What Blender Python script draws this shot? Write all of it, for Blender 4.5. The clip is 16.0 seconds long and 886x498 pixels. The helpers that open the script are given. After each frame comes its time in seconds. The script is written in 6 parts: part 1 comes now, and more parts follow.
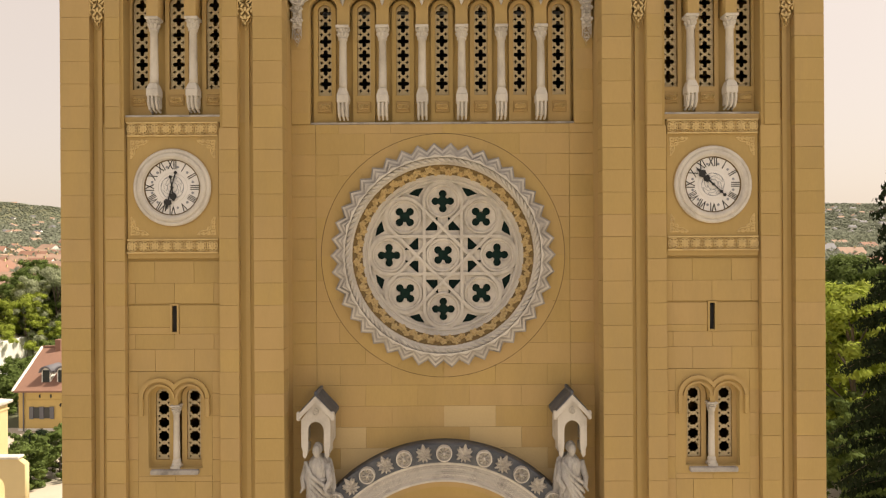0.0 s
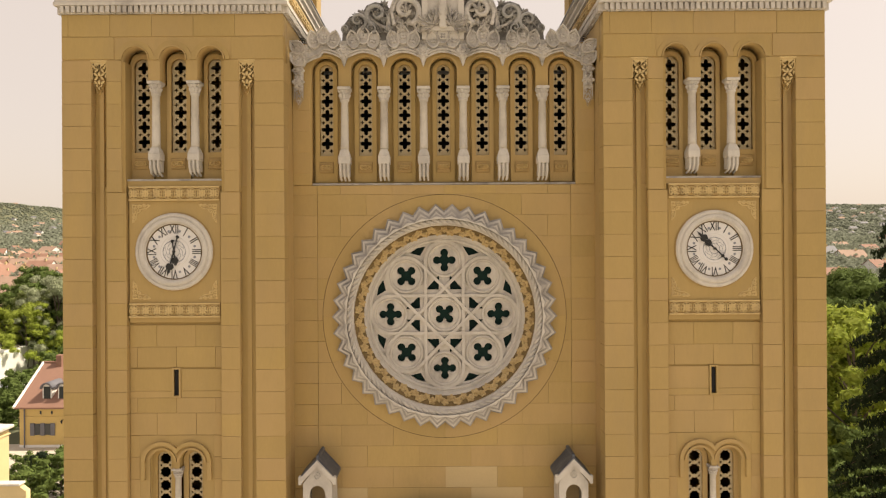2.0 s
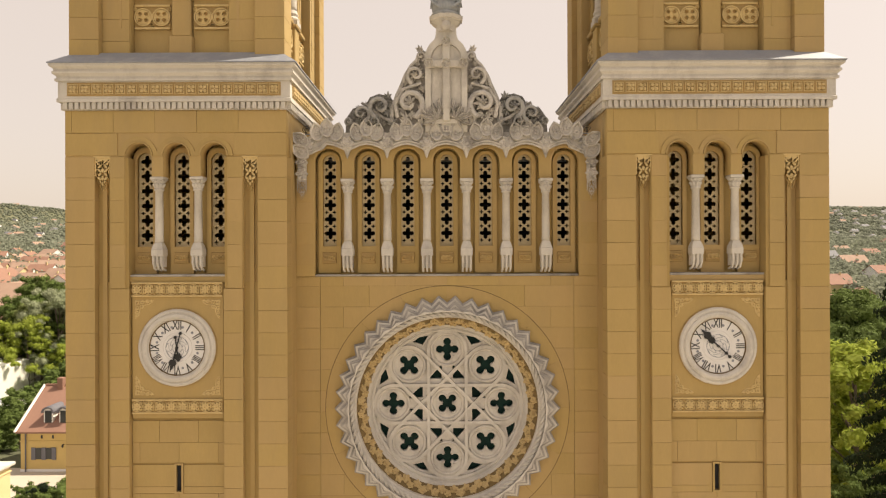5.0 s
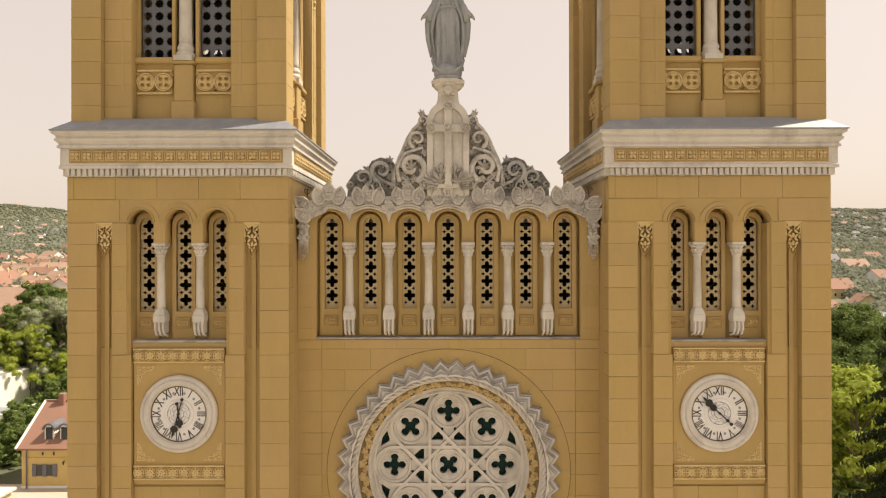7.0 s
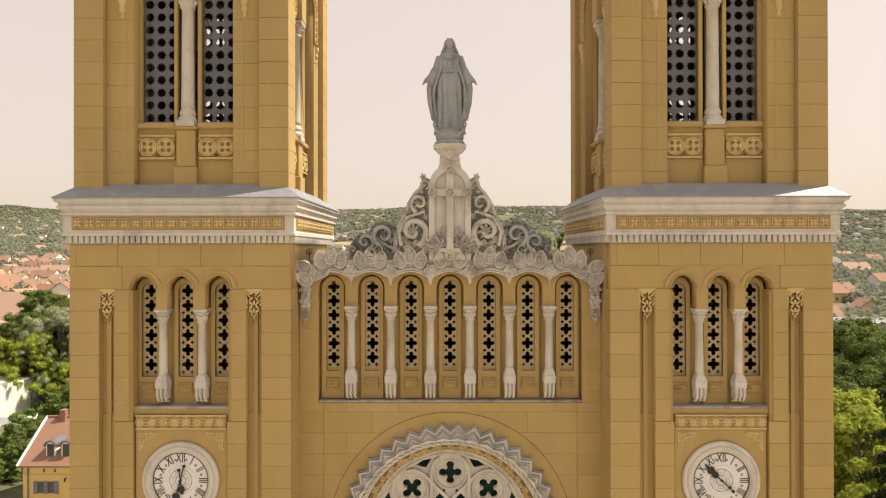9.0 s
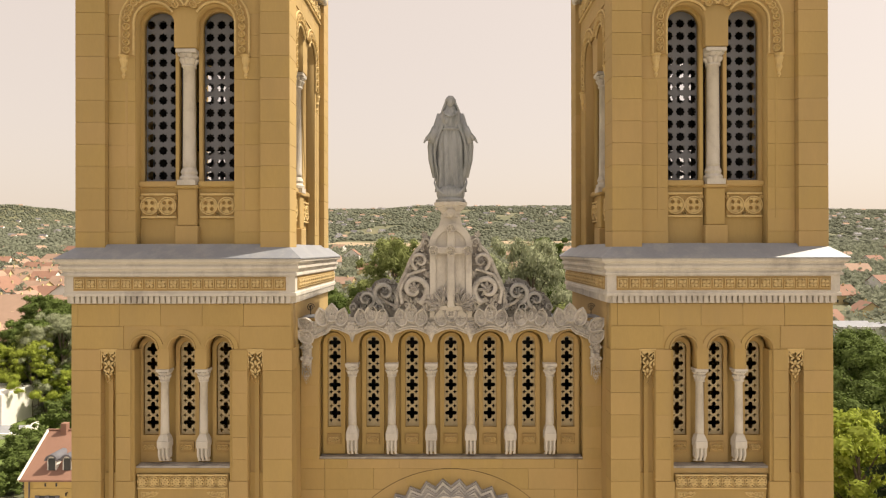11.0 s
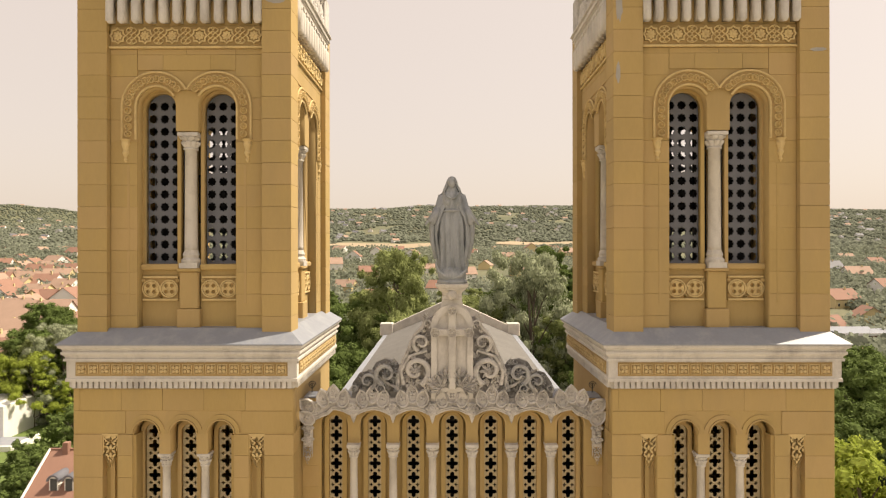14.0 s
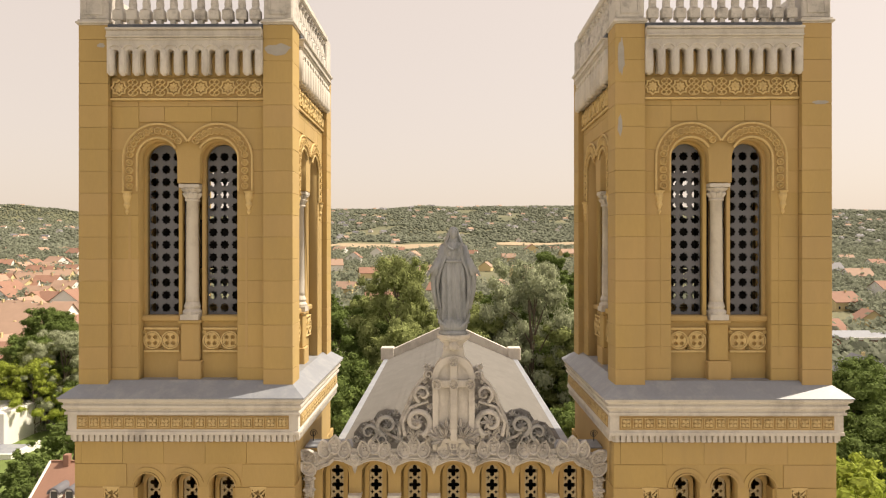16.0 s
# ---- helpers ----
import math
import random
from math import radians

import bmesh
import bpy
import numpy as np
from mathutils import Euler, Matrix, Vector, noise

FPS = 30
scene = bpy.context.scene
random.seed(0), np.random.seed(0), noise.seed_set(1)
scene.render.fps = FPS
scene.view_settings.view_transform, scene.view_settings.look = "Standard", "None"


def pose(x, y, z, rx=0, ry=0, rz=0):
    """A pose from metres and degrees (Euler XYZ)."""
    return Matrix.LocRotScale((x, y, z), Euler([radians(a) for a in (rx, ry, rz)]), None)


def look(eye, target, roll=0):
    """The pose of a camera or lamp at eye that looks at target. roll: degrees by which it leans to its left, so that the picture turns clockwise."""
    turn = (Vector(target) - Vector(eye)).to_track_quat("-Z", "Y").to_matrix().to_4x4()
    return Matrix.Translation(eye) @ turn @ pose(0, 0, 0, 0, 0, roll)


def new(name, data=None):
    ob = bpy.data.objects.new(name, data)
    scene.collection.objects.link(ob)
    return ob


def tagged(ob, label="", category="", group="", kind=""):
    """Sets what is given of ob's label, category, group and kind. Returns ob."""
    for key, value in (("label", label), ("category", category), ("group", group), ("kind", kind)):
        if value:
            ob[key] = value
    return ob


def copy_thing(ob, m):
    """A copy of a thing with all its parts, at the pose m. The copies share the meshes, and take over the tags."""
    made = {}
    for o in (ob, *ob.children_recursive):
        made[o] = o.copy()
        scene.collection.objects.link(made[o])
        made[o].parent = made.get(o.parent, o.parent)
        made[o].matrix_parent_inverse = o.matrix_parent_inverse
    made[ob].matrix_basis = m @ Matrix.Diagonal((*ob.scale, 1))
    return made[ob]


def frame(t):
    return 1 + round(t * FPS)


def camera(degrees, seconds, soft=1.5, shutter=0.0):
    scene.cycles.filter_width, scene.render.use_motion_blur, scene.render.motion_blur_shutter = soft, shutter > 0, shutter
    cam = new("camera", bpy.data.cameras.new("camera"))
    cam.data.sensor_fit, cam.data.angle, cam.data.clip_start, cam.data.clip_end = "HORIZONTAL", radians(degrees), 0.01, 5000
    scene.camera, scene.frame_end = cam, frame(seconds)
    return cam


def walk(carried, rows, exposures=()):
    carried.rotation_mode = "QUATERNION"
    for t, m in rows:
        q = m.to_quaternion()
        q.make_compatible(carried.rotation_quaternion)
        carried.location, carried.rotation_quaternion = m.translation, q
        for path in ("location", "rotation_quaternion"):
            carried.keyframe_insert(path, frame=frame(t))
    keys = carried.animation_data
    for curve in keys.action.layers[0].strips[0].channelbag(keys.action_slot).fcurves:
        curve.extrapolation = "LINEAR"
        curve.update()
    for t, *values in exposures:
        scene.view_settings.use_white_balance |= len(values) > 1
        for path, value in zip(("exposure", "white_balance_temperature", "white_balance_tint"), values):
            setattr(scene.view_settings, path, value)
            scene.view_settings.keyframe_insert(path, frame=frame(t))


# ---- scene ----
cam = camera(68.0, 16.0, soft=1.2)
METRES, EYE, TILT, LEAN, TURN = 11.25, 13.5, 0.0, 0.33, 0.0
ROWS = [
    (0.0, 0.0, 0.0, 0.0, 0.0, 0.0, -0.0),
    (0.5, -0.0003, -0.0004, 0.0302, 0.0, 0.01, -0.0),
    (1.0, -0.0008, -0.0002, 0.0642, 0.01, 0.0, -0.0),
    (1.5, -0.0011, -0.0008, 0.0953, 0.02, 0.02, 0.0),
    (2.0, -0.0024, -0.0011, 0.1296, 0.04, 0.03, 0.0),
    (2.5, -0.0038, -0.002, 0.1606, 0.06, 0.06, -0.02),
    (3.0, -0.0054, -0.0029, 0.1948, 0.06, 0.07, -0.04),
    (3.5, -0.0061, -0.0028, 0.2261, 0.07, 0.1, -0.05),
    (4.0, -0.0067, -0.0011, 0.2598, 0.08, 0.09, -0.06),
    (6.5, -0.0087, 0.0004, 0.4225, 0.16, 0.13, -0.21),
    (7.0, -0.0095, -0.0007, 0.4584, 0.18, 0.15, -0.21),
    (7.5, -0.0099, -0.0012, 0.4913, 0.19, 0.16, -0.22),
    (8.0, -0.0108, -0.0013, 0.5267, 0.22, 0.18, -0.23),
    (8.5, -0.0117, -0.0014, 0.5592, 0.25, 0.2, -0.23),
    (9.0, -0.0119, -0.0017, 0.5927, 0.26, 0.2, -0.23),
    (11.5, -0.0136, -0.0052, 0.7482, 0.32, 0.1, -0.23),
    (12.0, -0.0144, -0.0049, 0.7795, 0.33, 0.09, -0.23),
    (12.5, -0.0146, -0.0054, 0.807, 0.35, 0.08, -0.24),
    (13.0, -0.0139, -0.006, 0.8363, 0.37, 0.08, -0.24),
    (13.5, -0.0138, -0.0063, 0.8632, 0.38, 0.06, -0.25),
    (14.0, -0.0143, -0.0062, 0.8913, 0.41, 0.06, -0.26),
    (14.5, -0.0146, -0.0052, 0.9169, 0.43, 0.06, -0.27),
    (15.0, -0.0157, -0.0045, 0.9451, 0.43, 0.05, -0.28),
    (15.5, -0.0164, -0.0048, 0.9714, 0.44, 0.04, -0.29),
    (16.0, -0.0173, -0.0049, 0.9995, 0.44, 0.04, -0.3),
]
walk(cam, [(t, pose(0, 0, EYE, TILT, LEAN, TURN) @ pose(METRES * x, METRES * y, METRES * z, 90 + pitch, roll, yaw)) for t, x, y, z, yaw, pitch, roll in ROWS],
     exposures=[(0.0, 0.40, 7550, 10), (16.0, 0.40, 7550, 10)])


# ---- light ----
world = bpy.data.worlds.new("sky")
scene.world = world
world.use_nodes = True
wn = world.node_tree.nodes
sky = wn.new("ShaderNodeTexSky")
sky.sky_type = 'NISHITA'
sky.sun_disc = False
SUN_EL, SUN_AZ = 55.0, 77.0       # height, and turn from straight ahead (+y) towards +x
sky.sun_elevation = radians(SUN_EL)
sky.sun_rotation = radians(SUN_AZ)
sky.air_density, sky.dust_density, sky.ozone_density = 0.9, 4.0, 0.8
wn["Background"].inputs["Strength"].default_value = 0.12
haze = wn.new("ShaderNodeMix")          # summer haze over the whole sky
haze.data_type = 'RGBA'
haze.inputs["Factor"].default_value = 0.7
haze.inputs["B"].default_value = (6.2, 5.5, 5.2, 1)
world.node_tree.links.new(sky.outputs[0], haze.inputs["A"])
world.node_tree.links.new(haze.outputs["Result"], wn["Background"].inputs["Color"])
sun = new("sun", bpy.data.lights.new("sun", 'SUN'))
sun.data.energy, sun.data.angle, sun.data.color = 5.0, radians(0.6), (1.0, 0.94, 0.84)
sd = Vector((math.sin(radians(SUN_AZ)) * math.cos(radians(SUN_EL)),
             math.cos(radians(SUN_AZ)) * math.cos(radians(SUN_EL)), math.sin(radians(SUN_EL))))
sun.matrix_world = look(sd * 100, (0, 0, 0))


# ---- materials ----
def material(name, base, rough=0.8, metal=0.0, spread=0.12, scale=1.5, fine=30.0, bump=0.15, stain=None, stain_amount=0.0,
             stain_scale=0.6, rand=0.0, island=False, streak=1.0, tint=None):
    """A surface with two scales of tone, an optional stain, and a variation from piece to piece."""
    m = bpy.data.materials.new(name)
    m.use_nodes = True
    nt = m.node_tree
    N, L = nt.nodes, nt.links
    bsdf = N["Principled BSDF"]
    bsdf.inputs["Roughness"].default_value, bsdf.inputs["Metallic"].default_value = rough, metal
    geo = N.new("ShaderNodeNewGeometry")
    mp = N.new("ShaderNodeMapping")
    mp.inputs["Scale"].default_value = (1, 1, streak)
    L.new(geo.outputs["Position"], mp.inputs["Vector"])

    def tex(s, detail=4.0, r=0.6):
        t = N.new("ShaderNodeTexNoise")
        t.inputs["Scale"].default_value, t.inputs["Detail"].default_value, t.inputs["Roughness"].default_value = s, detail, r
        L.new(mp.outputs[0], t.inputs["Vector"])
        return t.outputs["Fac"]

    def maths(op, a, b):
        n = N.new("ShaderNodeMath")
        n.operation = op
        for i, v in enumerate((a, b)):
            if isinstance(v, (int, float)):
                n.inputs[i].default_value = v
            else:
                L.new(v, n.inputs[i])
        return n.outputs[0]

    big, small = tex(scale), tex(fine, 3.0)
    val = maths('ADD', maths('MULTIPLY', maths('SUBTRACT', big, 0.5), spread * 2), maths('MULTIPLY', maths('SUBTRACT', small, 0.5), spread))
    if rand:
        if island:
            r = geo.outputs["Random Per Island"]
        else:
            r = N.new("ShaderNodeObjectInfo").outputs["Random"]
        val = maths('ADD', val, maths('MULTIPLY', maths('SUBTRACT', r, 0.5), rand))
    val = maths('ADD', val, 1.0)
    colour = N.new("ShaderNodeMix")
    colour.data_type, colour.blend_type = 'RGBA', 'MULTIPLY'
    colour.inputs["Factor"].default_value = 1.0
    colour.inputs["A"].default_value = (*base, 1)
    L.new(val, colour.inputs["B"])
    out = colour.outputs["Result"]
    if tint:                              # some pieces were painted in another batch
        hue = N.new("ShaderNodeMix")
        hue.data_type = 'RGBA'
        hue.inputs["B"].default_value = (*tint, 1)
        L.new(maths('MULTIPLY', maths('FRACT', maths('MULTIPLY', N.new("ShaderNodeObjectInfo").outputs["Random"], 7.31), 0.0), big), hue.inputs["Factor"])
        L.new(out, hue.inputs["A"])
        out = hue.outputs["Result"]
    if stain:
        s = tex(stain_scale, 6.0, 0.7)
        ramp = N.new("ShaderNodeMapRange")
        ramp.inputs["From Min"].default_value, ramp.inputs["From Max"].default_value = 0.48, 0.68
        ramp.inputs["To Max"].default_value = stain_amount
        L.new(s, ramp.inputs["Value"])
        mix = N.new("ShaderNodeMix")
        mix.data_type = 'RGBA'
        mix.inputs["B"].default_value = (*stain, 1)
        L.new(ramp.outputs[0], mix.inputs["Factor"])
        L.new(out, mix.inputs["A"])
        out = mix.outputs["Result"]
    L.new(out, bsdf.inputs["Base Color"])
    if bump:
        bp = N.new("ShaderNodeBump")
        bp.inputs["Strength"].default_value, bp.inputs["Distance"].default_value = bump, 0.02
        L.new(small, bp.inputs["Height"])
        L.new(bp.outputs[0], bsdf.inputs["Normal"])
    return m


OCHRE = material("ochre_stucco", (0.425, 0.298, 0.114), 0.85, spread=0.15, scale=0.8, fine=22, bump=0.15,
                 stain=(0.375, 0.268, 0.123), stain_amount=0.6, stain_scale=0.7, rand=0.10, streak=0.3, tint=(0.465, 0.318, 0.158))
JOINT = material("joint_mortar", (0.39, 0.27, 0.105), 0.95, spread=0.1)
PALE = material("pale_stucco", (0.51, 0.385, 0.205), 0.88, spread=0.1, scale=1.0, fine=22, rand=0.12)
RELIEF = material("yellow_relief_plaster", (0.60, 0.45, 0.215), 0.85, spread=0.14, scale=4, fine=40, bump=0.2,
                  stain=(0.35, 0.24, 0.12), stain_amount=0.5, stain_scale=3.0)
UMBER = material("dark_umber_ground", (0.13, 0.085, 0.035), 0.8, spread=0.2, scale=4, fine=30)
# Ochre darkened behind carvings: crevice shade put into the base colour.
GROUND = material("darkened_ochre_ground", (0.38, 0.26, 0.11), 0.9, spread=0.2, scale=3, fine=30)
GOLD = material("ochre_gilt_relief", (0.57, 0.43, 0.22), 0.8, spread=0.2, scale=5, fine=40, stain=(0.22, 0.14, 0.05), stain_amount=0.6, stain_scale=5)
STONE = material("white_limestone", (0.575, 0.54, 0.49), 0.85, spread=0.14, scale=2.5, fine=35, bump=0.2,
                 stain=(0.30, 0.27, 0.25), stain_amount=0.55, stain_scale=1.6, rand=0.10, streak=0.6)
OLDSTONE = material("weathered_grey_stone", (0.40, 0.375, 0.35), 0.9, spread=0.22, scale=3, fine=30, bump=0.3,
                    stain=(0.13, 0.12, 0.115), stain_amount=0.75, stain_scale=1.8, rand=0.15)
CREST = material("lichen_grey_carved_stone", (0.55, 0.52, 0.485), 0.9, spread=0.2, scale=4, fine=35, bump=0.3,
                 stain=(0.17, 0.16, 0.152), stain_amount=0.7, stain_scale=2.6, rand=0.16)
LEAD = material("grey_lead_sheet", (0.235, 0.252, 0.29), 0.5, spread=0.16, scale=1.2, fine=15, bump=0.05,
                stain=(0.37, 0.375, 0.39), stain_amount=0.5, stain_scale=2.0)
BRONZE = material("green_grey_bronze", (0.33, 0.345, 0.36), 0.8, metal=0.0, spread=0.22, scale=2.5, fine=25, bump=0.15,
                  stain=(0.14, 0.16, 0.165), stain_amount=0.75, stain_scale=3.5, streak=0.25)
GRILLE = material("dark_grey_sheet_iron", (0.135, 0.142, 0.165), 0.6, spread=0.12, scale=2, fine=25)
TRACERY = material("cast_window_tracery", (0.47, 0.385, 0.24), 0.85, spread=0.15, scale=3, fine=30)
# Near-black colour standing for the lack of light behind openings.
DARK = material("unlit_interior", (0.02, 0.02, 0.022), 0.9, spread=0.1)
DIAL = material("white_enamel_dial", (0.74, 0.72, 0.71), 0.5, spread=0.05, scale=3, bump=0.0, stain=(0.55, 0.53, 0.52), stain_amount=0.3, stain_scale=3)
BLACK = material("black_painted_iron", (0.012, 0.012, 0.013), 0.5, spread=0.1, bump=0)
GREENGLASS = material("green_black_leaded_glass", (0.007, 0.03, 0.025), 0.5, spread=0.5, scale=9, bump=0.0)
GREENGLASS.node_tree.nodes["Principled BSDF"].inputs["Specular IOR Level"].default_value = 0.12
SLATE = material("blue_grey_slate_flashing", (0.075, 0.085, 0.105), 0.6, spread=0.25, scale=3, fine=30, stain=(0.24, 0.23, 0.22), stain_amount=0.35, stain_scale=3)
ROOFING = material("beige_roof_slates", (0.145, 0.137, 0.128), 0.85, spread=0.12, scale=0.8, fine=10, rand=0.12, island=True)
TILE = material("red_clay_roof", (0.265, 0.145, 0.105), 0.85, spread=0.15, scale=0.3, fine=3.0, rand=0.2, island=True)
PLASTER = material("cream_house_plaster", (0.62, 0.50, 0.28), 0.9, spread=0.08)
WHITEWALL = material("white_house_plaster", (0.78, 0.76, 0.73), 0.9, spread=0.06)


# ---- mesh helpers ----
def finish(bm, smooth=False):
    bmesh.ops.recalc_face_normals(bm, faces=bm.faces)
    me = bpy.data.meshes.new("mesh")
    bm.to_mesh(me)
    bm.free()
    if smooth:
        for p in me.polygons:
            p.use_smooth = True
    return me


def part(name, bm, mat, parent, label="", at=None, smooth=False):
    """Links a bmesh (or a ready mesh) as one object under its thing or part."""
    me = bm if isinstance(bm, bpy.types.Mesh) else finish(bm, smooth)
    if not me.materials:
        me.materials.append(mat)
    ob = new(name, me)
    if parent:
        ob.parent = parent
    if at is not None:
        ob.matrix_basis = at
    if label:
        ob["label"] = label
    return ob


def thing(name, label, category, at=None, group="", kind=""):
    ob = new(name)
    if at is not None:
        ob.matrix_basis = at
    return tagged(ob, label, category, group, kind)


def box(bm, x0, x1, y0, y1, z0, z1, bevel=0.0):
    vs = [bm.verts.new((x, y, z)) for x in (x0, x1) for y in (y0, y1) for z in (z0, z1)]
    fs = [bm.faces.new([vs[i] for i in f]) for f in ((0, 1, 3, 2), (4, 6, 7, 5), (0, 4, 5, 1), (2, 3, 7, 6), (0, 2, 6, 4), (1, 5, 7, 3))]
    if bevel:
        bmesh.ops.bevel(bm, geom=list({e for f in fs for e in f.edges}), offset=bevel, segments=1, affect='EDGES')
    return bm


def boxed(*a, bevel=0.0):
    return box(bmesh.new(), *a, bevel=bevel)


def prism(bm, pts, y0, y1):
    """A prism over a convex outline of (x, z), between y0 (front) and y1."""
    a = [bm.verts.new((x, y0, z)) for x, z in pts]
    b = [bm.verts.new((x, y1, z)) for x, z in pts]
    bm.faces.new(a), bm.faces.new(b[::-1])
    n = len(pts)
    for i in range(n):
        bm.faces.new((a[i], b[i], b[(i + 1) % n], a[(i + 1) % n]))
    return bm


def plate(outer, holes, y0, y1, bevel=0.0):
    """A flat pierced slab: outlines of (x, z), from y0 (front) to y1."""
    cu = bpy.data.curves.new("plate", 'CURVE')
    cu.dimensions, cu.fill_mode, cu.extrude = '2D', 'BOTH', (y1 - y0) / 2 - bevel
    cu.bevel_depth, cu.bevel_resolution = bevel, 0
    if bevel:
        cu.offset = -bevel
    for ring in [outer, *holes]:
        s = cu.splines.new('POLY')
        s.points.add(len(ring) - 1)
        for p, (x, z) in zip(s.points, ring):
            p.co = (x, z, 0, 1)
        s.use_cyclic_u = True
    ob = bpy.data.objects.new("plate", cu)
    me = bpy.data.meshes.new_from_object(ob)
    bm = bmesh.new()
    bm.from_mesh(me)
    bpy.data.objects.remove(ob), bpy.data.curves.remove(cu), bpy.data.meshes.remove(me)
    bm.transform(Matrix.Translation((0, (y0 + y1) / 2, 0)) @ Matrix.Rotation(radians(90), 4, 'X'))
    bmesh.ops.remove_doubles(bm, verts=bm.verts, dist=1e-5)
    return bm


def lathe(bm, profile, cx=0, cy=0, seg=16, axis='Z', cz=0, phase=0.0, caps=True):
    """Turns a profile of (radius, height) about an upright axis, or about y for axis 'Y' (height then counts towards the viewer)."""
    rings = []
    for r, h in profile:
        ring = []
        for i in range(seg):
            a = 2 * math.pi * (i + phase) / seg
            if axis == 'Z':
                co = (cx + r * math.cos(a), cy + r * math.sin(a), h)
            else:
                co = (cx + r * math.cos(a), cy - h, cz + r * math.sin(a))
            ring.append(bm.verts.new(co))
        rings.append(ring)
    for a, b in zip(rings, rings[1:]):
        for i in range(seg):
            bm.faces.new((a[i], a[(i + 1) % seg], b[(i + 1) % seg], b[i]))
    if not caps:
        return bm
    if profile[0][0] > 1e-6:
        bm.faces.new(rings[0][::-1])
    if profile[-1][0] > 1e-6:
        bm.faces.new(rings[-1])
    return bm


def square_turn(bm, profile):
    """Profile of (half width, z) carried round a square."""
    return lathe(bm, [(h * math.sqrt(2), z) for h, z in profile], seg=4, phase=0.5)


def tube(bm, pts, r, seg=6, taper=1.0):
    pts = [Vector(p) for p in pts]
    rings = []
    n = len(pts)
    for i, p in enumerate(pts):
        d = (pts[min(i + 1, n - 1)] - pts[max(i - 1, 0)]).normalized()
        u = d.cross(Vector((0.13, 0.97, 0.21))).normalized()
        v = d.cross(u)
        k = r * (1 + (taper - 1) * i / (n - 1))
        rings.append([bm.verts.new(p + k * (u * math.cos(2 * math.pi * j / seg) + v * math.sin(2 * math.pi * j / seg))) for j in range(seg)])
    for a, b in zip(rings, rings[1:]):
        for j in range(seg):
            bm.faces.new((a[j], a[(j + 1) % seg], b[(j + 1) % seg], b[j]))
    bm.faces.new(rings[0][::-1]), bm.faces.new(rings[-1])
    return bm


def arc(cx, cz, r, a0, a1, n=14):
    return [(cx + r * math.cos(radians(a0 + (a1 - a0) * i / n)), cz + r * math.sin(radians(a0 + (a1 - a0) * i / n))) for i in range(n + 1)]


def arched(cx, half, z0, top, n=14):
    """A round-headed opening."""
    return [(cx - half, z0), (cx + half, z0)] + arc(cx, top - half, half, 0, 180, n)


def lobed(cx, cz, r, lobes, inner, turn=0.0, n=40):
    """A star or foil outline."""
    return [(cx + (inner + (r - inner) * abs(math.cos(lobes * a / 2))) * math.cos(a + turn),
             cz + (inner + (r - inner) * abs(math.cos(lobes * a / 2))) * math.sin(a + turn))
            for a in (2 * math.pi * i / n for i in range(n))]


def quatrefoil(cx, cz, d, r, turn=0.0):
    pts = []
    for k in range(4):
        c = turn + k * math.pi / 2
        for i in range(9):
            a = c + radians(-138 + 276 * i / 8)
            pts.append((cx + d * math.cos(c) + r * math.cos(a), cz + d * math.sin(c) + r * math.sin(a)))
    return pts


block_meshes = {}


def block_mesh(w, d, h, mat, e=0.004):
    """A dressed block centred on its own origin, front edges chamfered."""
    key = (round(w, 3), round(d, 3), round(h, 3), mat.name)
    if key not in block_meshes:
        bm = bmesh.new()
        prof = [(w / 2, d / 2), (w / 2, -d / 2 + e), (w / 2 - e, -d / 2)]
        rings = []
        for hw, y in prof:
            hh = h / 2 - (w / 2 - hw)
            rings.append([bm.verts.new(c) for c in ((-hw, y, -hh), (hw, y, -hh), (hw, y, hh), (-hw, y, hh))])
        for a, b in zip(rings, rings[1:]):
            for i in range(4):
                bm.faces.new((a[i], a[(i + 1) % 4], b[(i + 1) % 4], b[i]))
        bm.faces.new(rings[0]), bm.faces.new(rings[-1])
        me = finish(bm)
        me.materials.append(mat)
        block_meshes[key] = me
    return block_meshes[key]


GAP = 0.005


def blocks(parent, x0, x1, y, z0, z1, course=0.506, width=1.05, depth=0.06, mat=None, shift=0.0, at=None, keep=None, zbase=0.0):
    """Courses of dressed blocks whose face stands at y; keep(x, z) may turn single blocks down."""
    mat = mat or OCHRE
    n0, n1 = math.floor((z0 - zbase) / course + 1e-6), math.ceil((z1 - zbase) / course - 1e-6)
    for c in range(n0, n1):
        za, zb = max(z0, zbase + c * course), min(z1, zbase + (c + 1) * course)
        if zb - za < 0.05:
            continue
        cuts = [x0]
        if x1 - x0 > width * 1.4:
            off = shift + (0.5 if c % 2 else 0.0) * width
            k = math.ceil((x0 - off) / width)
            while off + k * width < x1 - 0.15:
                if off + k * width > x0 + 0.15:
                    cuts.append(off + k * width)
                k += 1
        cuts.append(x1)
        for a, b in zip(cuts, cuts[1:]):
            xc, zc = (a + b) / 2, (za + zb) / 2
            if keep and not keep(xc, zc, a, b, za, zb):
                continue
            m = Matrix.Translation((xc, y + depth / 2, zc))
            part("block", block_mesh(b - a - GAP, depth, zb - za - GAP, mat), mat, parent, at=(at @ m if at else m))


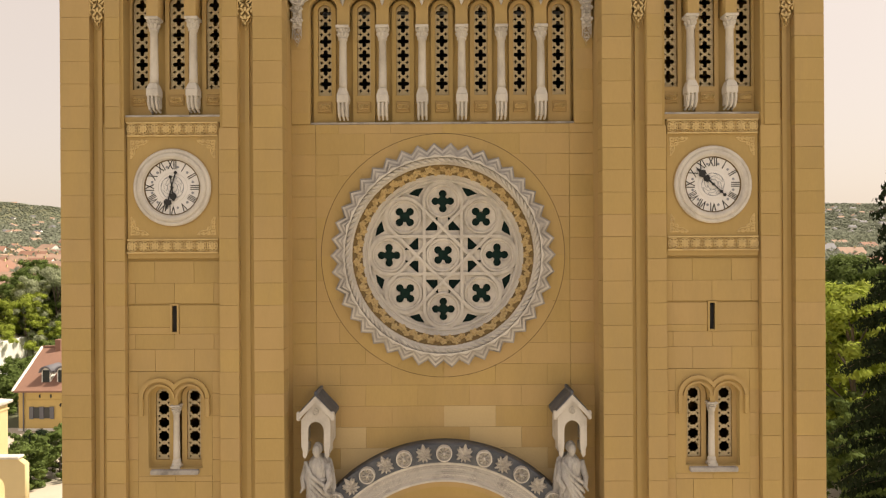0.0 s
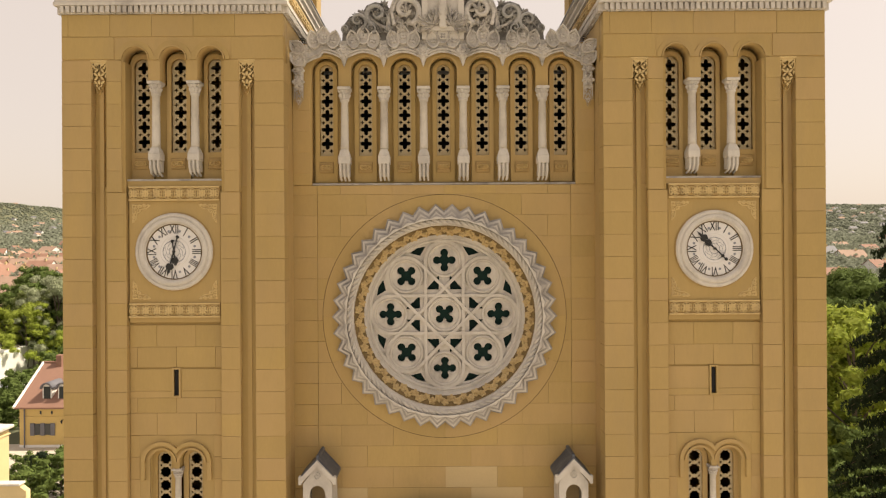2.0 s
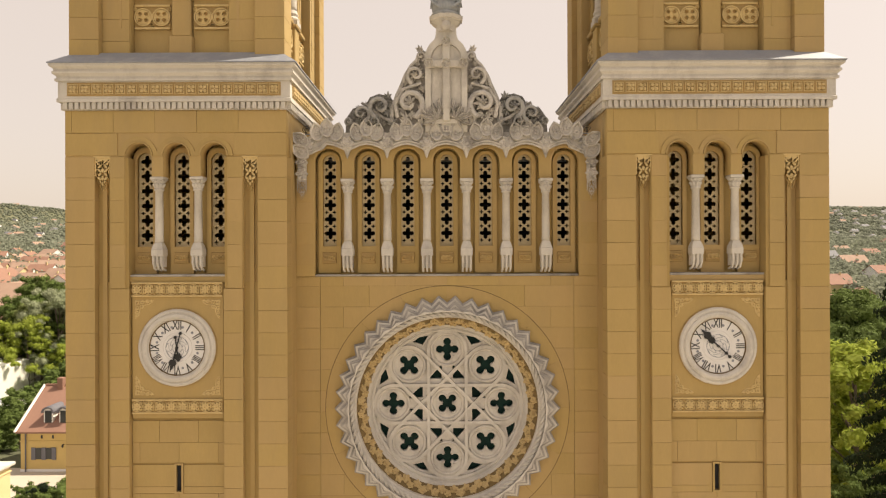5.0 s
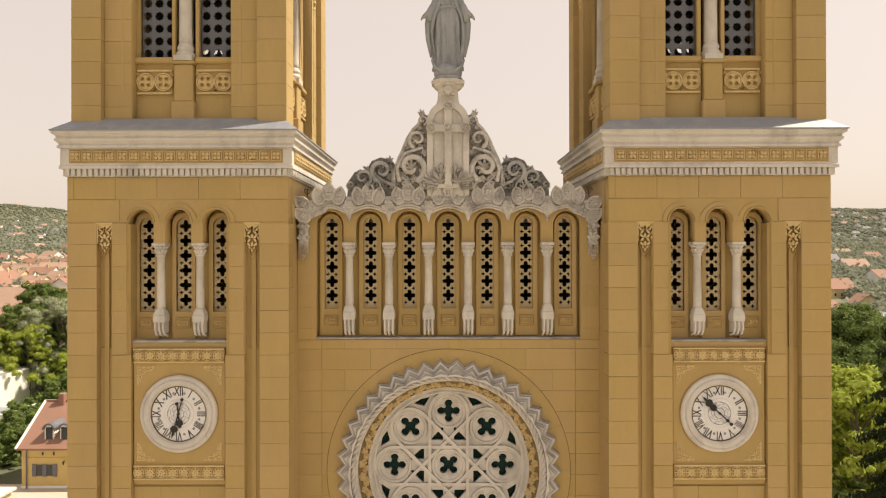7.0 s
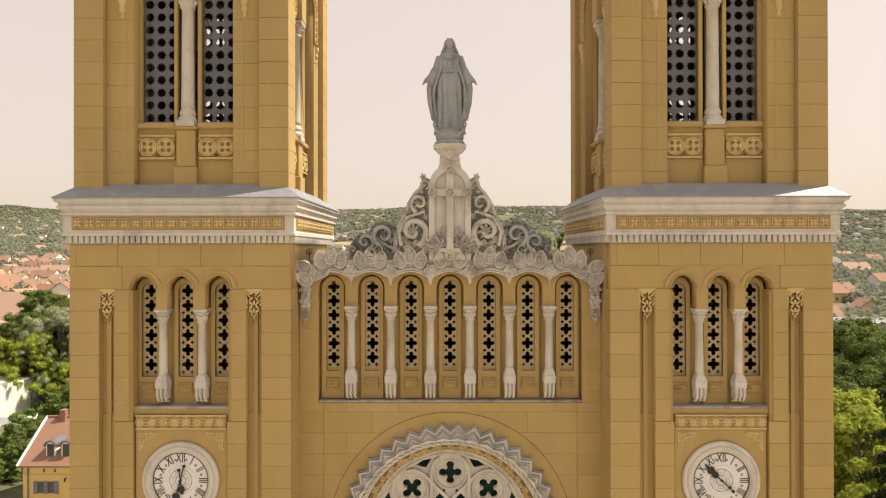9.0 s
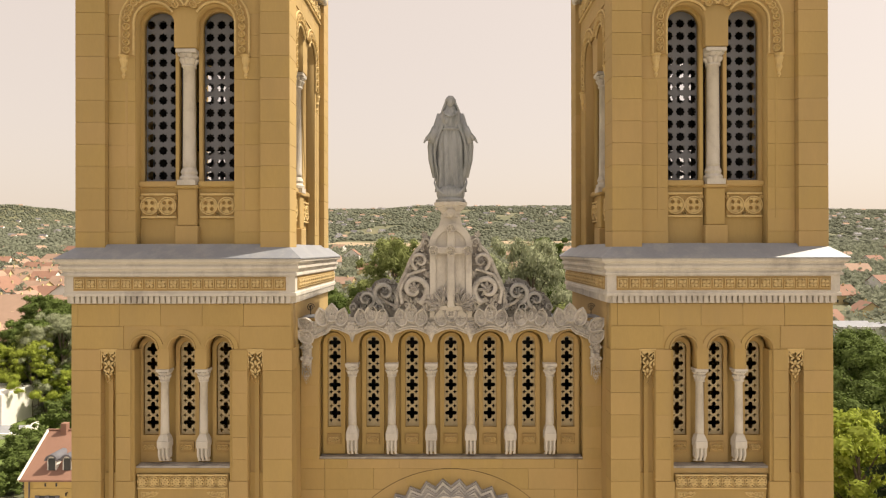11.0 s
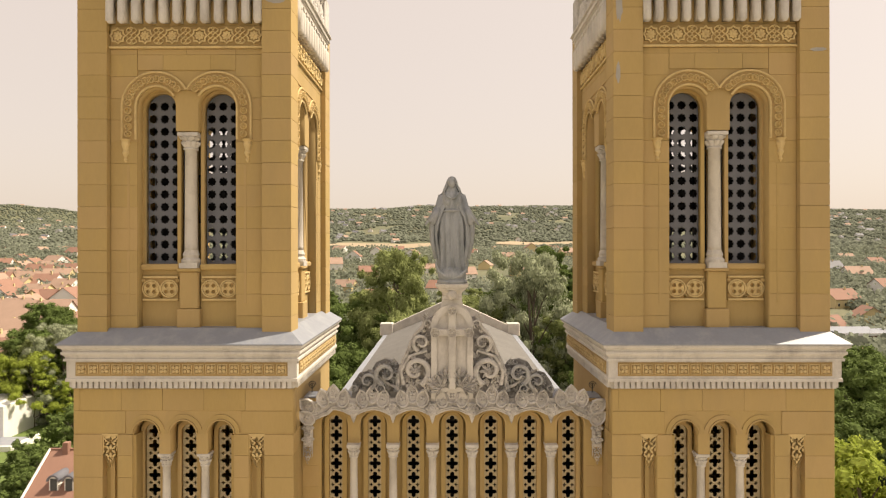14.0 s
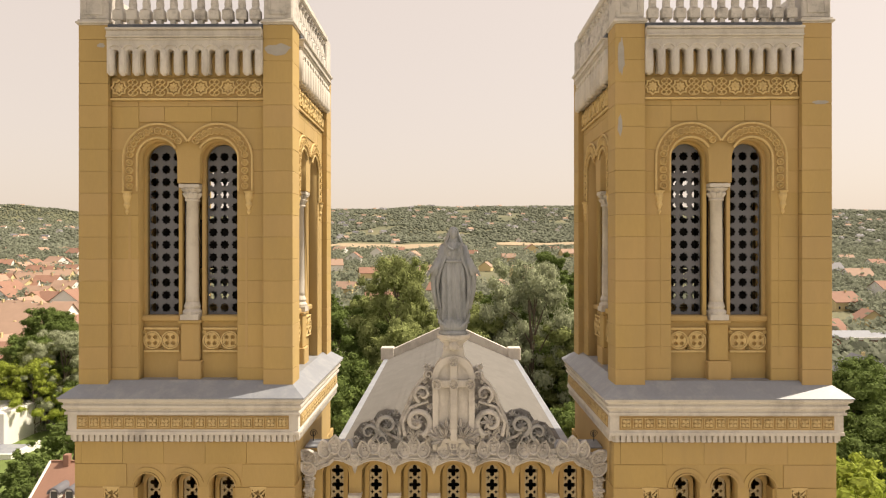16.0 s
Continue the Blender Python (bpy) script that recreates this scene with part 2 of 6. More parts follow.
# ---- ground ----
def ground_height(x, y):
    """A low rise under the church, a flat village, and wooded hills beyond."""
    d = math.hypot(x, y - 20)
    z = -2.8 * min(1.0, max(0.0, (d - 22) / 28)) - 3.2 * min(1.0, max(0.0, (d - 62) / 40))
    k = min(1.0, max(0.0, (y - 800) / 1300))
    k = k * k * (3 - 2 * k)
    ridge = 150 + 16 * noise.noise((x / 420, y / 700, 0.3)) + 7 * noise.noise((x / 130, y / 200, 2.3))
    ridge += 76 * math.exp(-((x + 1290) / 110) ** 2) - 66 * math.exp(-((x + 1330) / 500) ** 2) - 12 * math.exp(-((x - 1250) / 350) ** 2)
    z += k * (ridge - 22)
    rise = min(1.0, max(0.0, (y - 190) / 620))
    z += 24 * rise * rise * (3 - 2 * rise)
    if y > 120:
        z += min(1, (y - 120) / 500) * (4 + 5 * noise.noise((x / 160, y / 160, 7.0)))
    return z


def make_ground():
    bm = bmesh.new()
    def steps(marks):
        out = []
        for a, b, n in marks:
            out += [a + (b - a) * i / n for i in range(n)]
        return out + [marks[-1][1]]
    xs = steps([(-4200, -1500, 14), (-1500, -200, 36), (-200, -80, 12), (-80, 80, 40), (80, 200, 12), (200, 1500, 36), (1500, 4200, 14)])
    ys = steps([(-1500, -100, 8), (-100, -20, 10), (-20, 100, 32), (100, 200, 10), (200, 900, 24), (900, 2300, 48), (2300, 4300, 10)])
    grid = [[bm.verts.new((x, y, ground_height(x, y))) for x in xs] for y in ys]
    for r0, r1 in zip(grid, grid[1:]):
        for i in range(len(xs) - 1):
            bm.faces.new((r0[i], r0[i + 1], r1[i + 1], r1[i]))
    return bm


GRASS = material("dry_summer_meadow", (0.105, 0.112, 0.064), 0.95, spread=0.3, scale=0.02, fine=0.6, bump=0.3,
                 stain=(0.25, 0.215, 0.125), stain_amount=0.5, stain_scale=0.008)
tagged(part("ground", make_ground(), GRASS, None, smooth=True), "dry summer grassland rising to low hills", "ground", kind="structure")

# ---- bell towers ----
HL, HB = 2.53, 2.47          # half widths of the lower shaft and of the belfry
TX, TY = 6.17, 14.95 + HL
COURSE = 0.506


def turned(k):
    return Matrix.Rotation(radians(90 * k), 4, 'Z')


def lattice(cx, half, z0, top, y0, y1):
    """A window filling pierced with crosses and small lozenges."""
    holes = []
    step = 0.347
    n = int((top - z0 - 0.30) / step)
    a, b = min(0.142, half - 0.022), 0.05
    for i in range(n + 1):
        z = top - 0.20 - i * step
        if z - a < z0 + 0.05:
            break
        cross = []
        for k in range(4):                # four rounded arms
            c, s = round(math.cos(k * math.pi / 2)), round(math.sin(k * math.pi / 2))
            for x, y in [(b, -b)] + [(a - b + b * 1.05 * math.cos(q), b * 1.05 * math.sin(q)) for q in (-1.5, -0.9, -0.3, 0.3, 0.9, 1.5)]:
                cross.append((cx + c * x - s * y, z + s * x + c * y))
        holes.append(cross)
        for s in (-1, 1):
            x, zz, d = cx + s * min(0.10, half - 0.075), z - step / 2, 0.06
            if zz - d > z0 + 0.04:
                holes.append([(x - d, zz), (x - 0.018, zz - 0.018), (x, zz - d), (x + 0.018, zz - 0.018), (x + d, zz), (x + 0.018, zz + 0.018), (x, zz + d), (x - 0.018, zz + 0.018)])
    return plate(arched(cx, half, z0, top), holes, y0, y1)


def column(name, parent, x, y, z0, z1, r, at, cap=0.3, base=0.35, corbel=0.0, mat=None):
    """A column with a leafy capital, a base and, where it hangs on the wall, a corbel foot."""
    mat = mat or STONE
    head = new(name)
    head.parent = parent
    head.matrix_basis = at @ Matrix.Translation((x, y, 0))
    bm = bmesh.new()
    lathe(bm, [(r * 1.02, z0 + base), (r, z0 + base + 0.1), (r * 0.9, z1 - cap - 0.04), (r * 1.15, z1 - cap - 0.03), (r * 1.15, z1 - cap + 0.01), (r, z1 - cap + 0.02)], seg=14)
    part("shaft", bm, mat, head, smooth=True)
    bm = bmesh.new()
    rings = []
    for f, k, lobe, shift in ((0.98, 0.95, 0.0, 0), (0.90, 1.08, 0.08, 0), (0.74, 1.30, 0.16, 0), (0.62, 1.44, 0.20, 0), (0.57, 1.36, 0.22, 0), (0.56, 1.14, 0.06, 0),
                              (0.52, 1.18, 0.08, 1), (0.42, 1.40, 0.14, 1), (0.33, 1.62, 0.16, 1), (0.28, 1.60, 0.16, 1), (0.25, 1.35, 0.05, 1)):
        rings.append([bm.verts.new((q * math.cos(a), q * math.sin(a), z1 - cap * f))
                      for a in (2 * math.pi * n / 48 for n in range(48)) for q in (r * (k + lobe * (abs(math.cos(4 * a + shift * math.pi / 2)) * 2 - 1.2)),)])
    for a, b in zip(rings, rings[1:]):
        for n in range(48):
            bm.faces.new((a[n], a[(n + 1) % 48], b[(n + 1) % 48], b[n]))
    bm.faces.new(rings[0][::-1]), bm.faces.new(rings[-1])
    box(bm, -r * 1.6, r * 1.6, -r * 1.6, r * 1.6, z1 - cap * 0.25, z1, 0.012)
    part("capital", bm, mat, head)
    bm = bmesh.new()
    if corbel:
        box(bm, -r * 1.45, r * 1.45, -r * 1.45, r * 1.45, z0 + base * 0.2, z0 + base * 0.62, 0.015)
        lathe(bm, [(r * 1.95, z0 + base * 0.62), (r * 1.5, z0 + base * 0.85), (r * 1.05, z0 + base)], seg=4, phase=0.5)
        for s in (-1, 0, 1):
            tube(bm, [(s * r * 0.95, -r * 1.2, z0 + base * 0.25), (s * r * 0.95, -r * 1.25, z0 - corbel * 0.3), (s * r * 0.95, -r * 0.5, z0 - corbel * 0.8), (s * r * 0.95, r * 1.2, z0 - corbel)], r * 0.3, 6)
        box(bm, -r * 1.2, r * 1.2, -r * 0.2, r * 1.4, z0 - corbel * 0.7, z0 + base * 0.2)
        part("corbel", bm, mat, head)
    else:
        lathe(bm, [(r * 2.0, z0), (r * 2.0, z0 + base * 0.3)], seg=4, phase=0.5)
        lathe(bm, [(r * 1.45, z0 + base * 0.3), (r * 1.5, z0 + base * 0.45), (r * 1.15, z0 + base * 0.6), (r * 1.3, z0 + base * 0.75), (r * 1.02, z0 + base)], seg=14)
        part("base", bm, mat, head)
    return head


rosette_cache = {}
shared = {}


def rosette(r, depth, petals=8, mat=None):
    """A round flower in a ring, as a shared mesh facing -y."""
    mat = mat or RELIEF
    key = (r, depth, petals, mat.name)
    if key not in rosette_cache:
        bm = bmesh.new()
        seg = petals * 4
        levels = ((1.0, lambda c: 0.0), (0.97, lambda c: 0.95), (0.84, lambda c: 1.0), (0.78, lambda c: 0.35), (0.66, lambda c: 0.30 + 0.45 * max(0, c)),
                  (0.46, lambda c: 0.35 + 0.65 * max(0, c)), (0.27, lambda c: 0.30 + 0.35 * max(0, c)), (0.2, lambda c: 0.95), (0.07, lambda c: 1.25))
        rows = [[bm.verts.new((r * f * math.cos(2 * math.pi * i / seg), -depth * h(math.cos(petals * 2 * math.pi * i / seg)), r * f * math.sin(2 * math.pi * i / seg)))
                 for i in range(seg)] for f, h in levels]
        for p, q in zip(rows, rows[1:]):
            for i in range(seg):
                bm.faces.new((p[i], p[(i + 1) % seg], q[(i + 1) % seg], q[i]))
        bm.faces.new(rows[-1])
        me = finish(bm)
        me.materials.append(mat)
        rosette_cache[key] = me
    return rosette_cache[key]


def blossom(r, depth, petals=5, mat=None):
    """A domed open flower with a lobed outline, as a shared mesh facing -y."""
    mat = mat or STONE
    key = ("blossom", r, depth, petals, mat.name)
    if key not in rosette_cache:
        bm = bmesh.new()
        seg = petals * 6
        levels = ((1.0, 0.0, 0.0), (0.98, 0.45, 0.1), (0.80, 0.75, 0.2), (0.58, 0.62, 0.15), (0.50, 0.50, 0.0), (0.42, 0.95, 0.1), (0.26, 0.85, 0.1), (0.20, 1.10, 0.0), (0.06, 1.2, 0.0))
        rows = []
        for n, (f, h, w) in enumerate(levels):
            row = []
            for i in range(seg):
                a = 2 * math.pi * i / seg
                c = math.cos(petals * a + (math.pi if 5 <= n < 7 else 0))
                k = r * f * (0.86 + 0.14 * c)
                row.append(bm.verts.new((k * math.cos(a), -depth * (h + w * c), k * math.sin(a))))
            rows.append(row)
        for p, q in zip(rows, rows[1:]):
            for i in range(seg):
                bm.faces.new((p[i], p[(i + 1) % seg], q[(i + 1) % seg], q[i]))
        bm.faces.new(rows[-1])
        me = finish(bm)
        me.materials.append(mat)
        rosette_cache[key] = me
    return rosette_cache[key]


def petal(cx, cz, ln, w, deg, n=10):
    """A pointed almond outline about its centre."""
    c, s = math.cos(radians(deg)), math.sin(radians(deg))
    pts = [(ln * math.cos(a), w * math.copysign(abs(math.sin(a)) ** 1.4, math.sin(a))) for a in (2 * math.pi * i / n for i in range(n))]
    return [(cx + x * c - z * s, cz + x * s + z * c) for x, z in pts]


def hanging_ornament():
    """The pierced arabesque pendant at the head of a slot."""
    out = [(-0.18, 0.0), (-0.18, -0.46), (-0.13, -0.47), (-0.115, -0.55), (-0.07, -0.60), (-0.055, -0.66), (0, -0.76),
           (0.055, -0.66), (0.07, -0.60), (0.115, -0.55), (0.13, -0.47), (0.18, -0.46), (0.18, 0.0)]
    holes = []
    for z in (-0.10, -0.28, -0.46):
        holes.append(petal(0, z, 0.055, 0.03, 90))
        for s in (-1, 1):
            holes.append(petal(s * 0.075, z - 0.01, 0.058, 0.024, 90 - s * 48))
            if z > -0.4:
                holes.append(petal(s * 0.068, z - 0.095, 0.055, 0.024, 90 + s * 42))
                holes.append(petal(s * 0.142, z - 0.045, 0.045, 0.018, 90))
                holes.append(petal(s * 0.135, z + 0.045, 0.026, 0.015, 90 - s * 40))
    holes.append(petal(0, -0.60, 0.04, 0.02, 90))
    for s in (-1, 1):
        holes.append(petal(s * 0.05, -0.545, 0.035, 0.016, 90 - s * 35))
    bm = plate(out, holes, 0, 0.05)
    box(bm, -0.195, 0.195, -0.02, 0.05, 0.0, 0.035)
    return bm


def arabesque(sx, sz, cx, cz, y):
    """Interlaced tendrils that fill one corner of a square panel."""
    bm = bmesh.new()
    for px, pz, r, turns, start in ((0.07, 0.07, 0.055, 1.4, 0.4), (0.19, 0.06, 0.05, 1.3, 2.0), (0.30, 0.05, 0.042, 1.2, 3.6), (0.39, 0.04, 0.03, 1.0, 3.0),
                                    (0.06, 0.19, 0.05, -1.3, 2.7), (0.05, 0.30, 0.042, -1.2, 1.2), (0.04, 0.39, 0.03, -1.0, 1.7), (0.16, 0.16, 0.05, 1.3, 5.2)):
        pts = []
        for i in range(13):
            a, rr = start + turns * 2 * math.pi * i / 12, r * (1 - 0.7 * i / 12)
            pts.append((cx - sx * (px + rr * math.cos(a)), y, cz - sz * (pz + rr * math.sin(a))))
        tube(bm, pts, 0.016, 5, 0.7)
    for a, b in (((0.02, 0.02), (0.44, 0.03)), ((0.02, 0.02), (0.03, 0.44)), ((0.42, 0.05), (0.20, 0.13)), ((0.05, 0.42), (0.13, 0.20)), ((0.20, 0.13), (0.13, 0.20))):
        m = ((a[0] + b[0]) / 2 + 0.02, (a[1] + b[1]) / 2 + 0.02)
        tube(bm, [(cx - sx * p[0], y + 0.005, cz - sz * p[1]) for p in (a, m, b)], 0.014, 5)
    return bm


TWIN = [(-0.62, 8.50), (0.62, 8.50)] + arc(0.34, 10.10, 0.28, 0, 180, 12) + [(0.06, 9.95), (-0.06, 9.95)] + arc(-0.34, 10.10, 0.28, 0, 180, 12)


def foil_lattice(cx, half, z0, top, y0, y1):
    """A window filling pierced with small round foils."""
    holes = []
    for i in range(6):
        z = top - 0.19 - 0.312 * i
        holes.append(lobed(cx, z, 0.132, 8, 0.105, math.pi / 8, 32))
        for s in (-1, 1):
            if z - 0.20 > z0:
                holes.append([(cx + s * 0.105 - 0.032, z - 0.156), (cx + s * 0.105, z - 0.19), (cx + s * 0.105 + 0.032, z - 0.156), (cx + s * 0.105, z - 0.122)])
    return plate(arched(cx, half, z0, top), [h for h in holes if min(q[1] for q in h) > z0 + 0.02], y0, y1)


def band_flower():
    """An eight-petalled flower round a sunken star, in a thin ring."""
    if "band_flower" not in shared:
        out = arc(0, 0, 0.123, 0, 360, 32)[:-1]
        bm = plate(out, [arc(0, 0, 0.108, 0, 360, 32)[:-1]], -0.03, 0)
        prism(bm, lobed(0, 0, 0.103, 8, 0.06, 0, 48), -0.04, 0)
        lathe(bm, [(0.045, 0.039), (0.04, 0.052), (0.026, 0.052), (0.018, 0.042)], seg=8, axis='Y', caps=False)
        shared["band_flower"] = finish(bm)
        shared["band_flower"].materials.append(RELIEF)
    return shared["band_flower"]


def lower_face(tower, k):
    """One side of the lower shaft. Only the street side has its windows."""
    M = turned(k)
    front = k == 0
    holes = []
    if front:
        holes = [arched(u, 0.22, 17.25, 19.5) for u in (-0.86, 0, 0.86)]
        holes.append(TWIN)
        holes.append([(-0.065, 11.62), (0.065, 11.62), (0.065, 12.24), (-0.065, 12.24)])
    bay = -HL + 0.40
    wall = plate([(-2.12, 16.45), (2.12, 16.45), (2.12, 20.3), (-2.12, 20.3)], holes[:3], bay + 0.03, bay + 0.34) if k % 2 == 0 else \
        boxed(bay + 0.36, -bay - 0.36, bay + 0.03, bay + 0.34, 16.45, 20.3)
    part("wall", wall, JOINT, tower, at=M)
    low = -HL + 0.13
    wall = plate([(-1.85, 0), (1.85, 0), (1.85, 16.44), (-1.85, 16.44)], holes[3:], low + 0.03, low + 0.5) if k % 2 == 0 else \
        boxed(-1.8, 1.8, low + 0.03, low + 0.5, 0, 16.44)
    part("wall", wall, JOINT, tower, at=M)
    # head of the bay: a wall at the front plane with three arches in it
    if front:
        pts = [(-1.515, 16.3), (-1.155, 16.3)]
        for c in (-0.86, 0.0, 0.86):
            pts += [(c - 0.30, 18.85)] if c > -0.8 else [(c - 0.30, 16.6)]
            pts += arc(c, 19.32, 0.30, 180, 0, 12)
            pts += [(c + 0.30, 18.85)] if c < 0.8 else [(c + 0.30, 16.6)]
        pts += [(1.155, 16.3), (1.515, 16.3), (1.515, 19.3), (2.525, 19.3), (2.525, 20.36), (-2.525, 20.36), (-2.525, 19.3), (-1.515, 19.3)]
        part("arcade_wall", plate(pts, [], -HL + 0.012, -HL + 0.40, 0.0), OCHRE, tower, at=M)
        for x0, x1, z0, z1 in ((-2.525, -1.33, 19.305, 19.84), (1.33, 2.525, 19.305, 19.84), (-2.525, 2.525, 19.845, 20.355), (-1.51, -1.165, 16.3, 19.3), (1.165, 1.51, 16.3, 19.3)):
            blocks(tower, x0, x1, -HL - 0.008, z0, z1, course=0.508, depth=0.03, at=M, width=0.95, zbase=0.1 + 38 * COURSE - 38 * 0.508)
        for c in (-0.86, 0.0, 0.86):
            part("arch_band", plate(arc(c, 19.32, 0.44, 0, 180, 14) + arc(c, 19.32, 0.34, 180, 0, 14), [], -HL - 0.012 - 0.002 * (c == 0), -HL + 0.02), OCHRE, tower, at=M)
            part("arch_ring", plate(arc(c, 19.32, 0.33, 0, 180, 14) + arc(c, 19.32, 0.30, 180, 0, 14), [], -HL - 0.03, -HL + 0.03), OCHRE, tower, at=M)
            out = arched(c, 0.27, 16.62, 19.55)
            inn = arched(c, 0.185, 17.25, 19.44)
            part("window_surround", plate(out, [inn], bay - 0.06, bay + 0.03), OCHRE, tower, at=M)
            part("grille", lattice(c, 0.19, 17.2, 19.45, bay + 0.06, bay + 0.10), TRACERY, tower, at=M)
            part("sill_panel", boxed(c - 0.17, c + 0.17, bay - 0.10, bay - 0.05, 16.86, 17.12, bevel=0.015), GROUND, tower, at=M)
            for s in (-0.08, 0.0, 0.08):
                part("flower", rosette(0.06, 0.045, 5), RELIEF, tower, at=M @ Matrix.Translation((c + s, bay - 0.10, 16.99)))
        part("sill", boxed(-1.15, 1.15, -HL + 0.10, bay, 16.56, 16.61, bevel=0.01), OLDSTONE, tower, at=M)
        part("sill_block", boxed(-1.5, 1.5, -HL + 0.10, bay, 16.44, 16.56), OCHRE, tower, at=M)
        for u in (-0.45, 0.45):
            column("column", tower, u, -HL + 0.16, 16.95, 18.85, 0.095, M, cap=0.28, base=0.40, corbel=0.25)
        # square panel for the clock, with a flowered band above and below
        part("clock_panel", boxed(-1.05, 1.05, low - 0.05, low + 0.02, 13.32, 16.42, bevel=0.012), OCHRE, tower, at=M)
        for z in (16.27, 13.60):
            part("band", boxed(-1.04, 1.04, low - 0.075, low - 0.045, z - 0.155, z + 0.155, bevel=0.01), GROUND, tower, at=M)
            for dz in (-0.148, 0.148):
                part("fillet", boxed(-1.04, 1.04, low - 0.105, low - 0.07, z + dz - 0.018, z + dz + 0.018, bevel=0.006), RELIEF, tower, at=M)
            for i in range(8):
                part("flower", band_flower(), RELIEF, tower, at=M @ Matrix.Translation((-0.91 + 0.26 * i, low - 0.075, z)))
                if i < 7:
                    for dz in (-0.085, 0.085):
                        part("bead", rosette(0.03, 0.03, 4), RELIEF, tower, at=M @ Matrix.Translation((-0.78 + 0.26 * i, low - 0.075, z + dz)))
        for sx in (-1, 1):
            for sz in (-1, 1):
                bm = arabesque(sx, sz, sx * 0.99, 14.94 + sz * 1.10, low - 0.055)
                part("scroll", bm, RELIEF, tower, at=M)
        # twin window
        for u in (-0.36, 0.36):
            part("grille", foil_lattice(u, 0.17, 8.62, 10.30, low + 0.24, low + 0.28), TRACERY, tower, at=M)
            part("window_surround", plate(arched(u, 0.275, 8.50, 10.375), [arched(u, 0.165, 8.64, 10.29)], low + 0.17, low + 0.235), OCHRE, tower, at=M)
            u = u * 0.34 / 0.36
            out = arc(u, 10.12, 0.46, 0 if u > 0 else 42, 138 if u > 0 else 180, 16) + arc(u, 10.12, 0.38, 180 if u < 0 else 153, 0 if u > 0 else 27, 16)
            part("hood", plate(out, [], low - 0.07, low + 0.02), OCHRE, tower, at=M)
            part("hood", plate(arc(u, 10.10, 0.335, 0, 180, 16) + arc(u, 10.10, 0.285, 180, 0, 16), [], low - 0.03, low + 0.02), OCHRE, tower, at=M)
        for u in (-0.76, 0.76):
            part("hood_end", boxed(u - 0.045, u + 0.045, low - 0.07, low + 0.02, 9.70, 10.12, bevel=0.01), OCHRE, tower, at=M)
        column("column", tower, 0, low + 0.08, 8.48, 9.95, 0.075, M, cap=0.18, base=0.22)
        part("sill", boxed(-0.55, 0.55, low - 0.10, low + 0.24, 8.37, 8.485, bevel=0.02), OLDSTONE, tower, at=M)
    else:
        part("head_wall", boxed(-2.1, 2.1, -HL + 0.012, bay, 19.3, 20.36), OCHRE, tower, at=M)
    for s in (-1, 1):
        part("slot_back", boxed(s * 1.69 - 0.21, s * 1.69 + 0.21, -HL + 0.20, bay + 0.02, 0, 19.3), OCHRE, tower, at=M)
        part("slot_rib", boxed(s * 1.69 - 0.05, s * 1.69 + 0.05, -HL + 0.14, -HL + 0.20, 0, 19.3), OCHRE, tower, at=M)
        part("hanging_ornament", hanging_ornament(), RELIEF, tower, at=M @ Matrix.Translation((s * 1.685, -HL + 0.02, 19.28)))


def belfry_grille(c, half, z0, top, y0, y1):
    holes = []
    rows = int((top - z0 - 0.25) / 0.30)
    for i in range(rows + 1):
        for j in (-1, 0, 1):
            x, z = c + j * 0.275, z0 + 0.16 + 0.30 * i
            lim = top - half + math.sqrt(max(0, half * half - (abs(x - c) + 0.1) ** 2)) if abs(x - c) + 0.1 < half else top - half
            if z + 0.1 < lim + 0.12 or (j == 0 and z + 0.12 < top):
                holes.append(lobed(x, z, 0.112, 8, 0.086, 0, 32))
    return plate(arched(c, half, z0, top), holes, y0, y1)


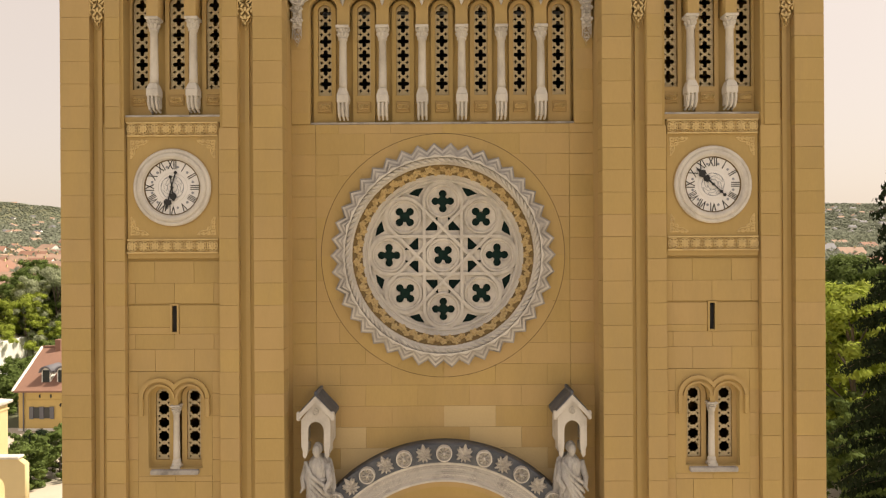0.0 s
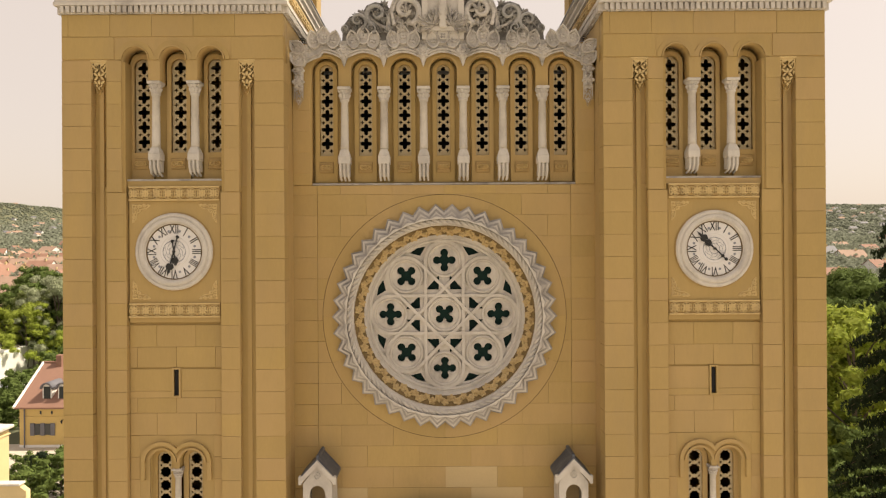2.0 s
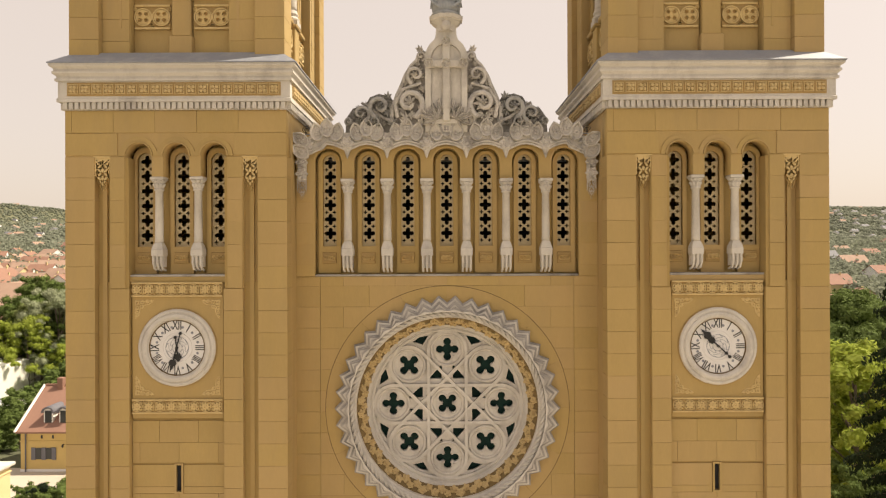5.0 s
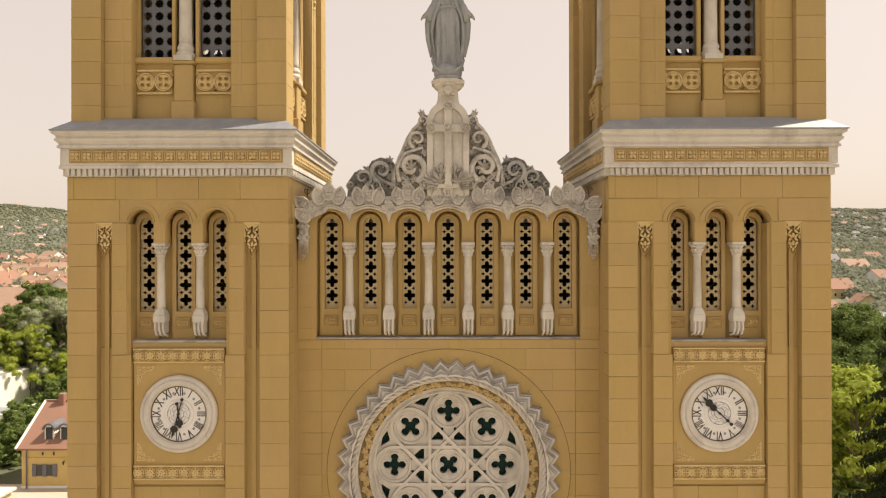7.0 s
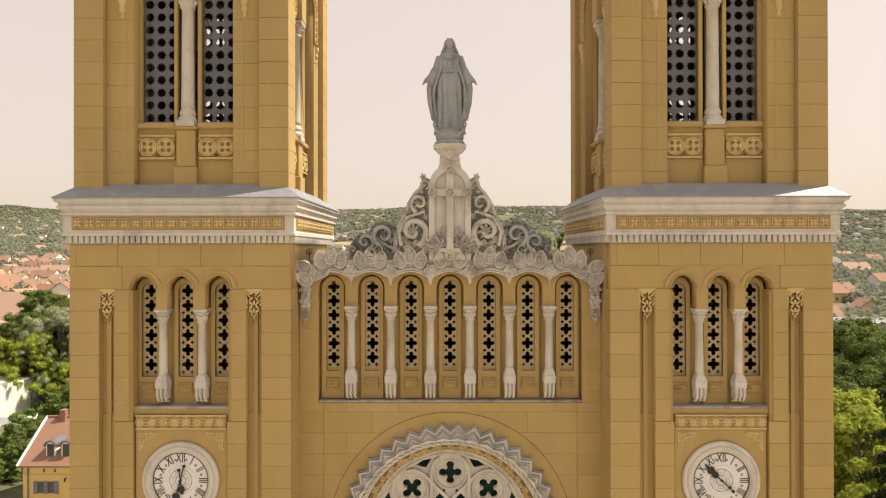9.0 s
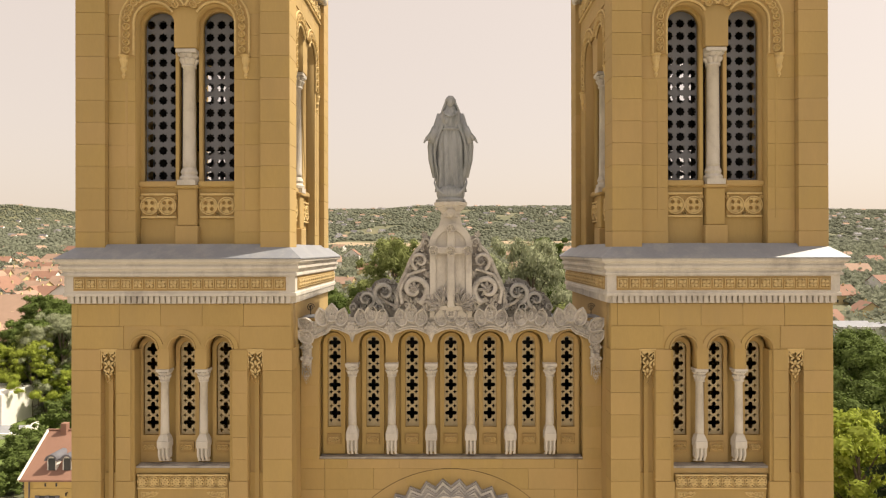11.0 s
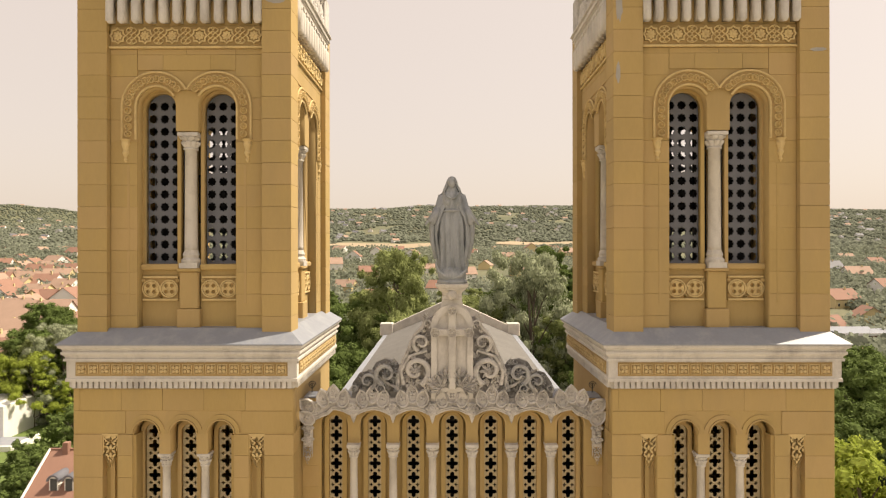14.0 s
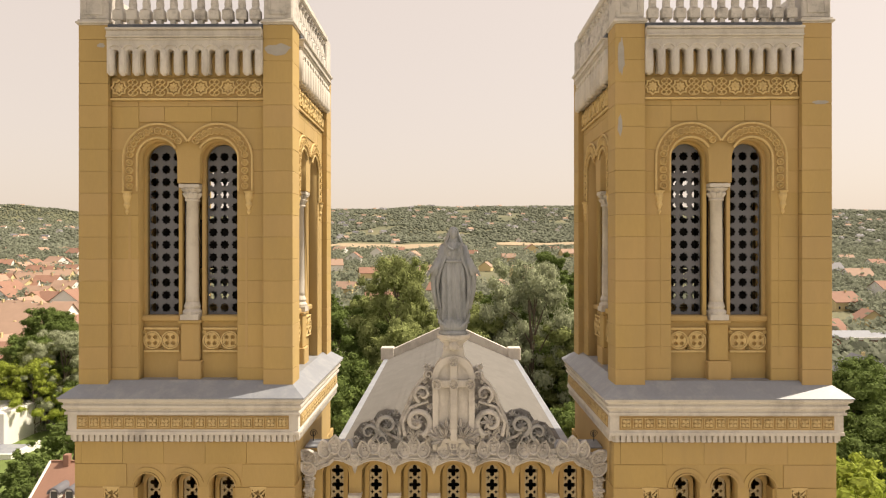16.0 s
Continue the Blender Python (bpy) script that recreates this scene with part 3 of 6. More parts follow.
def belfry_face(tower, k):
    M = turned(k)
    w = -HB + 0.17
    pts = [(-2.28, 21.6), (-1.14, 21.6), (-1.14, 26.86)] + arc(-0.70, 26.86, 0.44, 180, 0, 16)
    pts += [(-0.26, 26.3), (0.26, 26.3)] + arc(0.70, 26.86, 0.44, 180, 0, 16) + [(1.14, 21.6), (2.28, 21.6), (2.28, 29.9), (-2.28, 29.9)]
    if k % 2:
        pts = [(max(-1.9, min(1.9, x)), z) for x, z in pts]
    part("wall", plate(pts, [], w, w + 0.42), OCHRE, tower, at=M)
    # stepped jambs, hood with carved band, pendants
    for s in (-1, 1):
        c = s * 0.70
        part("jamb", plate(arched(c, 0.46, 23.1, 27.32), [arched(c, 0.385, 23.12, 27.24)], w + 0.22, w + 0.41), OCHRE, tower, at=M)
        hood = arc(c, 26.86, 0.80, 0 if s > 0 else 29, 151 if s > 0 else 180, 20) + arc(c, 26.86, 0.47, 180 if s < 0 else 130, 0 if s > 0 else 50, 20)
        part("hood", plate(hood, [], w - 0.05, w + 0.01), GROUND, tower, at=M)
        for r in (0.80, 0.48):
            bm = bmesh.new()
            a0, a1 = (0, 150) if s > 0 else (30, 180)
            tube(bm, [(x, w - 0.05, z) for x, z in arc(c, 26.86, r, a0, a1, 22)], 0.028, 6)
            tube(bm, [(c + s * r, w - 0.05, 26.86), (c + s * r, w - 0.05, 26.1)], 0.028, 6)
            part("hood_moulding", bm, RELIEF, tower, at=M)
        part("hood_leg", boxed(c + s * 0.64 - 0.165, c + s * 0.64 + 0.165, w - 0.05, w + 0.01, 26.1, 26.86), GROUND, tower, at=M)
        for i in range(12):
            a = radians((8 + 12 * i) if s > 0 else (172 - 12 * i))
            part("flower", rosette(0.082, 0.05, 6), RELIEF, tower, at=M @ Matrix.Translation((c + 0.64 * math.cos(a), w - 0.05, 26.86 + 0.64 * math.sin(a))))
        for i in range(4):
            part("flower", rosette(0.082, 0.05, 6), RELIEF, tower, at=M @ Matrix.Translation((c + s * 0.64, w - 0.05, 26.76 - 0.18 * i)))
        bm = bmesh.new()
        lathe(bm, [(0.0, 25.55), (0.05, 25.62), (0.03, 25.68), (0.08, 25.78), (0.06, 25.85), (0.10, 25.98), (0.09, 26.05), (0.13, 26.1)], c + s * 0.72, w - 0.02, 10)
        part("pendant", bm, RELIEF, tower, at=M)
        g = belfry_grille(c, 0.47, 23.2, 27.33, w + 0.42, w + 0.46)
        part("grille", g, GRILLE, tower, at=M)
        part("sill", boxed(c - 0.46, c + 0.46, w + 0.12, w + 0.42, 23.06, 23.2, bevel=0.03), OCHRE, tower, at=M)
        part("parapet", boxed(c - 0.46, c + 0.46, w + 0.22, w + 0.42, 21.6, 23.06), OCHRE, tower, at=M)
        part("panel", boxed(c - 0.42, c + 0.42, w + 0.19, w + 0.23, 22.33, 22.92, bevel=0.015), GROUND, tower, at=M)
        for i in (-1, 1):
            part("circle", foiled_disc(), RELIEF, tower, at=M @ Matrix.Translation((c + 0.212 * i, w + 0.19, 22.62)))
            for dz in (-0.19, 0.19):
                part("spandrel_leaf", rosette(0.045, 0.035, 4), RELIEF, tower, at=M @ Matrix.Translation((c + 0.40 * i * (dz > 0), w + 0.19, 22.62 + dz)))
        for z in (22.36, 22.89):
            part("fillet", boxed(c - 0.42, c + 0.42, w + 0.15, w + 0.2, z - 0.025, z + 0.025, bevel=0.01), RELIEF, tower, at=M)
        part("edge_strip", boxed(s * 1.36 - 0.03, s * 1.36 + 0.03, w - 0.03, w + 0.01, 22.3, 25.5), OCHRE, tower, at=M)
    part("pedestal", boxed(-0.22, 0.22, w + 0.09, w + 0.42, 22.15, 23.02, bevel=0.02), OCHRE, tower, at=M)
    part("pedestal_foot", boxed(-0.27, 0.27, w + 0.04, w + 0.42, 21.6, 22.15, bevel=0.02), OCHRE, tower, at=M)
    part("pedestal_cap", boxed(-0.27, 0.27, w + 0.04, w + 0.42, 23.02, 23.10, bevel=0.02), OCHRE, tower, at=M)
    part("mullion", boxed(-0.10, 0.10, w + 0.34, w + 0.47, 23.1, 26.4), OCHRE, tower, at=M)
    column("column", tower, 0, w + 0.25, 23.10, 26.28, 0.15, M, cap=0.36, base=0.42)
    if k != 2:
        for x0, x1, z0, z1 in ((-1.785, -1.15, 21.62, 28.2), (1.15, 1.785, 21.62, 28.2), (-1.145, 1.145, 27.71, 28.2)):
            blocks(tower, x0, x1, w - 0.022, z0, z1, depth=0.03, at=M, width=1.1, zbase=21.62 + 0.75 * COURSE)
    # carved frieze, corbel arcade, top moulding
    part("frieze", boxed(-1.78, 1.78, w - 0.04, w + 0.01, 28.27, 28.74, bevel=0.012), GROUND, tower, at=M)
    part("string_course", boxed(-1.79, 1.79, w - 0.08, w + 0.01, 28.21, 28.262, bevel=0.01), RELIEF, tower, at=M)
    for i in range(11):
        x = -1.58 + 0.316 * i
        if i % 2 == 0:
            part("star", star_mesh(), RELIEF, tower, at=M @ Matrix.Translation((x, w - 0.04, 28.50)))
        else:
            part("knot", knot_mesh(), RELIEF, tower, at=M @ Matrix.Translation((x, w - 0.04, 28.50)))
    pts = [(-1.785, 29.55), (-1.785, 28.80)]
    for i in range(11):
        c = -1.585 + 0.317 * i
        pts += [(c - 0.075, 28.80)] + arc(c, 29.27, 0.075, 180, 0, 8) + [(c + 0.075, 28.80)]
    pts += [(1.785, 28.80), (1.785, 29.55)]
    part("corbel_arcade", plate(pts, [], w - 0.24, w - 0.0), STONE, tower, at=M)
    for i in range(12):
        c = -1.7435 + 0.317 * i
        bm = bmesh.new()
        lathe(bm, [(0.0, 28.735), (0.05, 28.75), (0.078, 28.79), (0.086, 28.85), (0.086, 29.28), (0.06, 29.34), (0.0, 29.36)], min(1.695, max(-1.695, c)), w - 0.205, 12)
        part("corbel", bm, STONE, tower, at=M, smooth=True)
        if i < 11:
            part("scallop", tube(bmesh.new(), [(x, w - 0.25, z) for x, z in arc(c + 0.1585, 29.29, 0.155, 10, 170, 10)], 0.022, 5), STONE, tower, at=M)
    for d, z0, z1 in ((0.27, 29.551, 29.60), (0.31, 29.601, 29.65), (0.285, 29.651, 29.765), (0.335, 29.766, 29.82)):
        part("top_moulding", boxed(-1.785, 1.785, w - d, w - 0.0, z0, z1, bevel=0.012), STONE, tower, at=M)
    part("balustrade_plinth", boxed(-1.785, 1.785, w - 0.22, w + 0.12, 29.82, 29.93, bevel=0.02), SLATE, tower, at=M)
    for i in range(11):
        part("baluster", baluster_mesh(), STONE, tower, at=M @ Matrix.Translation((-1.585 + 0.317 * i, w - 0.05, 29.93)))
    part("balustrade_rail", boxed(-1.785, 1.785, w - 0.20, w + 0.10, 30.85, 31.02, bevel=0.03), STONE, tower, at=M)


def foiled_disc():
    """A ring round a disc pierced with four round eyes."""
    if "foiled" not in shared:
        bm = plate(arc(0, 0, 0.212, 0, 360, 40)[:-1], [arc(0, 0, 0.185, 0, 360, 40)[:-1]], -0.05, 0)
        for p in (plate(arc(0, 0, 0.172, 0, 360, 40)[:-1], [arc(0.072 * x, 0.072 * z, 0.05, 0, 360, 16)[:-1] for x in (-1, 1) for z in (-1, 1)], -0.04, 0),):
            me = bpy.data.meshes.new("disc")
            p.to_mesh(me), p.free()
            bm.from_mesh(me)
            bpy.data.meshes.remove(me)
        for x in (-1, 1):
            for z in (-1, 1):
                lathe(bm, [(0.062, 0.04), (0.06, 0.052), (0.05, 0.052), (0.048, 0.0)], 0.072 * x, 0, 14, 'Y', 0.072 * z, caps=False)
        shared["foiled"] = finish(bm)
        shared["foiled"].materials.append(RELIEF)
    return shared["foiled"]


def star_mesh():
    if "star" not in shared:
        def eight(r):
            return [(q * math.cos(math.pi * i / 8), q * math.sin(math.pi * i / 8)) for i in range(16) for q in (r if i % 2 == 0 else r * 0.78,)]
        bm = plate(eight(0.20), [eight(0.158)], -0.045, 0)
        prism(bm, lobed(0, 0, 0.115, 8, 0.07, 0, 48), -0.03, 0)
        lathe(bm, [(0.035, 0), (0.03, 0.045), (0.012, 0.052), (0, 0.05)], seg=8, axis='Y')
        shared["star"] = finish(bm)
        shared["star"].materials.append(RELIEF)
    return shared["star"]


def knot_mesh():
    if "knot" not in shared:
        bm = bmesh.new()
        n = 32
        for cx in (-0.056, 0.056):        # two plaited columns of three loops
            for fx in (1, -1):
                tube(bm, [(cx + fx * 0.058 * math.sin(3 * math.pi * i / n), -0.024 - 0.012 * fx * math.cos(3 * math.pi * i / n), -0.185 + 0.37 * i / n) for i in range(n + 1)], 0.0155, 5)
        for z in (-0.19, 0.19):
            tube(bm, [(-0.056, -0.02, z * 0.97), (0, -0.03, z * 1.03), (0.056, -0.02, z * 0.97)], 0.0155, 5)
        shared["knot"] = finish(bm)
        shared["knot"].materials.append(RELIEF)
    return shared["knot"]


def baluster_mesh():
    if "baluster" not in shared:
        bm = bmesh.new()
        box(bm, -0.06, 0.06, -0.08, 0.08, 0.0, 0.12, 0.01)
        box(bm, -0.125, 0.125, -0.10, 0.10, 0.12, 0.36, 0.02)
        lathe(bm, [(0.11, 0.36), (0.085, 0.42), (0.092, 0.5), (0.078, 0.6), (0.058, 0.70), (0.05, 0.76), (0.07, 0.79), (0.07, 0.83)], seg=12)
        box(bm, -0.085, 0.085, -0.085, 0.085, 0.83, 0.925, 0.01)
        shared["baluster"] = finish(bm)
        shared["baluster"].materials.append(CREST)
    return shared["baluster"]


def bell_tower():
    tower = thing("bell_tower", "square ochre bell tower with pale stone cornice and pierced belfry windows", "bell tower",
                  pose(-TX, TY, 0), group="pair of bell towers")
    for k in range(4):
        lower_face(tower, k)
    # cornice between the two shafts
    bm = square_turn(bmesh.new(), [(HL + 0.0, 20.36), (HL + 0.02, 20.36), (HL + 0.02, 20.53), (HL + 0.12, 20.53), (HL + 0.12, 20.60), (HL + 0.10, 20.62),
                                   (HL + 0.10, 21.00), (HL + 0.15, 21.0), (HL + 0.15, 21.055), (HL + 0.12, 21.065), (HL + 0.13, 21.11), (HL + 0.19, 21.165), (HL + 0.19, 21.215), (HL + 0.16, 21.22), (HL + 0.17, 21.27), (HL + 0.24, 21.32), (HL + 0.24, 21.38)])
    part("cornice", bm, STONE, tower)
    bm = square_turn(bmesh.new(), [(HL + 0.265, 21.375), (HL + 0.265, 21.40), (HB - 0.1, 21.72), (HB - 0.4, 21.73)])
    part("ledge", bm, LEAD, tower, "grey lead covering of the ledge")
    dent = boxed(-0.042, 0.042, -0.05, 0.05, -0.075, 0.075)
    dent_me = finish(dent)
    tile = bmesh.new()
    lathe(tile, [(0.16, 0), (0.16, 0.022), (0.135, 0.022), (0.13, 0.0)], seg=4, phase=0.5, axis='Y', caps=False)
    for i in range(4):
        a = math.pi / 4 + i * math.pi / 2
        lathe(tile, [(0.05, 0.0), (0.04, 0.04), (0, 0.05)], 0.06 * math.cos(a), 0, 6, 'Y', 0.06 * math.sin(a))
    lathe(tile, [(0.025, 0.008), (0.02, 0.034), (0, 0.04)], seg=6, axis='Y')
    tile_me = finish(tile)
    for k in range(4):
        M = turned(k)
        for i in range(39):
            part("dentil", dent_me, STONE, tower, at=M @ Matrix.Translation((-2.47 + 0.13 * i, -HL - 0.05, 20.45)))
        part("frieze_back", boxed(-2.42, 2.42, -HL - 0.108, -HL - 0.09, 20.66, 20.97), GROUND, tower, at=M)
        for i in range(18):
            part("frieze_tile", tile_me, GOLD, tower, at=M @ Matrix.Translation((-2.278 + 0.268 * i, -HL - 0.108, 20.815)))
    for k in range(4):
        belfry_face(tower, k)
    # Added near-black boards block the view through and stand for inner dark.
    part("bell_frame", boxed(-1.75, -0.85, 0.0, 0.25, 21.6, 28.5), DARK, tower, "near-black boards added behind the grilles for inner darkness")
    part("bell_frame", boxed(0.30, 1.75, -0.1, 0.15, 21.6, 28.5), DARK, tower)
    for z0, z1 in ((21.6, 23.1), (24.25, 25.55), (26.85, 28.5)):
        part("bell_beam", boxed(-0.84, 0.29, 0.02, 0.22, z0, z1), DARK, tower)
    part("belfry_floor", boxed(-2.2, 2.2, -2.2, 2.2, 21.5, 21.6), JOINT, tower)
    part("terrace", boxed(-2.25, 2.25, -2.25, 2.25, 29.7, 29.86), LEAD, tower)
    for sx in (-1, 1):
        for sy in (-1, 1):
            x, y = sx * (HB - 0.34), sy * (HB - 0.34)
            part("pier_core", boxed(x - 0.31, x + 0.31, y - 0.31, y + 0.31, 21.55, 29.92), JOINT, tower)
            bm = bmesh.new()
            for h, z0, z1 in ((0.365, 29.92, 29.95), (0.395, 29.95, 30.0), (0.36, 30.0, 30.05)):
                box(bm, x - h, x + h, y - h, y + h, z0, z1, 0.01)
            part("pier_cap", bm, STONE, tower)
            post = part("pedestal_post", boxed(x - 0.33, x + 0.33, y - 0.33, y + 0.33, 30.05, 31.02, bevel=0.03), CREST, tower)
            part("sunk_panel", plate([(x - 0.22, 30.16), (x + 0.22, 30.16), (x + 0.22, 30.95), (x - 0.22, 30.95)], [[(x - 0.17, 30.21), (x + 0.17, 30.21), (x + 0.17, 30.90), (x - 0.17, 30.90)]],
                                     y - 0.35, y - 0.325), CREST, post)
            # quoin blocks of the belfry corner piers
            for c in range(17):
                za, zb = max(21.62, 21.62 + (c - 0.25) * COURSE), min(29.92, 21.62 + (c + 0.75) * COURSE)
                h = zb - za - GAP
                part("block", quoin_mesh(0.68, h), OCHRE, tower, at=Matrix.Translation((x, y, (za + zb) / 2)))
            part("corner_core", boxed(sx * (HL - 0.34) - 0.31, sx * (HL - 0.34) + 0.31, sy * (HL - 0.34) - 0.31, sy * (HL - 0.34) + 0.31, 0, 19.3), JOINT, tower)
            for c in range(14, 38):
                za, zb = c * COURSE + 0.1, (c + 1) * COURSE + 0.1
                zb = min(zb, 19.3)
                part("block", quoin_mesh(0.67, zb - za - GAP), OCHRE, tower, at=Matrix.Translation((sx * (HL - 0.335), sy * (HL - 0.335), (za + zb) / 2)))
            part("corner_base", boxed(sx * (HL - 0.335) - 0.335, sx * (HL - 0.335) + 0.335, sy * (HL - 0.335) - 0.335, sy * (HL - 0.335) + 0.335, 0, 14 * COURSE + 0.09), OCHRE, tower)
    for k in range(4):
        M = turned(k)
        for s in (-1, 1):
            part("pilaster_core", boxed(s * 1.295 - 0.2, s * 1.295 + 0.2, -HL + 0.03, -HL + 0.42, 0, 19.28), JOINT, tower, at=M)
            if k == 0:
                blocks(tower, s * 1.295 - 0.22, s * 1.295 + 0.22, -HL, 7.184, 16.29, depth=0.42, at=M, zbase=0.1)
            else:
                part("pilaster", boxed(s * 1.295 - 0.22, s * 1.295 + 0.22, -HL, -HL + 0.3, 7.184, 19.3), OCHRE, tower, at=M)
        if k == 0:
            for x0, x1, z0, z1 in ((-1.07, 1.07, 12.75, 13.3), (-1.07, -0.105, 11.58, 12.28), (0.105, 1.07, 11.58, 12.28), (-1.07, 1.07, 12.28, 12.75), (-1.07, 1.07, 10.72, 11.58),
                                   (-1.07, -0.85, 7.2, 10.72), (0.85, 1.07, 7.2, 10.72), (-0.85, 0.85, 7.2, 8.32)):
                blocks(tower, x0, x1, -HL + 0.13, z0, z1, depth=0.03, at=M, width=0.9, zbase=0.1)
            part("slit_frame", plate([(-0.10, 11.585), (0.10, 11.585), (0.10, 12.275), (-0.10, 12.275)], [[(-0.06, 11.625), (0.06, 11.625), (0.06, 12.235), (-0.06, 12.235)]],
                                     -HL + 0.105, -HL + 0.165), OCHRE, tower, at=M)
            # Near-black sheet added: the inner dark of the slit is its colour.
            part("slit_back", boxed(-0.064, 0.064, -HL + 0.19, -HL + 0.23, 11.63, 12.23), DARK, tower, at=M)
            part("window_wall", plate([(-0.849, 8.322), (0.849, 8.322), (0.849, 10.718), (-0.849, 10.718)], [TWIN],
                                      -HL + 0.132, -HL + 0.16), OCHRE, tower, at=M)
    return tower


def quoin_mesh(w, h):
    key = ("quoin", w, round(h, 3))
    if key not in block_meshes:
        bm = boxed(-w / 2, w / 2, -w / 2, w / 2, -h / 2, h / 2, bevel=0.005)
        block_meshes[key] = finish(bm)
        block_meshes[key].materials.append(OCHRE)
    return block_meshes[key]


tower_a = bell_tower()
tower_b = copy_thing(tower_a, pose(TX, TY, 0))

CEMENT = material("grey_cement_patch", (0.36, 0.34, 0.31), 0.95, spread=0.2, scale=4, fine=30, bump=0.2)


def patch(tower, x, z, w, h, seed):
    """Bare cement where the paint has come off a corner pier."""
    r = random.Random(seed)
    pts = [(x + w * 0.5 * math.cos(a) * r.uniform(0.7, 1.15), z + h * 0.5 * math.sin(a) * r.uniform(0.7, 1.15)) for a in (2 * math.pi * i / 14 for i in range(14))]
    part("bare_patch", plate(pts, [], -HB - 0.004, -HB + 0.01), CEMENT, tower, "bare grey cement patch")


patch(tower_a, 2.13, 29.34, 0.66, 0.30, 1)
patch(tower_a, -1.95, 29.45, 0.18, 0.12, 2)
patch(tower_b, -2.33, 29.15, 0.16, 0.9, 3)
patch(tower_b, -2.36, 27.6, 0.12, 0.5, 4)
patch(tower_b, 2.2, 28.1, 0.4, 0.10, 5)


# ---- front between the towers ----
WY = 15.85                     # face of the wall that holds the rose
ROSE = 13.35
nave = thing("church_front", "ochre church front with rose window opening and seven-bay arcade", "church facade", pose(0, WY, 0))
XW = 3.70
hole = [(2.2 * math.cos(2 * math.pi * i / 64), ROSE + 2.2 * math.sin(2 * math.pi * i / 64)) for i in range(64)]
door = arched(0, 1.9, 0.02, 7.0, 30)
arcade_holes = [arched(0.951 * i, 0.16, 17.25, 19.5) for i in range(-3, 4)]
part("wall", plate([(-XW, 0), (XW, 0), (XW, 19.93), (-XW, 19.93)], [hole, door, *arcade_holes], 0.25, 0.65), JOINT, nave)
part("wall_face", plate([(-XW, 7.0), (XW, 7.0), (XW, 16.5), (-XW, 16.5)], [hole], 0.03, 0.249), JOINT, nave)
part("wall_foot", plate([(-XW, 0), (XW, 0), (XW, 6.99), (-XW, 6.99)], [arched(0, 1.9, -0.1, 6.9, 30)], 0.0, 0.249), OCHRE, nave)
for s in (-1, 1):
    blocks(nave, s * 3.378 - 0.32, s * 3.378 + 0.32, -0.012, 7.1, 16.515, depth=0.042, zbase=0.1)
    blocks(nave, s * 3.425 - 0.205, s * 3.425 + 0.205, -0.048, 16.52, 18.8, depth=0.03, zbase=0.1)


for s in (-1, 1):
    part("corner_wall", boxed(min(s * 3.637, s * 3.85), max(s * 3.637, s * 3.85), -0.46, 0.02, 7.1, 19.3), OCHRE, nave)


def rose_blocks():
    """Courses round the rose; those that meet it are cut along its edge."""
    c = 14
    while c * COURSE + 0.1 < 16.515:
        za, zb = c * COURSE + 0.1, min(16.515, (c + 1) * COURSE + 0.1)
        w, off = 1.25, (0.62 if c % 2 else 0.0)
        cuts = [-3.056] + [x for x in (off + w * k for k in range(-3, 4)) if -2.9 < x < 2.9] + [3.056]
        for a, b in zip(cuts, cuts[1:]):
            corners = [math.hypot(x, z - ROSE) for x in (a, b) for z in (za, zb)]
            dx = 0 if a < 0 < b else min(abs(a), abs(b))
            dz = 0 if za < ROSE < zb else min(abs(za - ROSE), abs(zb - ROSE))
            near = math.hypot(dx, dz)
            if max(corners) < 2.35:
                continue
            g = GAP / 2
            poly = [(a + g, za + g), (b - g, za + g), (b - g, zb - g), (a + g, zb - g)]
            if near < 2.3:
                m = Vector(((a + b) / 2, (za + zb) / 2 - ROSE))
                n = m.normalized()
                out = []
                for p, q in zip(poly, poly[1:] + poly[:1]):
                    dp, dq = n.dot((p[0], p[1] - ROSE)) - 2.3, n.dot((q[0], q[1] - ROSE)) - 2.3
                    if dp >= 0:
                        out.append(p)
                    if dp * dq < 0:
                        t = dp / (dp - dq)
                        out.append((p[0] + t * (q[0] - p[0]), p[1] + t * (q[1] - p[1])))
                poly = out
            if len(poly) < 3:
                continue
            pale = zb < 10.2 and (c * 7 + int(a * 3)) % 5 < 2
            part("block", prism(bmesh.new(), poly, 0.0, 0.03), PALE if pale else OCHRE, nave)
        c += 1


rose_blocks()
for i in range(16):                       # flush ring of voussoirs
    a0, a1 = 360 * i / 16 + 0.15, 360 * (i + 1) / 16 - 0.15
    part("voussoir", plate(arc(0, ROSE, 2.93, a0, a1, 6) + arc(0, ROSE, 2.45, a1, a0, 6), [], -0.008, 0.02), OCHRE, nave)

part("ring_joint", plate(arc(0, ROSE, 2.945, 0, 360, 96)[:-1], [arc(0, ROSE, 2.93, 0, 360, 96)[:-1]], -0.005, 0.01), UMBER, nave)

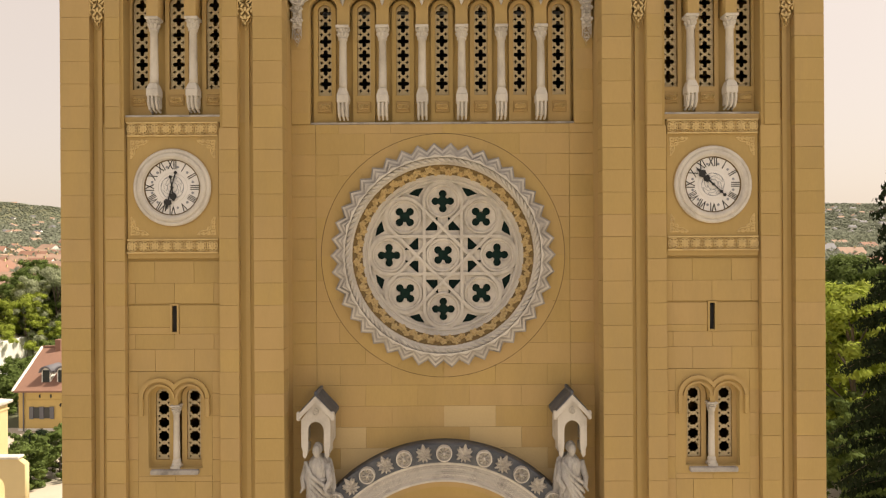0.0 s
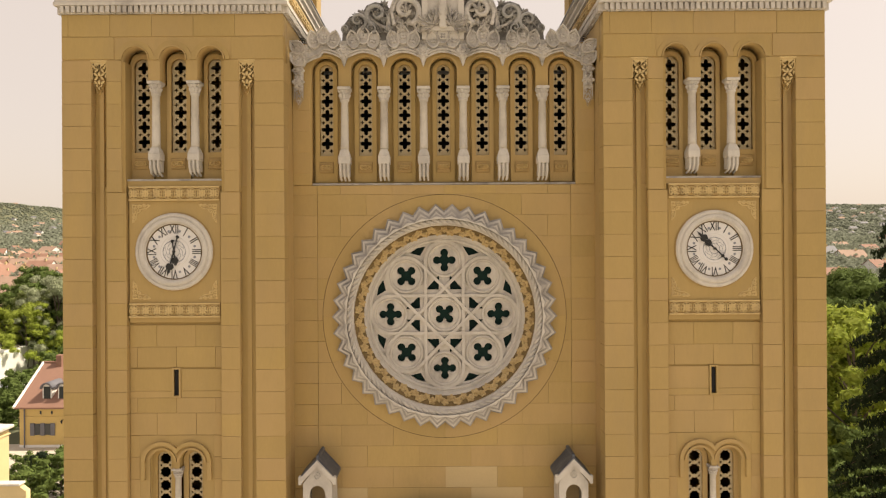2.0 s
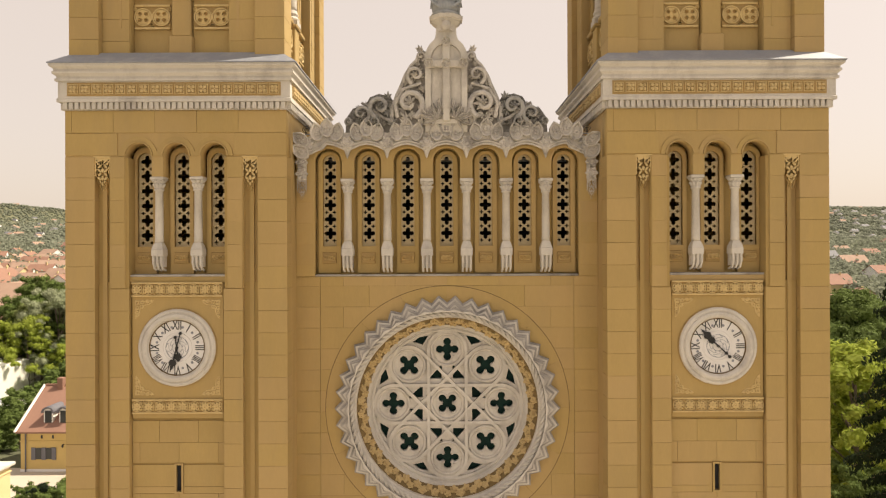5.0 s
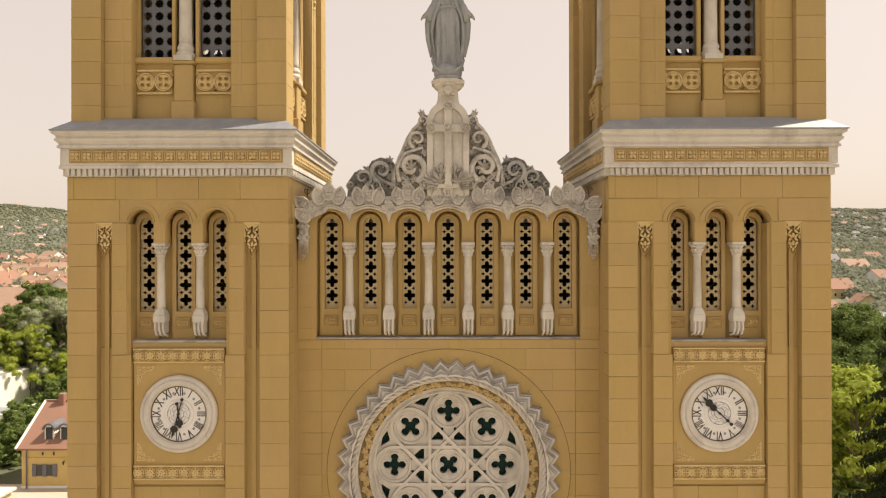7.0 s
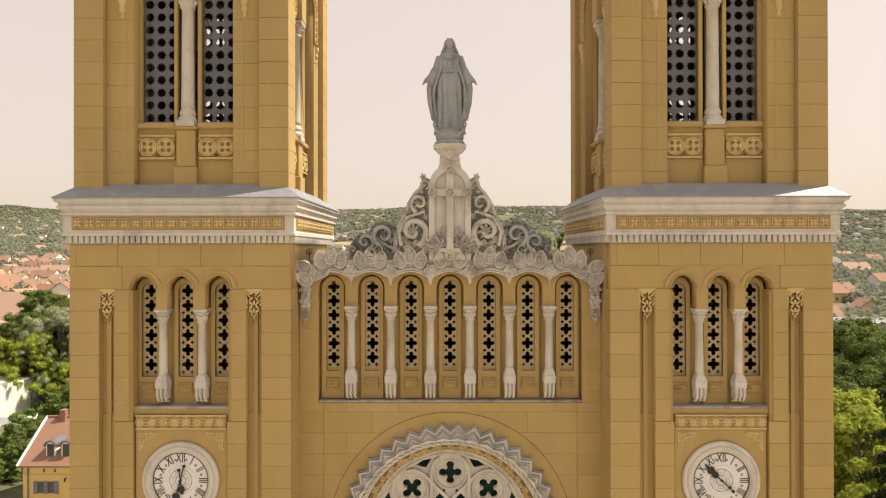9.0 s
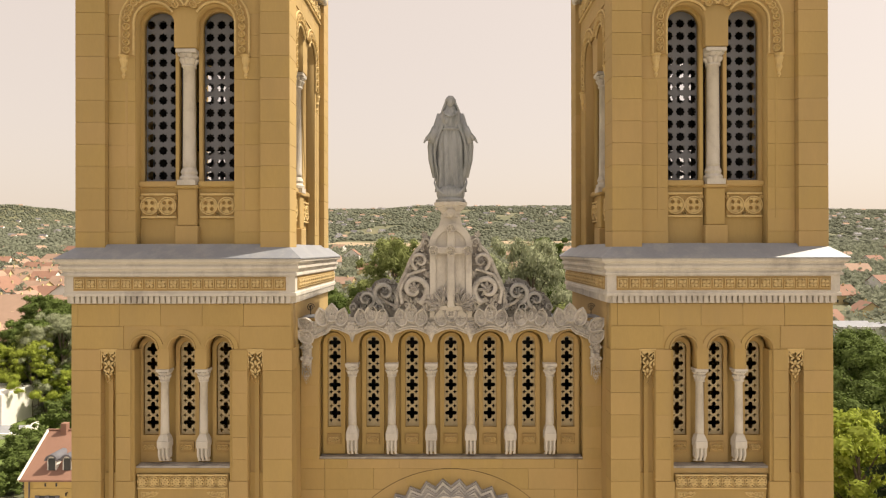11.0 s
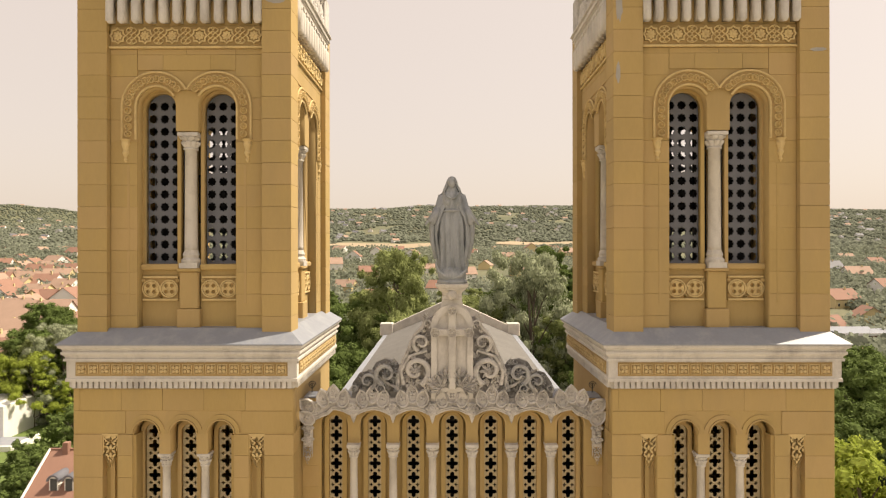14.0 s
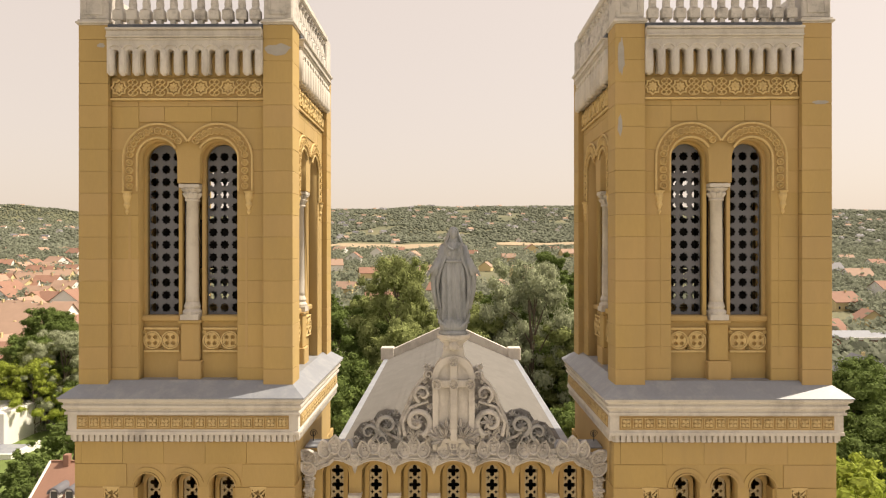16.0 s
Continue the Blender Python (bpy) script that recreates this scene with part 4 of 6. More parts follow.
# arcade
pts = [(-3.63, 16.52), (-3.63, 19.93), (3.63, 19.93), (3.63, 16.52)]
for i in range(3, -4, -1):
    c = 0.951 * i
    pts += [(c + 0.33, 16.52 if i == 3 else 18.86)] + arc(c, 19.29, 0.33, 0, 180, 12) + [(c - 0.33, 16.52 if i == -3 else 18.86)]
part("arcade_wall", plate(pts, [], -0.042, 0.24), OCHRE, nave)
for i in range(-3, 4):
    c = 0.951 * i
    part("arch_ring", plate(arc(c, 19.29, 0.37, 0, 180, 14) + arc(c, 19.29, 0.33, 180, 0, 14), [], -0.06, 0.0), OCHRE, nave)
    part("window_surround", plate(arched(c, 0.27, 16.6, 19.56), [arched(c, 0.165, 17.25, 19.48)], 0.16, 0.249), OCHRE, nave)
    part("grille", lattice(c, 0.17, 17.2, 19.5, 0.27, 0.31), TRACERY, nave)
    part("sill_panel", boxed(c - 0.17, c + 0.17, 0.12, 0.17, 16.83, 17.10, bevel=0.015), GROUND, nave)
    for s in (-0.08, 0.0, 0.08):
        part("flower", rosette(0.06, 0.045, 5), RELIEF, nave, at=Matrix.Translation((c + s, 0.12, 16.965)))
for i in range(6):
    column("column", nave, -2.3775 + 0.951 * i, -0.06, 16.92, 18.86, 0.098, Matrix.Identity(4), cap=0.30, base=0.46, corbel=0.28)
part("sill", boxed(-3.18, 3.18, 0.0, 0.25, 16.52, 16.57, bevel=0.01), OLDSTONE, nave)
part("roof_deck", boxed(-3.6, 3.6, 0.66, 1.7, 19.36, 19.46), LEAD, nave)
part("deck_kerb", boxed(-3.6, 3.6, 1.5, 1.7, 19.47, 19.6, bevel=0.01), LEAD, nave)
part("parapet", boxed(-3.6, 3.6, 0.0, 0.66, 19.935, 19.965), LEAD, nave)
# Near-black sheets added behind the grilles, blocking sky and standing for inner dark.
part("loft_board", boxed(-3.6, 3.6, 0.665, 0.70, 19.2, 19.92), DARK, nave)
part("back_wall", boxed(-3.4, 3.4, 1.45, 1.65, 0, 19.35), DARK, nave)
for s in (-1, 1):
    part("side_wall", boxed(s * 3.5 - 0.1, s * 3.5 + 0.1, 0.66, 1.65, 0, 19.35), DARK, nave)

# scalloped leaf crest over the arcade
leaf = bmesh.new()
out = [(0, -0.21), (0.08, -0.18), (0.148, -0.09), (0.165, 0.01), (0.145, 0.11), (0.08, 0.195), (0, 0.265), (-0.08, 0.195), (-0.145, 0.11), (-0.165, 0.01), (-0.148, -0.09), (-0.08, -0.18)]
rims = [[leaf.verts.new((x * f, y, z * f)) for x, z in out] for f, y in ((1.0, 0.0), (1.0, -0.085), (0.93, -0.11), (0.80, -0.10), (0.72, -0.05))]
for a, b in zip(rims, rims[1:]):
    for i in range(12):
        leaf.faces.new((a[i], a[(i + 1) % 12], b[(i + 1) % 12], b[i]))
leaf.faces.new(rims[-1])
leaf.faces.new(rims[0][::-1])
for i in range(4):
    a = math.pi / 4 + math.pi * i / 2
    lathe(leaf, [(0.036, 0.045), (0.032, 0.085), (0, 0.095)], 0.045 * math.cos(a), 0, 6, 'Y', 0.045 * math.sin(a))
tube(leaf, [(0, -0.055, 0.08), (0, -0.075, 0.13), (0, -0.06, 0.19)], 0.018, 5, 0.5)
leaf_me = finish(leaf)
crest = thing("scalloped_crest", "weathered white stone band of pointed leaves and rosettes above the arcade", "cornice", pose(0, WY - 0.05, 0))
band = [(-3.55, 19.95)]
top = []
low = []
for i in range(113):
    x = -3.36 + 6.72 * i / 112
    k = abs(math.cos(math.pi * x / 0.951))
    drop = 0.0 if abs(x) < 2.9 else -0.10
    low.append((x, 19.53 + 0.17 * k + drop))
    top.append((x, 19.96 + 0.03 * k + drop))
part("band", plate(low + top[::-1], [], -0.10, 0.0), CREST, crest)
for n, (dz, dy) in enumerate(((0.0, -0.09), (0.055, -0.125))):      # rippling roll mouldings under the leaves
    part("roll_moulding", tube(bmesh.new(), [(x, dy, z + dz) for x, z in low[::2]], 0.03, 6), CREST, crest)
for i in range(-14, 15):
    x = i * 0.2378
    ph = i % 4
    z = {0: 20.05, 1: 19.95, 2: 19.78, 3: 19.95}[ph] - (0.06 if abs(i) == 14 else 0.0)
    if ph == 2:
        part("rosette", blossom(0.18, 0.09, 6, CREST), CREST, crest, at=Matrix.Translation((x, -0.10, 19.72)))
        bm = lathe(bmesh.new(), [(0, 19.34), (0.03, 19.40), (0.06, 19.5), (0.11, 19.6)], x, -0.05, 8)
        part("pendant", bm, CREST, crest)
    else:
        part("leaf", leaf_me, CREST, crest, at=Matrix.Translation((x, -0.10, z)) @ Matrix.Rotation(radians(14 * (ph == 1) - 14 * (ph == 3)) , 4, 'Y'))
for s in (-1, 1):
    part("end_plate", boxed(s * 3.46 - 0.10, s * 3.46 + 0.10, -0.10, 0.0, 18.85, 19.9, bevel=0.02), CREST, crest)
    for j, z in enumerate((19.78, 19.5)):
        part("leaf", leaf_me, CREST, crest, at=Matrix.Translation((s * 3.47, -0.10, z)) @ Matrix.Rotation(radians(s * 50), 4, 'Y'))
    for z in (19.25, 18.98):
        part("rosette", blossom(0.16, 0.09, 6, CREST), CREST, crest, at=Matrix.Translation((s * 3.47, -0.10, z)))
    part("hanging_ornament", hanging_ornament(), CREST, crest, at=Matrix.Translation((s * 3.47, -0.09, 18.84)) @ Matrix.Scale(0.62, 4))

# cross panel with scrollwork
panel = thing("cross_gable", "carved stone gable panel with a cross between weathered leaf scrolls", "gable ornament", pose(0, 15.62, 0))
out = [(-0.50, 19.97), (0.50, 19.97), (0.50, 21.75)] + arc(0, 21.72, 0.50, 0, 55, 8) + [(0.24, 22.30), (0.24, 22.42), (-0.24, 22.42), (-0.24, 22.30)] + arc(0, 21.72, 0.50, 125, 180, 8) + [(-0.50, 21.75)]
part("slab", plate(out, [], 0.0, 0.30), STONE, panel)
part("frame", plate(arched(0, 0.50, 20.15, 22.22, 20), [arched(0, 0.36, 20.25, 22.05, 20)], -0.06, 0.0), STONE, panel)
part("field", plate(arched(0, 0.355, 20.26, 22.04, 20), [], -0.006, 0.01), STONE, panel)
bm = bmesh.new()
box(bm, -0.09, 0.09, -0.13, 0.0, 20.2, 22.15, 0.02)
box(bm, -0.42, 0.42, -0.128, 0.0, 21.475, 21.645, 0.02)
part("cross", bm, STONE, panel)
for x, z, r in ((0, 21.56, 0.12), (-0.40, 21.56, 0.12), (0.40, 21.56, 0.12), (0, 22.08, 0.11)):
    part("boss", rosette(r, 0.06, 6, STONE), STONE, panel, at=Matrix.Translation((x, -0.13, z)))
bm = bmesh.new()
lathe(bm, [(0.27, 22.35), (0.24, 22.42), (0.26, 22.5), (0.36, 22.58), (0.36, 22.61), (0.41, 22.63), (0.43, 22.70), (0.40, 22.72)], 0, 0.15, 8, phase=0.5)
part("pedestal", bm, STONE, panel)
bm = lathe(bmesh.new(), [(0.13, -0.02), (0.11, 0.10), (0.04, 0.14), (0, 0.13)], 0, -0.08, 8, 'Y', 22.46)
part("boss", bm, STONE, panel)


def spiral(cx, cz, r, turns, start, flip, y, n=26):
    return [(cx + flip * r * (1 - 0.80 * i / n) * math.cos(start + turns * 2 * math.pi * i / n), y - 0.10 * i / n,
             cz + r * (1 - 0.80 * i / n) * math.sin(start + turns * 2 * math.pi * i / n)) for i in range(n + 1)]


SCROLLSTONE = material("dark_weathered_scroll_stone", (0.34, 0.335, 0.325), 0.92, spread=0.25, scale=4, fine=30, bump=0.3,
                       stain=(0.10, 0.10, 0.102), stain_amount=0.75, stain_scale=3.0, rand=0.2)
# Dark grey stone that also carries the shade of the gaps between scrolls.
DARKSTONE = material("dark_grey_stone", (0.235, 0.225, 0.212), 0.95, spread=0.25, scale=3, fine=25, stain=(0.075, 0.072, 0.068), stain_amount=0.8, stain_scale=3)


def palmette(r, mat, lobes=5, spread=150):
    """A fan of pointed, grooved leaflets growing along +x from the origin, as a shared mesh facing -y."""
    key = ("palmette", round(r, 2), mat.name, lobes)
    if key not in shared:
        bm = bmesh.new()
        for k in range(lobes):
            f = k / (lobes - 1) - 0.5
            a, ln = radians(spread * f), r * (1 - 0.45 * abs(2 * f) ** 1.5)
            c, q = math.cos(a), math.sin(a)
            rows = []
            for t, w, y in ((0.05, 0.05, 0.05), (0.3, 0.12, 0.16), (0.6, 0.15, 0.24), (0.85, 0.085, 0.22), (1.0, 0.012, 0.12)):
                row = []
                for side, lift in ((-1, -0.25), (-0.5, 0.9), (0, 0.55), (0.5, 0.9), (1, -0.25)):
                    u, v = ln * t, ln * w * side * 1.25
                    row.append(bm.verts.new((u * c - v * q, -r * (y * 1.3 * max(0.0, lift) + 0.03 * (lift > 0)), u * q + v * c)))
                rows.append(row)
            for p, o in zip(rows, rows[1:]):
                for n in range(4):
                    bm.faces.new((p[n], p[n + 1], o[n + 1], o[n]))
            for row in (rows[0], rows[-1]):
                bm.faces.new(row)
            bm.faces.new([row[0] for row in rows] + [row[-1] for row in rows[::-1]])
        shared[key] = finish(bm)
        shared[key].materials.append(mat)
    return shared[key]


def leaf_at(parent, x, z, r, deg, mat, y=0.04, lobes=5):
    part("leaf", palmette(r, mat, lobes), mat, parent, at=Matrix.Translation((x, y, z)) @ Matrix.Rotation(-radians(deg), 4, 'Y'))


for s in (-1, 1):
    # Backing greyer than the scrolls: depth shade of the gaps put into colour.
    inner = [(0.48, 19.97), (1.22, 19.97), (1.28, 20.5), (1.14, 20.84), (1.04, 21.05), (0.95, 21.3), (0.82, 21.52), (0.68, 21.66), (0.66, 21.82), (0.56, 21.93), (0.48, 21.9)]
    part("scroll_back", plate([(s * x, z) for x, z in inner][::s], [], 0.10, 0.28), OLDSTONE, panel)
    outer = [(1.2, 19.97), (2.42, 19.97), (2.40, 20.32), (2.24, 20.55), (1.95, 20.62), (1.83, 20.82), (1.62, 20.90), (1.35, 20.84), (1.2, 20.62)]
    part("scroll_back", plate([(s * x, z) for x, z in outer][::s], [], 0.12, 0.27), DARKSTONE, panel)
    edge = [(1.30, 20.2), (1.30, 20.5), (1.17, 20.84), (1.06, 21.08), (0.97, 21.32), (0.83, 21.55), (0.70, 21.68), (0.66, 21.82), (0.56, 21.93)]
    part("stem", tube(bmesh.new(), [(s * x, 0.04, z) for x, z in edge], 0.06, 8, 0.6), CREST, panel)
    part("stem", tube(bmesh.new(), [(s * x, 0.0, z) for x, z in ((1.16, 20.3), (1.22, 20.62), (1.02, 20.98), (0.80, 21.06), (0.60, 21.12))], 0.05, 8, 0.7), CREST, panel)
    part("stem", tube(bmesh.new(), [(s * x, 0.02, z) for x, z in ((1.28, 20.22), (1.5, 20.30), (1.86, 20.58), (2.02, 20.66))], 0.045, 8, 0.7), OLDSTONE, panel)
    # leaves that break the outline
    for x, z, r, deg, mat in ((1.28, 20.60, 0.22, 50, CREST), (1.13, 20.93, 0.18, 30, CREST), (1.04, 21.16, 0.16, 40, CREST), (0.93, 21.40, 0.16, 45, CREST), (0.76, 21.62, 0.15, 50, CREST),
                              (0.62, 21.90, 0.15, 70, CREST), (1.50, 20.84, 0.20, 95, SCROLLSTONE), (1.76, 20.74, 0.20, 60, SCROLLSTONE), (1.98, 20.60, 0.20, 75, SCROLLSTONE), (2.22, 20.44, 0.19, 50, SCROLLSTONE),
                              (2.36, 20.26, 0.18, 25, SCROLLSTONE), (1.30, 20.14, 0.22, 90, SCROLLSTONE), (1.52, 20.12, 0.20, 75, DARKSTONE), (1.80, 20.12, 0.20, 100, DARKSTONE), (2.10, 20.12, 0.18, 80, DARKSTONE),
                              (0.20, 20.26, 0.36, 62, CREST), (0.26, 20.22, 0.34, 20, CREST), (0.15, 20.46, 0.28, 84, CREST), (0.42, 20.32, 0.26, 48, CREST), (0.70, 21.02, 0.24, 130, CREST), (1.04, 20.36, 0.24, 40, CREST), (1.36, 20.50, 0.24, 60, SCROLLSTONE), (1.84, 20.38, 0.22, 100, SCROLLSTONE), (2.16, 20.22, 0.2, 60, SCROLLSTONE), (0.60, 20.14, 0.26, 100, CREST), (0.98, 20.14, 0.24, 85, CREST)):
        if x > 0.65 and z > 20.2:
            x, z, r = x - 0.10, z - 0.07, r * 0.85
        leaf_at(panel, s * x, z, r, deg if s > 0 else 180 - deg, mat, y=-0.06 if x < 0.5 else 0.03)
    for cx, cz, r, mat, f in ((0.73, 21.31, 0.22, CREST, 1), (0.60, 21.76, 0.11, CREST, -1), (0.87, 20.64, 0.35, CREST, -1), (1.58, 20.56, 0.27, SCROLLSTONE, 1),
                              (2.02, 20.40, 0.21, SCROLLSTONE, -1), (2.32, 20.22, 0.10, SCROLLSTONE, 1), (1.72, 20.22, 0.12, SCROLLSTONE, -1)):
        stem = part("scroll", tube(bmesh.new(), spiral(s * cx, cz, r, 1.15, -1.2, s * f, 0.0), 0.23 * r, 8, 0.5), mat, panel)
        part("flower", palmette(r * 0.72, mat, 8, 315), mat, stem, at=Matrix.Translation((s * cx, -0.02, cz)) @ Matrix.Rotation(cx * 4, 4, 'Y'))
        part("bud", blossom(round(r * 0.20, 3), 0.14, 5, mat), mat, stem, at=Matrix.Translation((s * cx, -0.04, cz)))
        for i in range(6):
            a = 1.05 * i + cx * 3
            leaf_at(stem, s * cx + r * 0.66 * math.cos(a), cz + r * 0.66 * math.sin(a), r * 0.55, math.degrees(a) + 50 * s * f, mat, y=0.02)

for s in (-1, 1):                         # wrought iron curl where the crest meets the tower
    curl = thing("iron_curl", "small black wrought iron curl beside the crest", "ironwork", pose(s * 3.50, 16.35, 20.015) @ Matrix.Scale(0.62, 4), group="iron curls")
    bm = bmesh.new()
    tube(bm, [(0.16 * (1 - 0.8 * i / 24) * math.cos(0.5 * i), 0, 0.22 + 0.16 * (1 - 0.8 * i / 24) * math.sin(0.5 * i)) for i in range(25)], 0.014, 5)
    part("scroll", bm, BLACK, curl)
    part("stem", boxed(-0.015, 0.015, -0.015, 0.015, -0.08, 0.3), BLACK, curl)

# nave roof behind
roof = thing("nave_roof", "low gabled nave roof of beige slates with light stone parapet gable", "roof")
bm = bmesh.new()
EA, RI, Y0, Y1 = 19.25, 20.55, 17.6, 32.6
for s in (-1, 1):
    n = math.hypot(3.1, RI - EA)
    rows, cols = 14, 34
    for r in range(rows):
        for c in range(cols):
            f0, f1 = r / rows, (r + 1.12) / rows
            y0 = Y0 + (Y1 - Y0) * (c + (0.5 if r % 2 else 0)) / cols
            y1 = min(Y1, y0 + (Y1 - Y0) / cols - 0.012)
            x0, z0 = s * 3.1 * (1 - f0), EA + (RI - EA) * f0 + 0.05
            x1, z1 = s * 3.1 * (1 - min(1, f1)), EA + (RI - EA) * min(1, f1) + 0.025
            v = [bm.verts.new(p) for p in ((x0, y0, z0), (x0, y1, z0), (x1, y1, z1), (x1, y0, z1))]
            w = [bm.verts.new(p) for p in ((x0, y0, z0 - 0.03), (x0, y1, z0 - 0.03))]
            bm.faces.new(v)
            bm.faces.new((v[0], v[1], w[1], w[0]))
tagged(part("slates", bm, ROOFING, roof), kind="stuff")
bm = prism(bmesh.new(), [(-3.1, EA - 0.02), (3.1, EA - 0.02), (0, RI - 0.02)], Y0, Y1)
part("roof_core", bm, ROOFING, roof)
part("nave_wall", boxed(-2.95, 2.95, Y0 + 0.4, Y1 + 0.3, 0, EA - 0.02), OCHRE, roof)
for s in (-1, 1):
    part("gutter", boxed(s * 3.2 - 0.12, s * 3.2 + 0.12, Y0, Y1 + 0.2, EA - 0.12, EA + 0.05, bevel=0.02), LEAD, roof)
    bm = prism(bmesh.new(), [(s * x, z) for x, z in ((0, RI - 0.1), (3.05, EA - 0.1), (3.05, EA + 0.45), (0, RI + 0.55))], Y1, Y1 + 0.35)
    part("gable_parapet", bm, STONE, roof)
    part("kneeler", boxed(s * 3.15 - 0.32, s * 3.15 + 0.32, Y1 - 0.1, Y1 + 0.5, EA + 0.0, EA + 0.62, bevel=0.03), STONE, roof)


# ---- rose window ----
VINEBACK = material("brown_vine_ground", (0.19, 0.13, 0.055), 0.85, spread=0.2, scale=5, fine=30)
rose = thing("rose_window", "round traceried stone rose window with quatrefoils and a zigzag frame", "rose window", pose(0, WY, ROSE))


def capsule(ang, half, reach, n=12):
    c, s = math.cos(ang), math.sin(ang)
    pts = [(reach + half * math.cos(a), half * math.sin(a)) for a in (math.radians(-90 + 180 * i / n) for i in range(n + 1))]
    pts += [(-reach + half * math.cos(a), half * math.sin(a)) for a in (math.radians(90 + 180 * i / n) for i in range(n + 1))]
    return [(x * c - z * s, x * s + z * c) for x, z in pts]


# pierced stone disc: quatrefoils and the small triangles between the bands
holes = [quatrefoil(0, 0, 0.175, 0.098, math.pi / 4)]
for i in range(8):
    a = i * math.pi / 4
    holes.append(quatrefoil(1.34 * math.cos(a), 1.34 * math.sin(a), 0.185, 0.100, a if i % 2 == 0 else math.pi / 4))
for i in range(8):
    a = (i + 0.5) * math.pi / 4
    p = lambda r, d: (r * math.cos(a + d), r * math.sin(a + d))
    holes.append([p(1.57, 0.0), p(1.745, 0.125), p(1.775, 0.0), p(1.745, -0.125)])
for i in range(4):
    for sx, sy in ((0.31, 0.76), (-0.31, 0.76)):
        a = i * math.pi / 2
        t = [(sx + math.copysign(0.16, sx) * k, sy + z) for k, z in ((-1.15, 0.22), (-1.05, -0.15), (0.95, -0.15))]
        holes.append([(x * math.cos(a) - z * math.sin(a), x * math.sin(a) + z * math.cos(a)) for x, z in t])
disc = [(1.93 * math.cos(2 * math.pi * i / 72), 1.93 * math.sin(2 * math.pi * i / 72)) for i in range(72)]
part("tracery", plate(disc, holes, 0.42, 0.56), STONE, rose)
part("glass", plate([(x * 0.99, z * 0.99) for x, z in disc], [], 0.58, 0.60), GREENGLASS, rose, "dark green leaded glass")
for k in range(4):                       # interlaced bands
    a = k * math.pi / 4
    out, inn = capsule(a, 0.50, 1.34), capsule(a, 0.425, 1.34)
    part("tracery_band", plate(out, [inn], 0.345 - 0.004 * k, 0.42), STONE, rose)
for i in range(9):
    a = i * math.pi / 4
    x, z = (1.34 * math.cos(a), 1.34 * math.sin(a)) if i < 8 else (0, 0)
    bm = lathe(bmesh.new(), [(0.425, 0.0), (0.425, 0.045), (0.395, 0.06), (0.37, 0.045), (0.35, 0.0)], x, 0.42, 28, 'Y', z, caps=False)
    part("ring_moulding", bm, STONE, rose, smooth=False)
    turn = math.pi / 4 if i == 8 or i % 2 else a
    part("cusp", plate(quatrefoil(x, z, 0.19, 0.145, turn), [quatrefoil(x, z, 0.185, 0.118, turn)], 0.40, 0.425), STONE, rose)


def ring_part(name, mat, profile, seg=96):
    bm = bmesh.new()
    rings = [[bm.verts.new((r * math.cos(2 * math.pi * i / seg), y, r * math.sin(2 * math.pi * i / seg))) for i in range(seg)] for r, y in profile]
    for a, b in zip(rings, rings[1:] + rings[:1]):
        for i in range(seg):
            bm.faces.new((a[i], a[(i + 1) % seg], b[(i + 1) % seg], b[i]))
    return part(name, bm, mat, rose)


ring_part("inner_moulding", STONE, [(1.80, 0.42), (1.80, 0.34), (1.84, 0.31), (1.88, 0.33), (1.92, 0.24), (1.97, 0.22), (1.97, 0.42)])
ring_part("splay", VINEBACK, [(1.965, 0.24), (2.17, 0.0), (2.19, 0.0), (2.19, 0.24)])
for i in range(84):
    a = 2 * math.pi * i / 84
    m = Matrix.Rotation(-a, 4, 'Y') @ Matrix.Translation((2.035 + 0.065 * (i % 2), 0.155 - 0.076 * (i % 2), 0)) @ Matrix.Rotation(radians(-49), 4, 'Z') @ Matrix.Rotation(i * 1.7, 4, 'Y')
    part("vine_leaf", blossom(0.10 + 0.012 * (i % 3), 0.06, 5, GOLD), GOLD, rose, at=m)
bm = bmesh.new()
seg = 150
for s0 in range(2):                      # twisted rope
    pts = [((2.275 + 0.034 * math.cos(2 * math.pi * i / 6 * 0.9 + s0 * math.pi)) * math.cos(2 * math.pi * i / 300),
            -0.20 + 0.034 * math.sin(2 * math.pi * i / 6 * 0.9 + s0 * math.pi),
            (2.275 + 0.034 * math.cos(2 * math.pi * i / 6 * 0.9 + s0 * math.pi)) * math.sin(2 * math.pi * i / 300)) for i in range(301)]
    tube(bm, pts, 0.042, 6)
part("rope", bm, STONE, rose)
ring_part("frame_ring", STONE, [(2.185, 0.1), (2.185, -0.12), (2.21, -0.15), (2.36, -0.20), (2.36, 0.1)])
N = 42
# Every other layer in weathered grey: groove shade put into the colour.
for j, (r0, r1, y0, y1, mat) in enumerate(((2.34, 2.71, -0.09, 0.02, OLDSTONE), (2.32, 2.655, -0.15, -0.092, STONE), (2.31, 2.585, -0.20, -0.152, OLDSTONE), (2.30, 2.515, -0.25, -0.202, STONE), (2.30, 2.45, -0.285, -0.252, OLDSTONE), (2.30, 2.40, -0.32, -0.287, STONE))):
    pts = []
    for i in range(N):
        a = 2 * math.pi * i / N
        pts += [(r1 * math.cos(a), r1 * math.sin(a)), (max(r0 + 0.05, r1 - 0.17) * math.cos(a + math.pi / N), max(r0 + 0.05, r1 - 0.17) * math.sin(a + math.pi / N))]
    inner = [((r0 + 0.03) * math.cos(2 * math.pi * i / 96), (r0 + 0.03) * math.sin(2 * math.pi * i / 96)) for i in range(96)]
